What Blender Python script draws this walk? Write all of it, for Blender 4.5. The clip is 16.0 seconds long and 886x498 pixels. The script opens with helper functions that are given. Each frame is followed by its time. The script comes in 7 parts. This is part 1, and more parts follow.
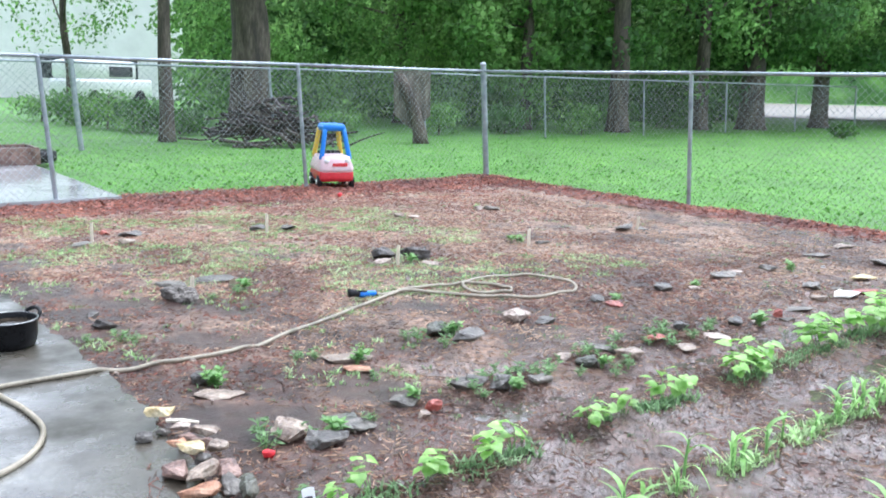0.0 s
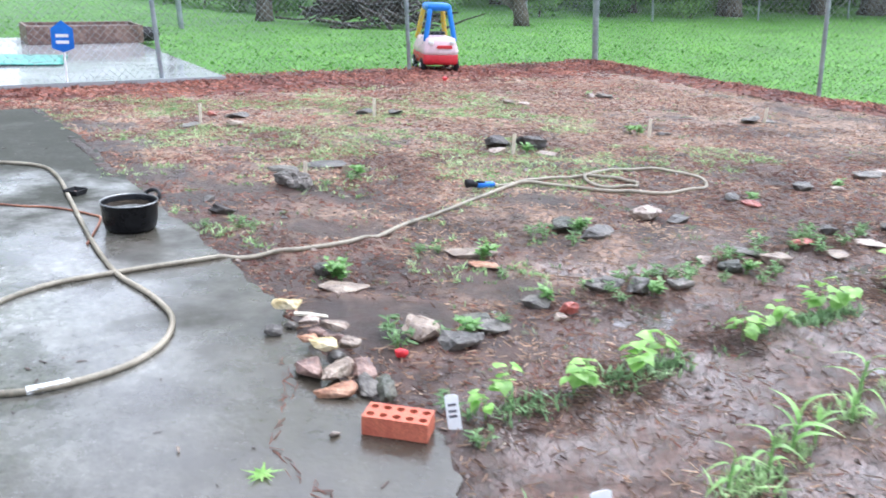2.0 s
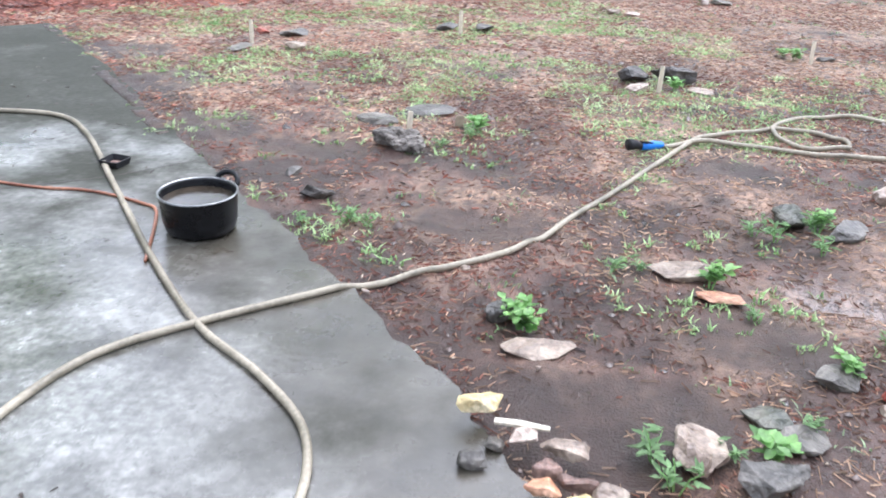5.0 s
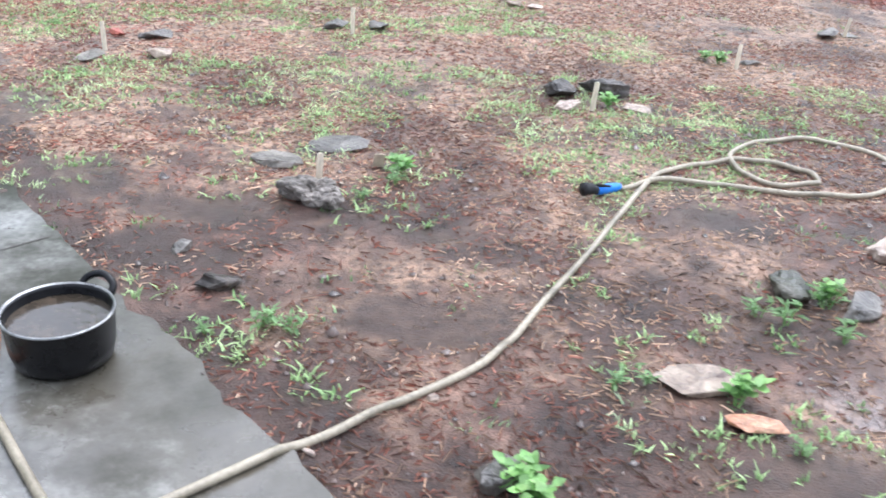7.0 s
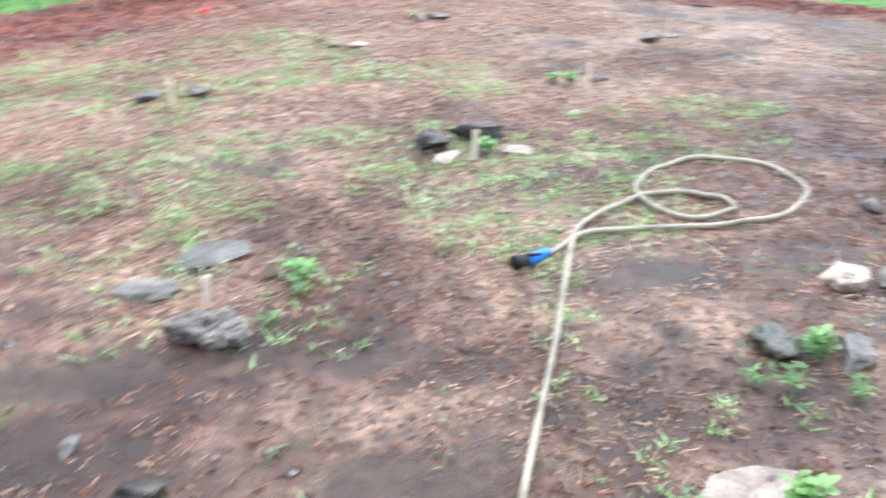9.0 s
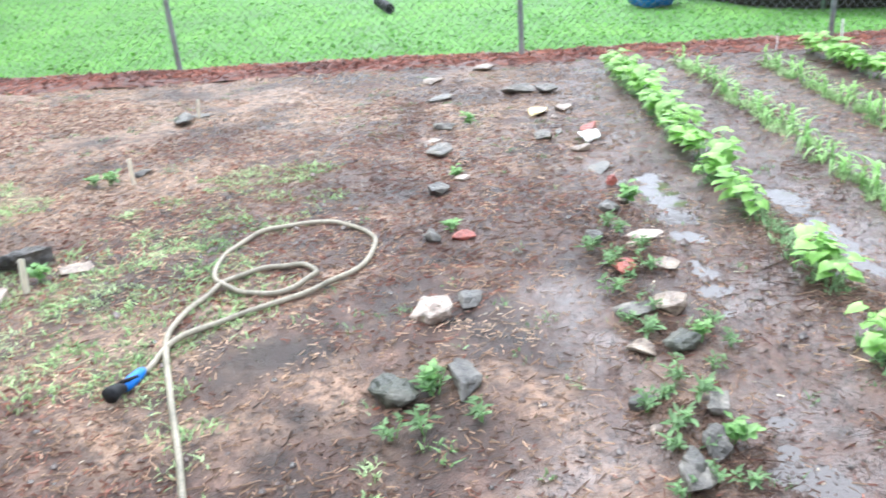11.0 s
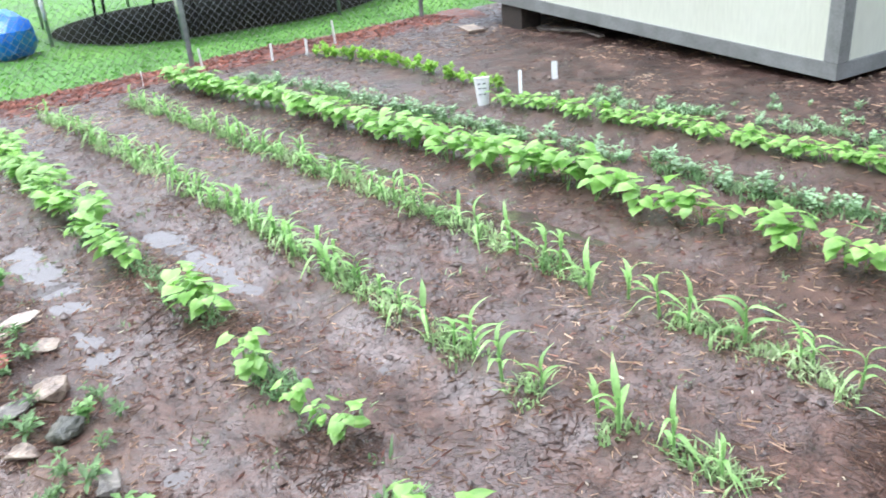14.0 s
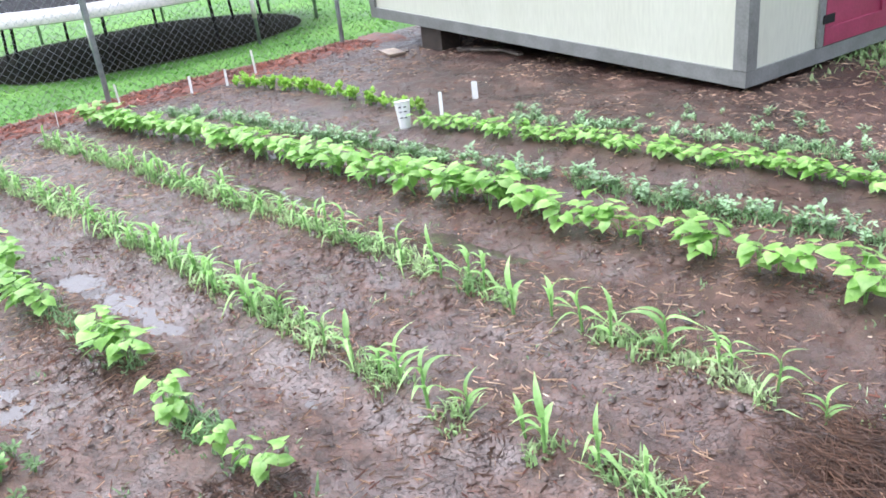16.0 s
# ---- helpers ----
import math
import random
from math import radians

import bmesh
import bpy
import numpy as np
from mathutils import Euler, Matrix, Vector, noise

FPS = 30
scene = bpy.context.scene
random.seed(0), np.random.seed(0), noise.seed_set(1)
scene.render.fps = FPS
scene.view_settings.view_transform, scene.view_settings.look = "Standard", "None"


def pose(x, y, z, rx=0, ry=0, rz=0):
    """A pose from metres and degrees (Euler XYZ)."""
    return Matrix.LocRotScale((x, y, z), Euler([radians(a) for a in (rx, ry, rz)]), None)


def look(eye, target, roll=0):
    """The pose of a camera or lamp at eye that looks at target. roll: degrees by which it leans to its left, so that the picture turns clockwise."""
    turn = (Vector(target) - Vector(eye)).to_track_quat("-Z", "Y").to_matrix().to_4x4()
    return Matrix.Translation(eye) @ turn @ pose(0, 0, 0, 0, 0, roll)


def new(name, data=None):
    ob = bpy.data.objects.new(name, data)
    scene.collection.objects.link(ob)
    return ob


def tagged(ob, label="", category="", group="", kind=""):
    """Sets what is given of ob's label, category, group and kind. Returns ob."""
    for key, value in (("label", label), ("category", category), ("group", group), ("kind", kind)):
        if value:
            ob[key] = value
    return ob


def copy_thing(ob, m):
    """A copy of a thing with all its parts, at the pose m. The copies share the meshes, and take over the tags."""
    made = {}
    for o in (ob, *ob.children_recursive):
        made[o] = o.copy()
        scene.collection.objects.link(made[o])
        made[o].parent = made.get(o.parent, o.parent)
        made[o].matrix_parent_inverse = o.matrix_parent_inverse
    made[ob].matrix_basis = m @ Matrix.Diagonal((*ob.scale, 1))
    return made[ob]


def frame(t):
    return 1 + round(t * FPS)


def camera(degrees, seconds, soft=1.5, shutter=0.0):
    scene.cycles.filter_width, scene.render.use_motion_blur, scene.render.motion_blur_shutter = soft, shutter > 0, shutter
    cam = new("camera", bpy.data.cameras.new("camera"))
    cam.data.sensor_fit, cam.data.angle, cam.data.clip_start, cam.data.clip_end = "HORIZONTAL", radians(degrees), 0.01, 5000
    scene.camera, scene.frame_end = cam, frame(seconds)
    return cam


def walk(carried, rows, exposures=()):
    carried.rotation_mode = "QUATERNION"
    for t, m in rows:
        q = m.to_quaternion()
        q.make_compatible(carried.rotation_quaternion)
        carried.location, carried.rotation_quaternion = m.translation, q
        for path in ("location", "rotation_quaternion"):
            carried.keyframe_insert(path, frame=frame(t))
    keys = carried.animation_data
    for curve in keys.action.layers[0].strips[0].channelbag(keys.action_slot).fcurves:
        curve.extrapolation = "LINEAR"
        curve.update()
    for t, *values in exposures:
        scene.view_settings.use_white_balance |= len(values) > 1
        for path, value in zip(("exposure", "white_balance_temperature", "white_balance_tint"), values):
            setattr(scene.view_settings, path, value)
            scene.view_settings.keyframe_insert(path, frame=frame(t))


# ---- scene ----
cam = camera(53.4, 16.0, soft=1.7, shutter=0.5)
METRES, EYE, TILT, LEAN, TURN = 4.141, 1.35, 0.0, 0.0, 0.0
ROWS = [
    (0.0, 0.0, 0.0, 0.0, 0.26, -10.7, -1.35),
    (0.5, 0.0011, 0.0011, -0.0004, 1.23, -12.92, -1.79),
    (1.0, 0.0016, 0.0021, -0.0064, 3.75, -16.58, -3.87),
    (1.5, -0.0154, 0.02, -0.0105, 7.54, -18.86, -5.38),
    (2.0, -0.0523, 0.0589, -0.0094, 6.06, -18.2, -1.64),
    (2.5, -0.0682, 0.1156, -0.0139, 9.73, -21.14, -2.22),
    (3.0, -0.0878, 0.1759, -0.0116, 15.93, -23.46, -4.22),
    (3.5, -0.1345, 0.2237, -0.0122, 14.24, -23.89, -2.5),
    (6.0, -0.2829, 0.4741, -0.0055, -0.1, -27.46, -1.07),
    (6.5, -0.2954, 0.5228, 0.001, -2.31, -26.31, -2.17),
    (7.0, -0.3227, 0.5534, 0.0007, -2.44, -27.34, -3.61),
    (7.5, -0.3713, 0.5816, 0.0029, -0.57, -27.71, -0.88),
    (8.0, -0.3973, 0.6066, 0.0021, 3.52, -27.83, -0.98),
    (8.5, -0.405, 0.6653, 0.0095, -2.74, -25.85, 0.33),
    (9.0, -0.4042, 0.7047, 0.0115, -18.59, -26.03, -0.32),
    (11.5, -0.3881, 0.7311, 0.0188, -56.31, -22.44, 3.23),
    (12.0, -0.3791, 0.7275, 0.0187, -63.99, -23.57, 4.23),
    (12.5, -0.3709, 0.7151, 0.0197, -69.61, -24.22, 4.46),
    (13.0, -0.3577, 0.6911, 0.0203, -76.54, -25.29, 4.62),
    (13.5, -0.3471, 0.6724, 0.0245, -82.74, -24.55, 4.84),
    (14.0, -0.3428, 0.6624, 0.0268, -86.95, -23.43, 5.52),
    (14.5, -0.3376, 0.6565, 0.0269, -88.67, -23.59, 6.06),
    (15.0, -0.3356, 0.6498, 0.027, -90.58, -23.43, 6.62),
    (15.5, -0.3365, 0.6471, 0.0269, -91.5, -23.1, 6.87),
    (16.0, -0.3373, 0.646, 0.0275, -91.89, -22.64, 7.11),
]
BETWEEN = [
    (3.7, look((-0.616, 1.011, 1.298), (-1.042, 2.781, 0.471), 1.4)),
    (5.8, look((-1.158, 1.858, 1.303), (-1.169, 3.647, 0.408), 1.6)),
    (9.2, look((-1.695, 3.000, 1.390), (-0.926, 4.654, 0.535), -0.6)),
    (11.3, look((-1.617, 3.036, 1.422), (-0.161, 4.183, 0.671), -3.5)),
]
PATH = [(t, pose(0, 0, EYE, TILT, LEAN, TURN) @ pose(METRES * x, METRES * y, METRES * z, 90 + pitch, roll, yaw)) for t, x, y, z, yaw, pitch, roll in ROWS]
walk(cam, sorted(PATH + BETWEEN, key=lambda r: r[0]), exposures=[(0.0, 1.50, 5580, 10), (3.5, 1.48, 5650, 13.5), (6.0, 1.53, 5700, 12), (8.0, 1.57, 5680, 11), (9.0, 1.71, 5650, 9.5), (12.5, 1.64, 5740, 5.5), (14.5, 1.55, 5800, 11.5), (16.0, 1.52, 5820, 13.5)])

# ---- light: a bright overcast sky after rain ----
world = bpy.data.worlds.new("sky")
scene.world = world
world.use_nodes = True
wn, wl = world.node_tree.nodes, world.node_tree.links
bg = wn["Background"]
skytex = wn.new("ShaderNodeTexSky")
skytex.sky_type = "NISHITA"
skytex.sun_disc = False
SUN_UP, SUN_ROUND = radians(64), radians(28)
skytex.sun_elevation, skytex.sun_rotation = SUN_UP, SUN_ROUND
skytex.dust_density, skytex.air_density = 4.0, 1.0
pale = wn.new("ShaderNodeHueSaturation")
pale.inputs["Saturation"].default_value = 0.3
wl.new(skytex.outputs[0], pale.inputs["Color"])
wl.new(pale.outputs[0], bg.inputs["Color"])
bg.inputs["Strength"].default_value = 0.15
sun = new("sun", bpy.data.lights.new("sun", "SUN"))
sun.data.energy, sun.data.angle, sun.data.color = 1.0, radians(140), (1.0, 0.985, 0.97)
sun.matrix_world = look((30 * math.sin(SUN_ROUND) * math.cos(SUN_UP), 30 * math.cos(SUN_ROUND) * math.cos(SUN_UP), 30 * math.sin(SUN_UP)), (0, 0, 0))

# ---- materials ----


def surf(name, cols, scale=8.0, rough=(0.5, 0.8), bump=0.3, fine=60.0, metal=0.0, vary=0.0, island=0.0, spec=0.5, leaf=0.0, mottle=0.25, stretch=None, depth=0.01, grain=0.62, span=(0.36, 0.64)):
    """A noise-coloured surface: cols blend at the coarse scale, the fine scale mottles and roughens."""
    m = bpy.data.materials.new(name)
    m.use_nodes = True
    n, l = m.node_tree.nodes, m.node_tree.links
    p = n["Principled BSDF"]
    co = n.new("ShaderNodeTexCoord")
    src = co.outputs["Object"]
    if stretch:
        mp = n.new("ShaderNodeMapping")
        mp.inputs["Scale"].default_value = stretch
        l.new(src, mp.inputs["Vector"])
        src = mp.outputs[0]
    a = n.new("ShaderNodeTexNoise")
    a.inputs["Scale"].default_value, a.inputs["Detail"].default_value, a.inputs["Roughness"].default_value = scale, 9, grain
    b = n.new("ShaderNodeTexNoise")
    b.inputs["Scale"].default_value, b.inputs["Detail"].default_value = fine, 4
    l.new(src, a.inputs["Vector"])
    l.new(src, b.inputs["Vector"])
    ramp = n.new("ShaderNodeValToRGB")
    e = ramp.color_ramp.elements
    while len(e) < len(cols):
        e.new(0.5)
    for i, c in enumerate(cols):
        e[i].position = span[0] + (span[1] - span[0]) * i / max(1, len(cols) - 1)
        e[i].color = (*c, 1)
    l.new(a.outputs["Fac"], ramp.inputs["Fac"])
    hsv = n.new("ShaderNodeHueSaturation")
    l.new(ramp.outputs["Color"], hsv.inputs["Color"])
    r = n.new("ShaderNodeMapRange")
    r.inputs["From Min"].default_value, r.inputs["From Max"].default_value = 0.3, 0.7
    r.inputs["To Min"].default_value, r.inputs["To Max"].default_value = 1 - mottle, 1 + mottle
    l.new(b.outputs["Fac"], r.inputs["Value"])
    val = r.outputs[0]
    for amount, node, sock in ((vary, "ShaderNodeObjectInfo", "Random"), (island, "ShaderNodeNewGeometry", "Random Per Island")):
        if amount:
            info = n.new(node)
            rr = n.new("ShaderNodeMapRange")
            rr.inputs["To Min"].default_value, rr.inputs["To Max"].default_value = 1 - amount, 1 + amount
            l.new(info.outputs[sock], rr.inputs["Value"])
            mu = n.new("ShaderNodeMath")
            mu.operation = "MULTIPLY"
            l.new(val, mu.inputs[0])
            l.new(rr.outputs[0], mu.inputs[1])
            val = mu.outputs[0]
    l.new(val, hsv.inputs["Value"])
    l.new(hsv.outputs[0], p.inputs["Base Color"])
    q = n.new("ShaderNodeMapRange")
    q.inputs["From Min"].default_value, q.inputs["From Max"].default_value = 0.35, 0.65
    q.inputs["To Min"].default_value, q.inputs["To Max"].default_value = rough
    l.new(a.outputs["Fac"], q.inputs["Value"])
    l.new(q.outputs[0], p.inputs["Roughness"])
    p.inputs["Metallic"].default_value = metal
    p.inputs["Specular IOR Level"].default_value = spec
    if bump:
        bp = n.new("ShaderNodeBump")
        bp.inputs["Strength"].default_value, bp.inputs["Distance"].default_value = bump, depth
        l.new(b.outputs["Fac"], bp.inputs["Height"])
        l.new(bp.outputs[0], p.inputs["Normal"])
    if leaf:
        tr = n.new("ShaderNodeBsdfTranslucent")
        l.new(hsv.outputs[0], tr.inputs["Color"])
        mx = n.new("ShaderNodeMixShader")
        mx.inputs[0].default_value = leaf
        l.new(p.outputs[0], mx.inputs[1])
        l.new(tr.outputs[0], mx.inputs[2])
        l.new(mx.outputs[0], n["Material Output"].inputs["Surface"])
    return m


LAWN = surf("lawn", [(0.07, 0.17, 0.031), (0.10, 0.235, 0.046), (0.145, 0.295, 0.064)], 0.9, (0.6, 0.9), 0.25, 25, mottle=0.18, spec=0.25)
BLADE = surf("grass_blade", [(0.095, 0.225, 0.042), (0.135, 0.295, 0.06), (0.185, 0.35, 0.084)], 0.7, (0.6, 0.85), 0, 20, island=0.10, mottle=0.1, leaf=0.35, spec=0.25)
CLOVER = surf("clover_leaf", [(0.10, 0.25, 0.045), (0.15, 0.33, 0.065)], 1.5, (0.6, 0.85), 0, 20, island=0.15, leaf=0.3, spec=0.25)
SOIL = surf("wet_soil", [(0.015, 0.0078, 0.006), (0.044, 0.023, 0.0165), (0.082, 0.044, 0.032), (0.20, 0.118, 0.086)], 3.2, (0.20, 0.66), 1.0, 150, mottle=0.6, depth=0.010, grain=0.78, spec=0.5, span=(0.38, 0.64), stretch=(1, 1, 0))
# where the vegetable rows lie the soil is washed smooth and wetter: the mesh carries how wet as "wet"
sn, sl = SOIL.node_tree.nodes, SOIL.node_tree.links
sp = sn["Principled BSDF"]
flat_co = sn["Mapping"].outputs[0]
wet = sn.new("ShaderNodeAttribute")
wet.attribute_name = "wet"
mudn = sn.new("ShaderNodeTexNoise")
mudn.inputs["Scale"].default_value, mudn.inputs["Detail"].default_value, mudn.inputs["Roughness"].default_value = 11, 10, 0.72
sl.new(flat_co, mudn.inputs["Vector"])
mudr = sn.new("ShaderNodeValToRGB")
mudr.color_ramp.elements[0].position, mudr.color_ramp.elements[0].color = 0.38, (0.038, 0.019, 0.013, 1)
mudr.color_ramp.elements[1].position, mudr.color_ramp.elements[1].color = 0.62, (0.150, 0.082, 0.060, 1)
sl.new(mudn.outputs["Fac"], mudr.inputs["Fac"])
cmix = sn.new("ShaderNodeMixRGB")
sl.new(wet.outputs["Fac"], cmix.inputs[0])
sl.new(sp.inputs["Base Color"].links[0].from_socket, cmix.inputs[1])
sl.new(mudr.outputs["Color"], cmix.inputs[2])
sl.new(cmix.outputs[0], sp.inputs["Base Color"])
rmix = sn.new("ShaderNodeMixRGB")
wetr = sn.new("ShaderNodeMapRange")
wetr.inputs["From Min"].default_value, wetr.inputs["From Max"].default_value = 0.35, 0.65
wetr.inputs["To Min"].default_value, wetr.inputs["To Max"].default_value = 0.06, 0.36
sl.new(mudn.outputs["Fac"], wetr.inputs["Value"])
sl.new(wet.outputs["Fac"], rmix.inputs[0])
sl.new(sp.inputs["Roughness"].links[0].from_socket, rmix.inputs[1])
sl.new(wetr.outputs[0], rmix.inputs[2])
sl.new(rmix.outputs[0], sp.inputs["Roughness"])
# washed soil is smoother, and dry tan litter dust covers the soil towards the back fence
calm = sn.new("ShaderNodeMapRange")
calm.inputs["To Min"].default_value, calm.inputs["To Max"].default_value = 1.0, 0.35
sl.new(wet.outputs["Fac"], calm.inputs["Value"])
sl.new(calm.outputs[0], sn["Bump"].inputs["Strength"])
ripple = sn.new("ShaderNodeBump")
ripple.inputs["Strength"].default_value, ripple.inputs["Distance"].default_value = 0.8, 0.007
sl.new(mudn.outputs["Fac"], ripple.inputs["Height"])
sl.new(sn["Bump"].outputs[0], ripple.inputs["Normal"])
sl.new(ripple.outputs[0], sp.inputs["Normal"])
dust = sn.new("ShaderNodeAttribute")
dust.attribute_name = "dust"
dustn = sn.new("ShaderNodeTexNoise")
dustn.inputs["Scale"].default_value, dustn.inputs["Detail"].default_value, dustn.inputs["Roughness"].default_value = 19, 10, 0.78
sl.new(flat_co, dustn.inputs["Vector"])
dustr = sn.new("ShaderNodeValToRGB")
dustr.color_ramp.elements[0].position, dustr.color_ramp.elements[0].color = 0.41, (0.042, 0.024, 0.017, 1)
dustr.color_ramp.elements[1].position, dustr.color_ramp.elements[1].color = 0.60, (0.47, 0.30, 0.20, 1)
sl.new(dustn.outputs["Fac"], dustr.inputs["Fac"])
dmix = sn.new("ShaderNodeMixRGB")
sl.new(dust.outputs["Fac"], dmix.inputs[0])
sl.new(cmix.outputs[0], dmix.inputs[1])
sl.new(dustr.outputs["Color"], dmix.inputs[2])
dampa = sn.new("ShaderNodeAttribute")
dampa.attribute_name = "damp"
dampmix = sn.new("ShaderNodeMixRGB")
dampmix.inputs[2].default_value = (0.036, 0.021, 0.016, 1)
dampf = sn.new("ShaderNodeMath")
dampf.operation, dampf.inputs[1].default_value = "MULTIPLY", 0.75
sl.new(dampa.outputs["Fac"], dampf.inputs[0])
sl.new(dampf.outputs[0], dampmix.inputs[0])
sl.new(dmix.outputs[0], dampmix.inputs[1])
sl.new(dampmix.outputs[0], sp.inputs["Base Color"])
# smooth wet film stands in patches between the rows
filmn = sn.new("ShaderNodeTexNoise")
filmn.inputs["Scale"].default_value, filmn.inputs["Detail"].default_value, filmn.inputs["Roughness"].default_value = 1.9, 9, 0.66
sl.new(flat_co, filmn.inputs["Vector"])
filmr = sn.new("ShaderNodeMapRange")
filmr.inputs["From Min"].default_value, filmr.inputs["From Max"].default_value = 0.455, 0.53
sl.new(filmn.outputs["Fac"], filmr.inputs["Value"])
film = sn.new("ShaderNodeMath")
film.operation = "MULTIPLY"
sl.new(filmr.outputs[0], film.inputs[0])
sl.new(wet.outputs["Fac"], film.inputs[1])
filmc = sn.new("ShaderNodeMixRGB")
filmc.inputs[2].default_value = (0.082, 0.049, 0.042, 1)
filmh = sn.new("ShaderNodeMath")
filmh.operation, filmh.inputs[1].default_value = "MULTIPLY", 0.45
sl.new(film.outputs[0], filmh.inputs[0])
sl.new(filmh.outputs[0], filmc.inputs[0])
sl.new(dampmix.outputs[0], filmc.inputs[1])
sl.new(filmc.outputs[0], sp.inputs["Base Color"])
filmrough = sn.new("ShaderNodeMixRGB")
filmrough.inputs[2].default_value = (0.10, 0.10, 0.10, 1)
sl.new(film.outputs[0], filmrough.inputs[0])
sl.new(rmix.outputs[0], filmrough.inputs[1])
sl.new(filmrough.outputs[0], sp.inputs["Roughness"])
filmb = sn.new("ShaderNodeMapRange")
filmb.inputs["To Min"].default_value, filmb.inputs["To Max"].default_value = 0.8, 0.22
sl.new(film.outputs[0], filmb.inputs["Value"])
sl.new(filmb.outputs[0], ripple.inputs["Strength"])
films = sn.new("ShaderNodeMapRange")
films.inputs["To Min"].default_value, films.inputs["To Max"].default_value = 0.45, 0.85
sl.new(film.outputs[0], films.inputs["Value"])
sl.new(films.outputs[0], sp.inputs["Specular IOR Level"])
# the washed mud has settled in thin layers with ragged torn edges
layer_map = sn.new("ShaderNodeMapping")
layer_map.inputs["Rotation"].default_value, layer_map.inputs["Scale"].default_value = (0, 0, radians(20)), (2.0, 0.8, 1)
layer_co = sn.new("ShaderNodeTexCoord")
sl.new(layer_co.outputs["Object"], layer_map.inputs["Vector"])
layern = sn.new("ShaderNodeTexNoise")
layern.inputs["Scale"].default_value, layern.inputs["Detail"].default_value, layern.inputs["Roughness"].default_value = 5.5, 9, 0.68
sl.new(layer_map.outputs[0], layern.inputs["Vector"])
layersum = None
for level in (0.42, 0.48, 0.54, 0.60):
    stepped = sn.new("ShaderNodeMapRange")
    stepped.inputs["From Min"].default_value, stepped.inputs["From Max"].default_value = level, level + 0.008
    sl.new(layern.outputs["Fac"], stepped.inputs["Value"])
    if layersum is None:
        layersum = stepped.outputs[0]
    else:
        add = sn.new("ShaderNodeMath")
        sl.new(layersum, add.inputs[0])
        sl.new(stepped.outputs[0], add.inputs[1])
        layersum = add.outputs[0]
layerb = sn.new("ShaderNodeBump")
layerb.inputs["Distance"].default_value = 0.006
sl.new(wet.outputs["Fac"], layerb.inputs["Strength"])
sl.new(layersum, layerb.inputs["Height"])
sl.new(ripple.outputs[0], layerb.inputs["Normal"])
sl.new(layerb.outputs[0], sp.inputs["Normal"])
# and the torn edges are coloured darker and made rougher
tear = sn.new("ShaderNodeMath")
tear.operation, tear.inputs[1].default_value = "PINGPONG", 0.03
sl.new(layern.outputs["Fac"], tear.inputs[0])
tearr = sn.new("ShaderNodeMapRange")
tearr.inputs["From Min"].default_value, tearr.inputs["From Max"].default_value = 0.0, 0.010
tearr.inputs["To Min"].default_value, tearr.inputs["To Max"].default_value = 0.75, 0.0
sl.new(tear.outputs[0], tearr.inputs["Value"])
tearw = sn.new("ShaderNodeMath")
tearw.operation = "MULTIPLY"
sl.new(tearr.outputs[0], tearw.inputs[0])
sl.new(wet.outputs["Fac"], tearw.inputs[1])
tearc = sn.new("ShaderNodeMixRGB")
tearc.inputs[2].default_value = (0.022, 0.013, 0.010, 1)
sl.new(tearw.outputs[0], tearc.inputs[0])
sl.new(filmc.outputs[0], tearc.inputs[1])
sl.new(tearc.outputs[0], sp.inputs["Base Color"])
tearg = sn.new("ShaderNodeMixRGB")
tearg.inputs[2].default_value = (0.6, 0.6, 0.6, 1)
sl.new(tearw.outputs[0], tearg.inputs[0])
sl.new(filmrough.outputs[0], tearg.inputs[1])
sl.new(tearg.outputs[0], sp.inputs["Roughness"])
MUD = surf("smooth_mud", [(0.035, 0.022, 0.017), (0.065, 0.042, 0.032)], 7, (0.5, 0.75), 0.5, 60, mottle=0.35)
STRAW = surf("straw_litter", [(0.20, 0.12, 0.08), (0.40, 0.265, 0.175), (0.62, 0.46, 0.33)], 1.2, (0.5, 0.8), 0, 30, island=0.6)
RUSSET = surf("russet_litter", [(0.11, 0.042, 0.028), (0.22, 0.092, 0.062), (0.36, 0.19, 0.135)], 1.2, (0.5, 0.8), 0, 30, island=0.55)
BROWNSTRAW = surf("brown_straw", [(0.045, 0.024, 0.016), (0.12, 0.066, 0.043), (0.27, 0.17, 0.115)], 1.2, (0.5, 0.8), 0, 30, island=0.6)
DARKBITS = surf("dark_twig", [(0.03, 0.018, 0.013), (0.07, 0.04, 0.03)], 1.2, (0.3, 0.6), 0, 30, island=0.5)
PALEBITS = surf("pale_wood_crumb", [(0.45, 0.36, 0.26), (0.62, 0.54, 0.43)], 1.2, (0.4, 0.7), 0, 30, island=0.4)
CRUMB = surf("soil_crumb", [(0.022, 0.012, 0.009), (0.10, 0.060, 0.045)], 6, (0.15, 0.5), 0, 60, island=0.4)
MULCH = surf("red_mulch_chip", [(0.11, 0.030, 0.019), (0.22, 0.066, 0.040), (0.33, 0.13, 0.08)], 1.5, (0.35, 0.6), 0, 40, island=0.6)
MULCHBED = surf("red_mulch_bed", [(0.045, 0.014, 0.01), (0.13, 0.04, 0.024), (0.2, 0.07, 0.04)], 14, (0.45, 0.8), 1.0, 55, mottle=0.5)
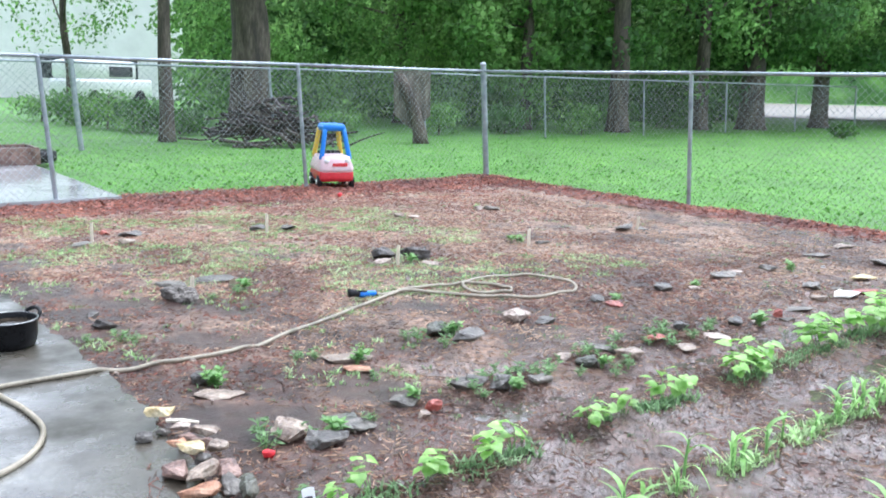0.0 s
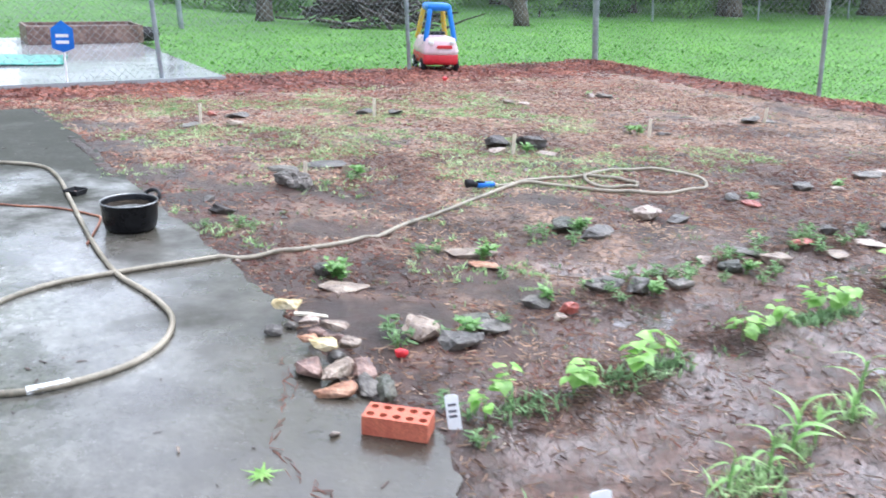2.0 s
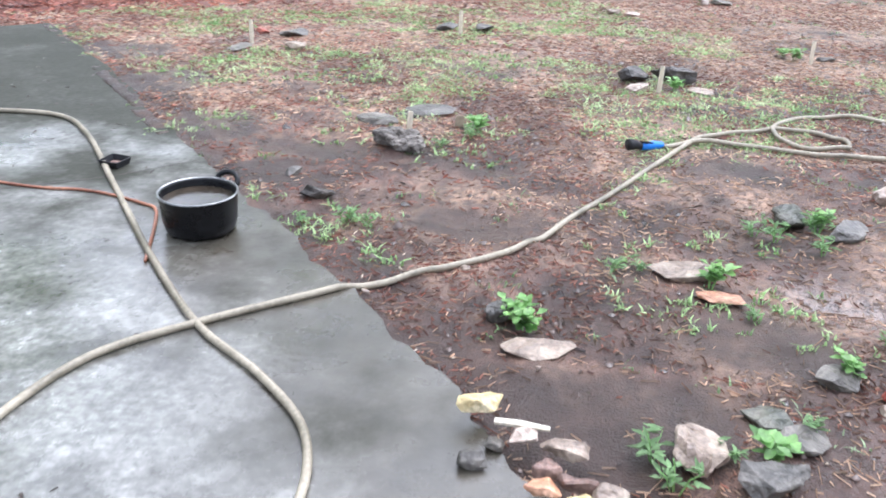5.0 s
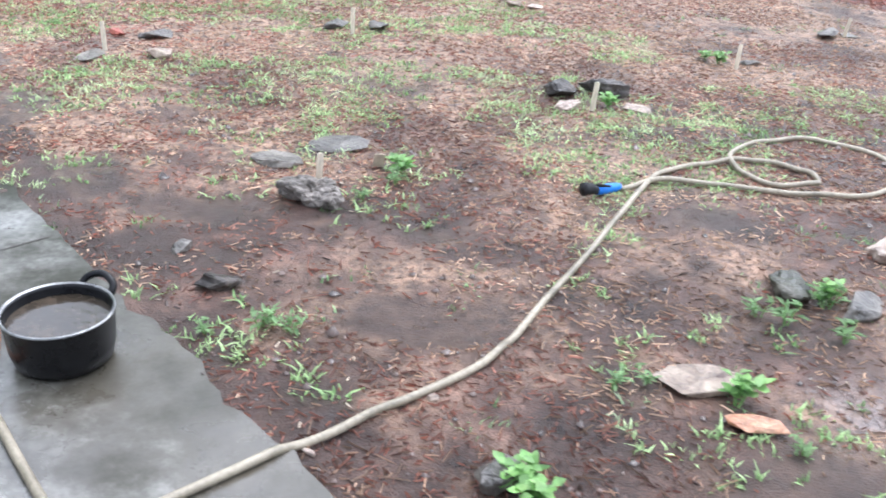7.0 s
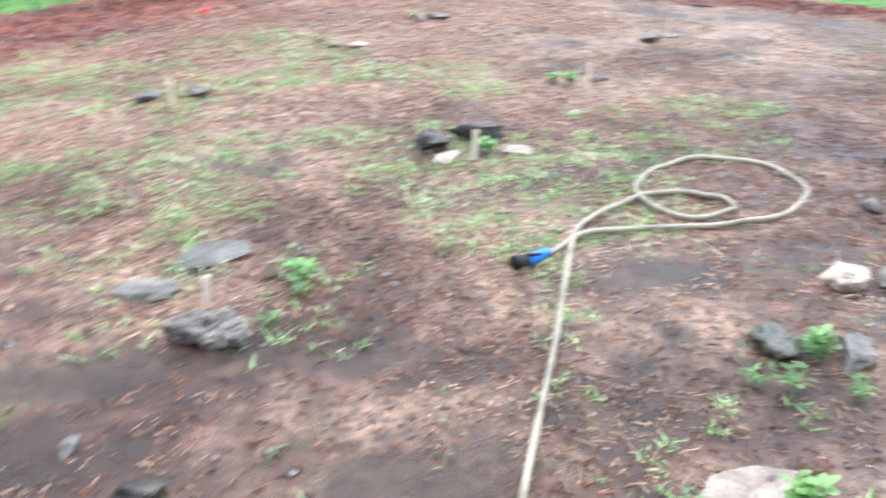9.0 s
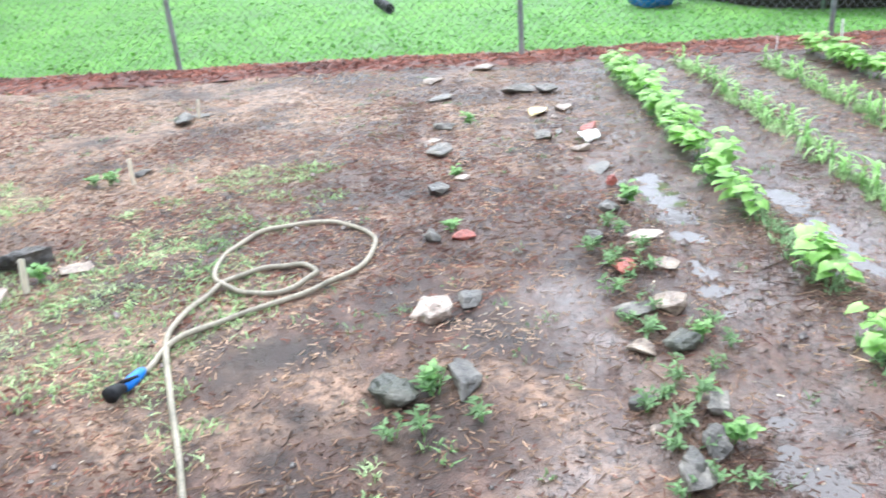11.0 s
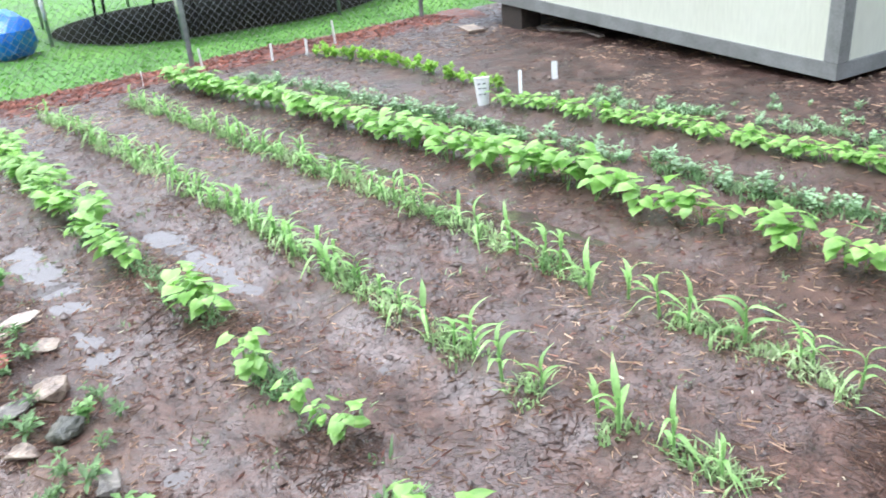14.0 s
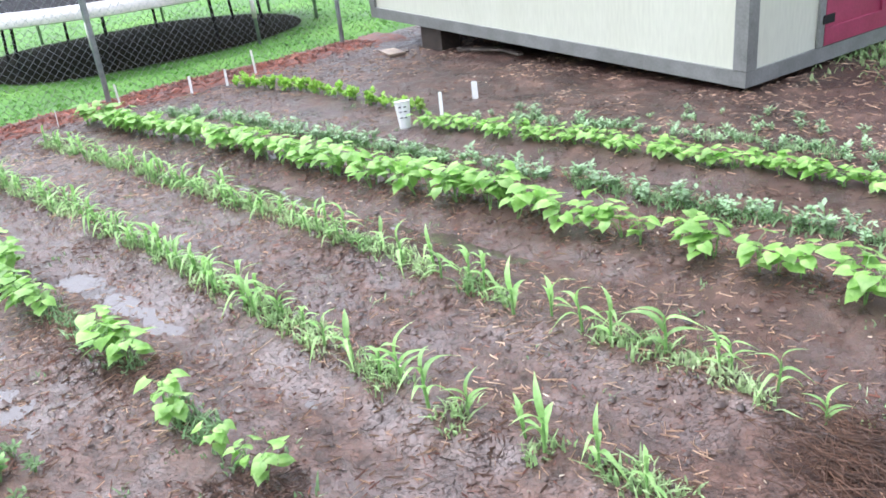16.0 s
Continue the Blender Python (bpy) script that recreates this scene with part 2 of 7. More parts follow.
CONCRETE = surf("wet_concrete", [(0.075, 0.075, 0.063), (0.125, 0.123, 0.106), (0.185, 0.182, 0.164), (0.29, 0.283, 0.262)], 2.2, (0.05, 0.42), 0.4, 45, mottle=0.42, depth=0.003, grain=0.76, spec=0.65, span=(0.36, 0.64))
# dark algae has spread over the far end of the drive
an, al = CONCRETE.node_tree.nodes, CONCRETE.node_tree.links
ap = an["Principled BSDF"]
aco, asep, anz = an.new("ShaderNodeTexCoord"), an.new("ShaderNodeSeparateXYZ"), an.new("ShaderNodeTexNoise")
anz.inputs["Scale"].default_value, anz.inputs["Detail"].default_value, anz.inputs["Roughness"].default_value = 1.15, 9, 0.62
al.new(aco.outputs["Object"], asep.inputs[0])
al.new(aco.outputs["Object"], anz.inputs["Vector"])
asum = an.new("ShaderNodeMath")
asum.operation, asum.inputs[1].default_value = "MULTIPLY_ADD", 9.0
al.new(anz.outputs["Fac"], asum.inputs[0])
al.new(asep.outputs["Y"], asum.inputs[2])
afac = an.new("ShaderNodeMapRange")
afac.inputs["From Min"].default_value, afac.inputs["From Max"].default_value = 8.1, 9.7
afac.inputs["To Max"].default_value = 0.85
al.new(asum.outputs[0], afac.inputs["Value"])
amix = an.new("ShaderNodeMixRGB")
amix.inputs[2].default_value = (0.028, 0.029, 0.020, 1)
# washed-out mud has stained the corner by the stone pile
adist = an.new("ShaderNodeVectorMath")
adist.operation, adist.inputs[1].default_value = "DISTANCE", (-0.62, 2.15, 0.0)
al.new(aco.outputs["Object"], adist.inputs[0])
amud = an.new("ShaderNodeMath")
amud.operation, amud.inputs[1].default_value = "MULTIPLY_ADD", 2.2
al.new(anz.outputs["Fac"], amud.inputs[0])
al.new(adist.outputs["Value"], amud.inputs[2])
amudr = an.new("ShaderNodeMapRange")
amudr.inputs["From Min"].default_value, amudr.inputs["From Max"].default_value = 2.7, 1.6
amudr.inputs["To Max"].default_value = 0.88
al.new(amud.outputs[0], amudr.inputs["Value"])
astain = an.new("ShaderNodeMixRGB")
astain.inputs[2].default_value = (0.050, 0.043, 0.031, 1)
al.new(amudr.outputs[0], astain.inputs[0])
al.new(ap.inputs["Base Color"].links[0].from_socket, astain.inputs[1])
al.new(astain.outputs[0], ap.inputs["Base Color"])
# soil has been trodden and washed over the long edge by the plot
aedge = an.new("ShaderNodeVectorMath")
aedge.operation, aedge.inputs[1].default_value = "DOT_PRODUCT", (-0.795, -0.607, 0.0)
al.new(aco.outputs["Object"], aedge.inputs[0])
aedgen = an.new("ShaderNodeTexNoise")
aedgen.inputs["Scale"].default_value, aedgen.inputs["Detail"].default_value, aedgen.inputs["Roughness"].default_value = 3.0, 9, 0.72
al.new(aco.outputs["Object"], aedgen.inputs["Vector"])
aedges = an.new("ShaderNodeMath")
aedges.operation, aedges.inputs[1].default_value = "MULTIPLY_ADD", 1.5
al.new(aedgen.outputs["Fac"], aedges.inputs[0])
al.new(aedge.outputs["Value"], aedges.inputs[2])
aedger = an.new("ShaderNodeMapRange")
aedger.inputs["From Min"].default_value, aedger.inputs["From Max"].default_value = 0.50, -0.10
aedger.inputs["To Max"].default_value = 0.92
al.new(aedges.outputs[0], aedger.inputs["Value"])
anear = an.new("ShaderNodeMapRange")
anear.inputs["From Min"].default_value, anear.inputs["From Max"].default_value = 5.0, 4.3
al.new(asep.outputs["Y"], anear.inputs["Value"])
agf = an.new("ShaderNodeMath")
agf.operation = "MULTIPLY"
al.new(aedger.outputs[0], agf.inputs[0])
al.new(anear.outputs[0], agf.inputs[1])
agrime = an.new("ShaderNodeMixRGB")
agrime.inputs[2].default_value = (0.060, 0.051, 0.037, 1)
al.new(agf.outputs[0], agrime.inputs[0])
al.new(ap.inputs["Base Color"].links[0].from_socket, agrime.inputs[1])
al.new(agrime.outputs[0], ap.inputs["Base Color"])
# blotches where the surface has worn and dried unevenly
blotr = an.new("ShaderNodeMapRange")
blotr.inputs["From Min"].default_value, blotr.inputs["From Max"].default_value = 0.36, 0.64
blotr.inputs["To Min"].default_value, blotr.inputs["To Max"].default_value = 0.68, 1.3
al.new(aedgen.outputs["Fac"], blotr.inputs["Value"])
blot = an.new("ShaderNodeHueSaturation")
al.new(blotr.outputs[0], blot.inputs["Value"])
al.new(ap.inputs["Base Color"].links[0].from_socket, blot.inputs["Color"])
al.new(blot.outputs[0], ap.inputs["Base Color"])
aspec = an.new("ShaderNodeMapRange")
aspec.inputs["To Min"].default_value, aspec.inputs["To Max"].default_value = 0.85, 0.10
al.new(afac.outputs[0], aspec.inputs["Value"])
dull = an.new("ShaderNodeMath")
dull.operation = "MAXIMUM"
al.new(aedger.outputs[0], dull.inputs[0])
al.new(amudr.outputs[0], dull.inputs[1])
dullr = an.new("ShaderNodeMapRange")
dullr.inputs["To Min"].default_value, dullr.inputs["To Max"].default_value = 1.0, 0.8
al.new(dull.outputs[0], dullr.inputs["Value"])
dullm = an.new("ShaderNodeMath")
dullm.operation = "MULTIPLY"
al.new(aspec.outputs[0], dullm.inputs[0])
al.new(dullr.outputs[0], dullm.inputs[1])
al.new(dullm.outputs[0], ap.inputs["Specular IOR Level"])
al.new(afac.outputs[0], amix.inputs[0])
al.new(ap.inputs["Base Color"].links[0].from_socket, amix.inputs[1])
al.new(amix.outputs[0], ap.inputs["Base Color"])
arough = an.new("ShaderNodeMixRGB")
arough.inputs[2].default_value = (0.75, 0.75, 0.75, 1)
al.new(afac.outputs[0], arough.inputs[0])
al.new(ap.inputs["Roughness"].links[0].from_socket, arough.inputs[1])
al.new(arough.outputs[0], ap.inputs["Roughness"])
PATIO = surf("wet_patio_concrete", [(0.24, 0.245, 0.245), (0.46, 0.465, 0.47)], 0.45, (0.03, 0.16), 0.03, 60, mottle=0.1)
STEEL = surf("galvanised_steel", [(0.26, 0.29, 0.32), (0.42, 0.45, 0.48)], 9, (0.35, 0.55), 0.08, 90, metal=0.75, mottle=0.12)
WIRE = surf("galvanised_wire", [(0.30, 0.33, 0.34), (0.45, 0.47, 0.48)], 5, (0.4, 0.55), 0, 40, metal=0.6)
BARK = surf("bark", [(0.035, 0.027, 0.022), (0.085, 0.066, 0.053), (0.14, 0.115, 0.092)], 5, (0.7, 0.95), 1.0, 26, mottle=0.4, stretch=(1, 1, 0.25))
DEADWOOD = surf("dead_wood", [(0.09, 0.075, 0.062), (0.18, 0.15, 0.125), (0.28, 0.24, 0.20)], 6, (0.6, 0.9), 0.8, 30, vary=0.35, stretch=(1, 1, 0.3))
BRUSH = surf("wet_dead_branch", [(0.016, 0.013, 0.011), (0.045, 0.036, 0.03), (0.085, 0.07, 0.058)], 6, (0.5, 0.8), 0.8, 30, vary=0.4, stretch=(1, 1, 0.3))
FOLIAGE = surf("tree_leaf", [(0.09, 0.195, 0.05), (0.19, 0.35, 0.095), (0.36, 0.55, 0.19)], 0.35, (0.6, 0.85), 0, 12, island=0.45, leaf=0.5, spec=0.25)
# darker copy of tree_leaf, with shade put into the leaf colour
SHADEFOLIAGE = surf("shaded_tree_leaf", [(0.05, 0.115, 0.036), (0.11, 0.22, 0.065), (0.19, 0.34, 0.10)], 0.3, (0.6, 0.85), 0, 12, island=0.45, leaf=0.4, spec=0.25)
BEANLEAF = surf("bean_leaf", [(0.20, 0.42, 0.07), (0.32, 0.57, 0.14), (0.46, 0.68, 0.22)], 16, (0.3, 0.5), 0.15, 90, vary=0.25, leaf=0.4, mottle=0.12)
CORNLEAF = surf("corn_leaf", [(0.24, 0.48, 0.13), (0.38, 0.62, 0.21), (0.52, 0.72, 0.30)], 10, (0.3, 0.5), 0.1, 90, vary=0.28, leaf=0.4, mottle=0.12)
PEALEAF = surf("pea_leaf", [(0.28, 0.44, 0.24), (0.45, 0.60, 0.37)], 14, (0.35, 0.55), 0, 70, vary=0.2, island=0.25, leaf=0.35)
LETTUCE = surf("lettuce_leaf", [(0.27, 0.52, 0.07), (0.42, 0.64, 0.12)], 14, (0.35, 0.55), 0, 70, vary=0.2, island=0.25, leaf=0.4)
SEEDGREEN = surf("seedling_leaf", [(0.12, 0.27, 0.07), (0.23, 0.42, 0.13), (0.38, 0.54, 0.22)], 9, (0.35, 0.6), 0, 50, island=0.3, leaf=0.35)
STEM = surf("plant_stem", [(0.16, 0.34, 0.09), (0.24, 0.40, 0.13)], 20, (0.4, 0.6), 0, 60)
WEED = surf("weed_leaf", [(0.15, 0.26, 0.11), (0.26, 0.39, 0.19), (0.38, 0.48, 0.29)], 2.0, (0.6, 0.85), 0, 30, island=0.35, leaf=0.35, spec=0.25)
PALEWEED = surf("pale_weed_leaf", [(0.20, 0.34, 0.13), (0.36, 0.50, 0.23), (0.50, 0.60, 0.34)], 2.0, (0.6, 0.85), 0, 30, island=0.35, leaf=0.35, spec=0.25)
HOSE = surf("beige_hose", [(0.15, 0.13, 0.09), (0.26, 0.225, 0.165), (0.34, 0.295, 0.22)], 5, (0.4, 0.6), 0.05, 80, mottle=0.18)
BLUE = surf("blue_plastic", [(0.01, 0.12, 0.55), (0.02, 0.2, 0.70)], 4, (0.3, 0.45), 0, 30, mottle=0.08)
TOYBLUE = surf("toy_blue_plastic", [(0.015, 0.17, 0.62), (0.03, 0.25, 0.75)], 3, (0.35, 0.5), 0, 30, mottle=0.08)
TOYRED = surf("toy_red_plastic", [(0.55, 0.02, 0.035), (0.70, 0.05, 0.06)], 3, (0.35, 0.5), 0, 30, mottle=0.08)
TOYPINK = surf("faded_red_plastic", [(0.78, 0.55, 0.58), (0.85, 0.72, 0.73)], 3, (0.4, 0.6), 0, 30, mottle=0.08)
TOYYELLOW = surf("toy_yellow_plastic", [(0.75, 0.5, 0.03), (0.85, 0.62, 0.1)], 3, (0.35, 0.5), 0, 30, mottle=0.08)
RUBBER = surf("black_rubber", [(0.010, 0.010, 0.011), (0.024, 0.024, 0.026)], 8, (0.5, 0.75), 0.1, 60, spec=0.25)
ENAMEL = surf("black_enamel", [(0.005, 0.005, 0.006), (0.012, 0.012, 0.013)], 7, (0.22, 0.4), 0.02, 50, spec=0.22)
RIM = surf("worn_rim_metal", [(0.14, 0.14, 0.14), (0.36, 0.36, 0.35)], 12, (0.25, 0.45), 0.05, 60, metal=0.8)
WHITE = surf("white_plastic", [(0.80, 0.80, 0.79), (0.88, 0.88, 0.87)], 10, (0.35, 0.55), 0, 60, mottle=0.06)
INK = surf("grey_ink", [(0.07, 0.07, 0.08), (0.12, 0.12, 0.14)], 10, (0.6, 0.8), 0, 60)
STAKEWOOD = surf("pale_stake_wood", [(0.70, 0.61, 0.46), (0.84, 0.78, 0.64)], 15, (0.5, 0.7), 0.15, 90, stretch=(1, 1, 0.2))
BRICK = surf("orange_red_brick", [(0.42, 0.10, 0.055), (0.55, 0.155, 0.085)], 18, (0.5, 0.75), 0.4, 140, mottle=0.18)
SIDING = surf("cream_painted_panel", [(0.63, 0.64, 0.53), (0.67, 0.68, 0.575)], 2.2, (0.45, 0.65), 0.06, 50, mottle=0.05, stretch=(1, 1, 0.15))
GREYTRIM = surf("grey_painted_trim", [(0.185, 0.19, 0.18), (0.255, 0.26, 0.25)], 6, (0.45, 0.65), 0.12, 60, mottle=0.12)
MAGENTA = surf("magenta_painted_door", [(0.30, 0.035, 0.085), (0.38, 0.055, 0.12)], 4, (0.45, 0.6), 0.08, 60, mottle=0.1)
SHINGLE = surf("grey_shingle", [(0.06, 0.06, 0.065), (0.13, 0.13, 0.14)], 7, (0.8, 0.95), 0.6, 50, vary=0.2)
BLOCK = surf("dark_timber_block", [(0.03, 0.022, 0.018), (0.07, 0.055, 0.045)], 9, (0.5, 0.8), 0.5, 50)
TARP = surf("teal_tarp", [(0.02, 0.20, 0.16), (0.05, 0.32, 0.25)], 4, (0.25, 0.4), 0.1, 40)
PADWHITE = surf("white_pad_vinyl", [(0.62, 0.58, 0.56), (0.78, 0.74, 0.72)], 3, (0.4, 0.6), 0.1, 40, mottle=0.12)
MATBLACK = surf("black_woven_mat", [(0.008, 0.008, 0.010), (0.02, 0.02, 0.022)], 3, (0.8, 0.95), 0.2, 120, spec=0.1)
CORD = surf("rust_red_cord", [(0.20, 0.07, 0.04), (0.36, 0.16, 0.09)], 6, (0.45, 0.65), 0.05, 60)
ROAD = surf("pale_road", [(0.15, 0.13, 0.11), (0.22, 0.195, 0.165)], 1.2, (0.5, 0.8), 0.1, 30)
HOUSEWHITE = surf("white_house_siding", [(0.74, 0.72, 0.72), (0.84, 0.82, 0.82)], 1, (0.5, 0.7), 0.05, 20, mottle=0.05)
CARPAINT = surf("white_car_paint", [(0.72, 0.72, 0.73), (0.8, 0.8, 0.8)], 2, (0.1, 0.2), 0, 20, mottle=0.03)
DARKGLASS = surf("dark_window_glass", [(0.02, 0.025, 0.03), (0.04, 0.045, 0.05)], 2, (0.05, 0.1), 0, 20)
REDPLASTIC = surf("red_plastic", [(0.65, 0.02, 0.03), (0.75, 0.05, 0.06)], 8, (0.3, 0.5), 0, 40)
# near-black ground colour for the shade below the trampoline mat
TRAMPSHADE = surf("trampoline_shade_ground", [(0.010, 0.012, 0.007), (0.028, 0.03, 0.016)], 5, (0.85, 1.0), 0.8, 40, mottle=0.4, spec=0.05)


def stone_mat(name, a, b, c, wet=(0.3, 0.6)):
    return surf(name, [a, b, c], 11, wet, 0.7, 70, vary=0.18, mottle=0.3)


GREYSTONE = stone_mat("grey_stone", (0.060, 0.052, 0.042), (0.125, 0.110, 0.091), (0.22, 0.196, 0.165))
PITTED = stone_mat("pitted_grey_rock", (0.055, 0.046, 0.038), (0.15, 0.13, 0.11), (0.27, 0.24, 0.21), (0.5, 0.8))
SLATE = stone_mat("dark_slate", (0.045, 0.040, 0.034), (0.095, 0.085, 0.073), (0.17, 0.153, 0.133), (0.3, 0.6))
TANSTONE = stone_mat("tan_stone", (0.14, 0.10, 0.075), (0.25, 0.19, 0.145), (0.38, 0.31, 0.24))
PALESTONE = stone_mat("pale_stone", (0.22, 0.16, 0.125), (0.36, 0.285, 0.235), (0.49, 0.41, 0.345))
RUSTSTONE = stone_mat("rust_brown_stone", (0.09, 0.05, 0.04), (0.19, 0.115, 0.09), (0.30, 0.20, 0.16))
ORANGESTONE = stone_mat("orange_stone", (0.28, 0.12, 0.06), (0.42, 0.21, 0.12), (0.52, 0.31, 0.20))
REDSTONE = stone_mat("red_brick_piece", (0.22, 0.05, 0.035), (0.34, 0.085, 0.06), (0.42, 0.14, 0.10))
YELLOWSTONE = stone_mat("yellow_sandstone", (0.42, 0.31, 0.13), (0.58, 0.46, 0.24), (0.68, 0.58, 0.38))
# dark slate taken near black, with the shadow of hollows put into it
SHADEDSLATE = stone_mat("wet_shaded_slate", (0.014, 0.011, 0.009), (0.035, 0.028, 0.023), (0.075, 0.062, 0.052))
WHITEROCK = stone_mat("cream_white_rock", (0.45, 0.41, 0.35), (0.62, 0.58, 0.51), (0.74, 0.71, 0.65))
# moss tones taken darker for the shaded hollow that one stone replaces
MOSSSTONE = stone_mat("mossy_stone", (0.028, 0.031, 0.020), (0.065, 0.066, 0.046), (0.135, 0.125, 0.098))

WATER = bpy.data.materials.new("muddy_water")
WATER.use_nodes = True
wp = WATER.node_tree.nodes["Principled BSDF"]
wp.inputs["Base Color"].default_value = (0.085, 0.066, 0.058, 1)
wp.inputs["Roughness"].default_value = 0.05
wp.inputs["Specular IOR Level"].default_value = 1.0
wp.inputs["Alpha"].default_value = 0.85
wnz = WATER.node_tree.nodes.new("ShaderNodeTexNoise")
wnz.inputs["Scale"].default_value = 30
wbp = WATER.node_tree.nodes.new("ShaderNodeBump")
wbp.inputs["Strength"].default_value, wbp.inputs["Distance"].default_value = 0.12, 0.004
WATER.node_tree.links.new(wnz.outputs["Fac"], wbp.inputs["Height"])
WATER.node_tree.links.new(wbp.outputs[0], wp.inputs["Normal"])

POTWATER = surf("murky_pot_water", [(0.022, 0.018, 0.013), (0.055, 0.042, 0.030)], 14, (0.03, 0.10), 0.25, 45, mottle=0.3, depth=0.004, spec=0.5)

# ---- small builders ----


def mesh(name, verts, faces, material, smooth=False):
    me = bpy.data.meshes.new(name)
    me.from_pydata([tuple(v) for v in verts], [], [tuple(f) for f in faces])
    me.materials.append(material)
    if smooth:
        me.polygons.foreach_set("use_smooth", [True] * len(me.polygons))
    me.update()
    return me


def big_mesh(name, verts, quads, material, smooth=False):
    """A mesh from numpy arrays, all faces with the same number of corners."""
    me = bpy.data.meshes.new(name)
    k = quads.shape[1]
    me.vertices.add(len(verts))
    me.vertices.foreach_set("co", np.asarray(verts, dtype=np.float32).ravel())
    me.loops.add(quads.size)
    me.loops.foreach_set("vertex_index", quads.astype(np.int32).ravel())
    me.polygons.add(len(quads))
    me.polygons.foreach_set("loop_start", np.arange(0, quads.size, k, dtype=np.int32))
    me.materials.append(material)
    me.polygons.foreach_set("use_smooth", np.full(len(quads), smooth))
    me.update(calc_edges=True)
    me.validate()
    return me


def part(name, bm, material, parent, label="", smooth=False):
    """Links a bmesh (or a finished mesh) as one object under a thing or a part."""
    if isinstance(bm, bmesh.types.BMesh):
        me = bpy.data.meshes.new(name)
        bm.normal_update()
        bm.to_mesh(me)
        bm.free()
        me.materials.append(material)
        if smooth:
            me.polygons.foreach_set("use_smooth", [True] * len(me.polygons))
    else:
        me = bm
    ob = new(name, me)
    ob.parent = parent
    if label:
        tagged(ob, label)
    return ob


def thing(name, label, category, group="", x=0, y=0, z=0, yaw=0, kind=""):
    ob = new(name)
    ob.empty_display_size = 0.05
    ob.matrix_basis = pose(x, y, z, 0, 0, yaw)
    return tagged(ob, label, category, group, kind)


def box(bm, x0, y0, z0, x1, y1, z1, bevel=0.0):
    r = bmesh.ops.create_cube(bm, size=1.0, matrix=Matrix.Translation(((x0 + x1) / 2, (y0 + y1) / 2, (z0 + z1) / 2)) @ Matrix.Diagonal((abs(x1 - x0), abs(y1 - y0), abs(z1 - z0), 1)))
    if bevel:
        es = list({e for v in r["verts"] for e in v.link_edges})
        bmesh.ops.bevel(bm, geom=es, offset=bevel, segments=2, affect="EDGES", profile=0.6)
    return bm


def boxed(*a, **k):
    return box(bmesh.new(), *a, **k)


def tube(bm, pts, radii, sides=8, cap=True):
    """A tube of varying radius along a line of points."""
    pts = [Vector(p) for p in pts]
    if not hasattr(radii, "__len__"):
        radii = [radii] * len(pts)
    rings = []
    side = None
    for i, p in enumerate(pts):
        d = (pts[min(i + 1, len(pts) - 1)] - pts[max(i - 1, 0)]).normalized()
        if side is None:
            side = d.orthogonal().normalized()
        side = (side - d * side.dot(d)).normalized()
        up = d.cross(side)
        rings.append([bm.verts.new(p + radii[i] * (math.cos(2 * math.pi * k / sides) * side + math.sin(2 * math.pi * k / sides) * up)) for k in range(sides)])
    for a, b in zip(rings, rings[1:]):
        for k in range(sides):
            bm.faces.new((a[k], a[(k + 1) % sides], b[(k + 1) % sides], b[k]))
    if cap:
        bm.faces.new(rings[0][::-1])
        bm.faces.new(rings[-1])
    return bm


def lathe(bm, profile, sides=32):
    """Turns (radius, height) pairs about z."""
    rings = [[bm.verts.new((r * math.cos(2 * math.pi * k / sides), r * math.sin(2 * math.pi * k / sides), z)) for k in range(sides)] for r, z in profile]
    for a, b in zip(rings, rings[1:]):
        for k in range(sides):
            bm.faces.new((a[k], a[(k + 1) % sides], b[(k + 1) % sides], b[k]))
    return bm


def glide(pts, steps=8):
    """A smooth line through the points."""
    p = [Vector(q) for q in pts]
    p = [2 * p[0] - p[1]] + p + [2 * p[-1] - p[-2]]
    out = []
    for i in range(1, len(p) - 2):
        for s in range(steps):
            t = s / steps
            a, b, c, d = p[i - 1], p[i], p[i + 1], p[i + 2]
            out.append(0.5 * (2 * b + (c - a) * t + (2 * a - 5 * b + 4 * c - d) * t * t + (3 * b - a - 3 * c + d) * t ** 3))
    return out + [p[-2]]


# ---- lie of the land ----
CORNER = np.array((0.60, 12.70))
ALONG = np.array((-0.795, -0.606))
BACK = np.array((0.640, -0.768))
TO_AB = np.linalg.inv(np.stack([ALONG, BACK], axis=1))


def world_xy(a, b):
    """Metres from the fence corner: a along the patio fence, b along the trampoline fence."""
    p = CORNER + a * ALONG + b * BACK
    return float(p[0]), float(p[1])


rng = np.random.default_rng(5)
LATTICE = rng.random((257, 257))


def vnoise(x, y, s):
    """Smooth value noise of wavelength s."""
    x, y = np.asarray(x, float) / s + 57.3, np.asarray(y, float) / s + 91.7
    i, j = np.floor(x).astype(int), np.floor(y).astype(int)
    fx, fy = x - i, y - j
    fx, fy = fx * fx * (3 - 2 * fx), fy * fy * (3 - 2 * fy)
    g = lambda p, q: LATTICE[p % 256, q % 256]
    return (g(i, j) * (1 - fx) + g(i + 1, j) * fx) * (1 - fy) + (g(i, j + 1) * (1 - fx) + g(i + 1, j + 1) * fx) * fy


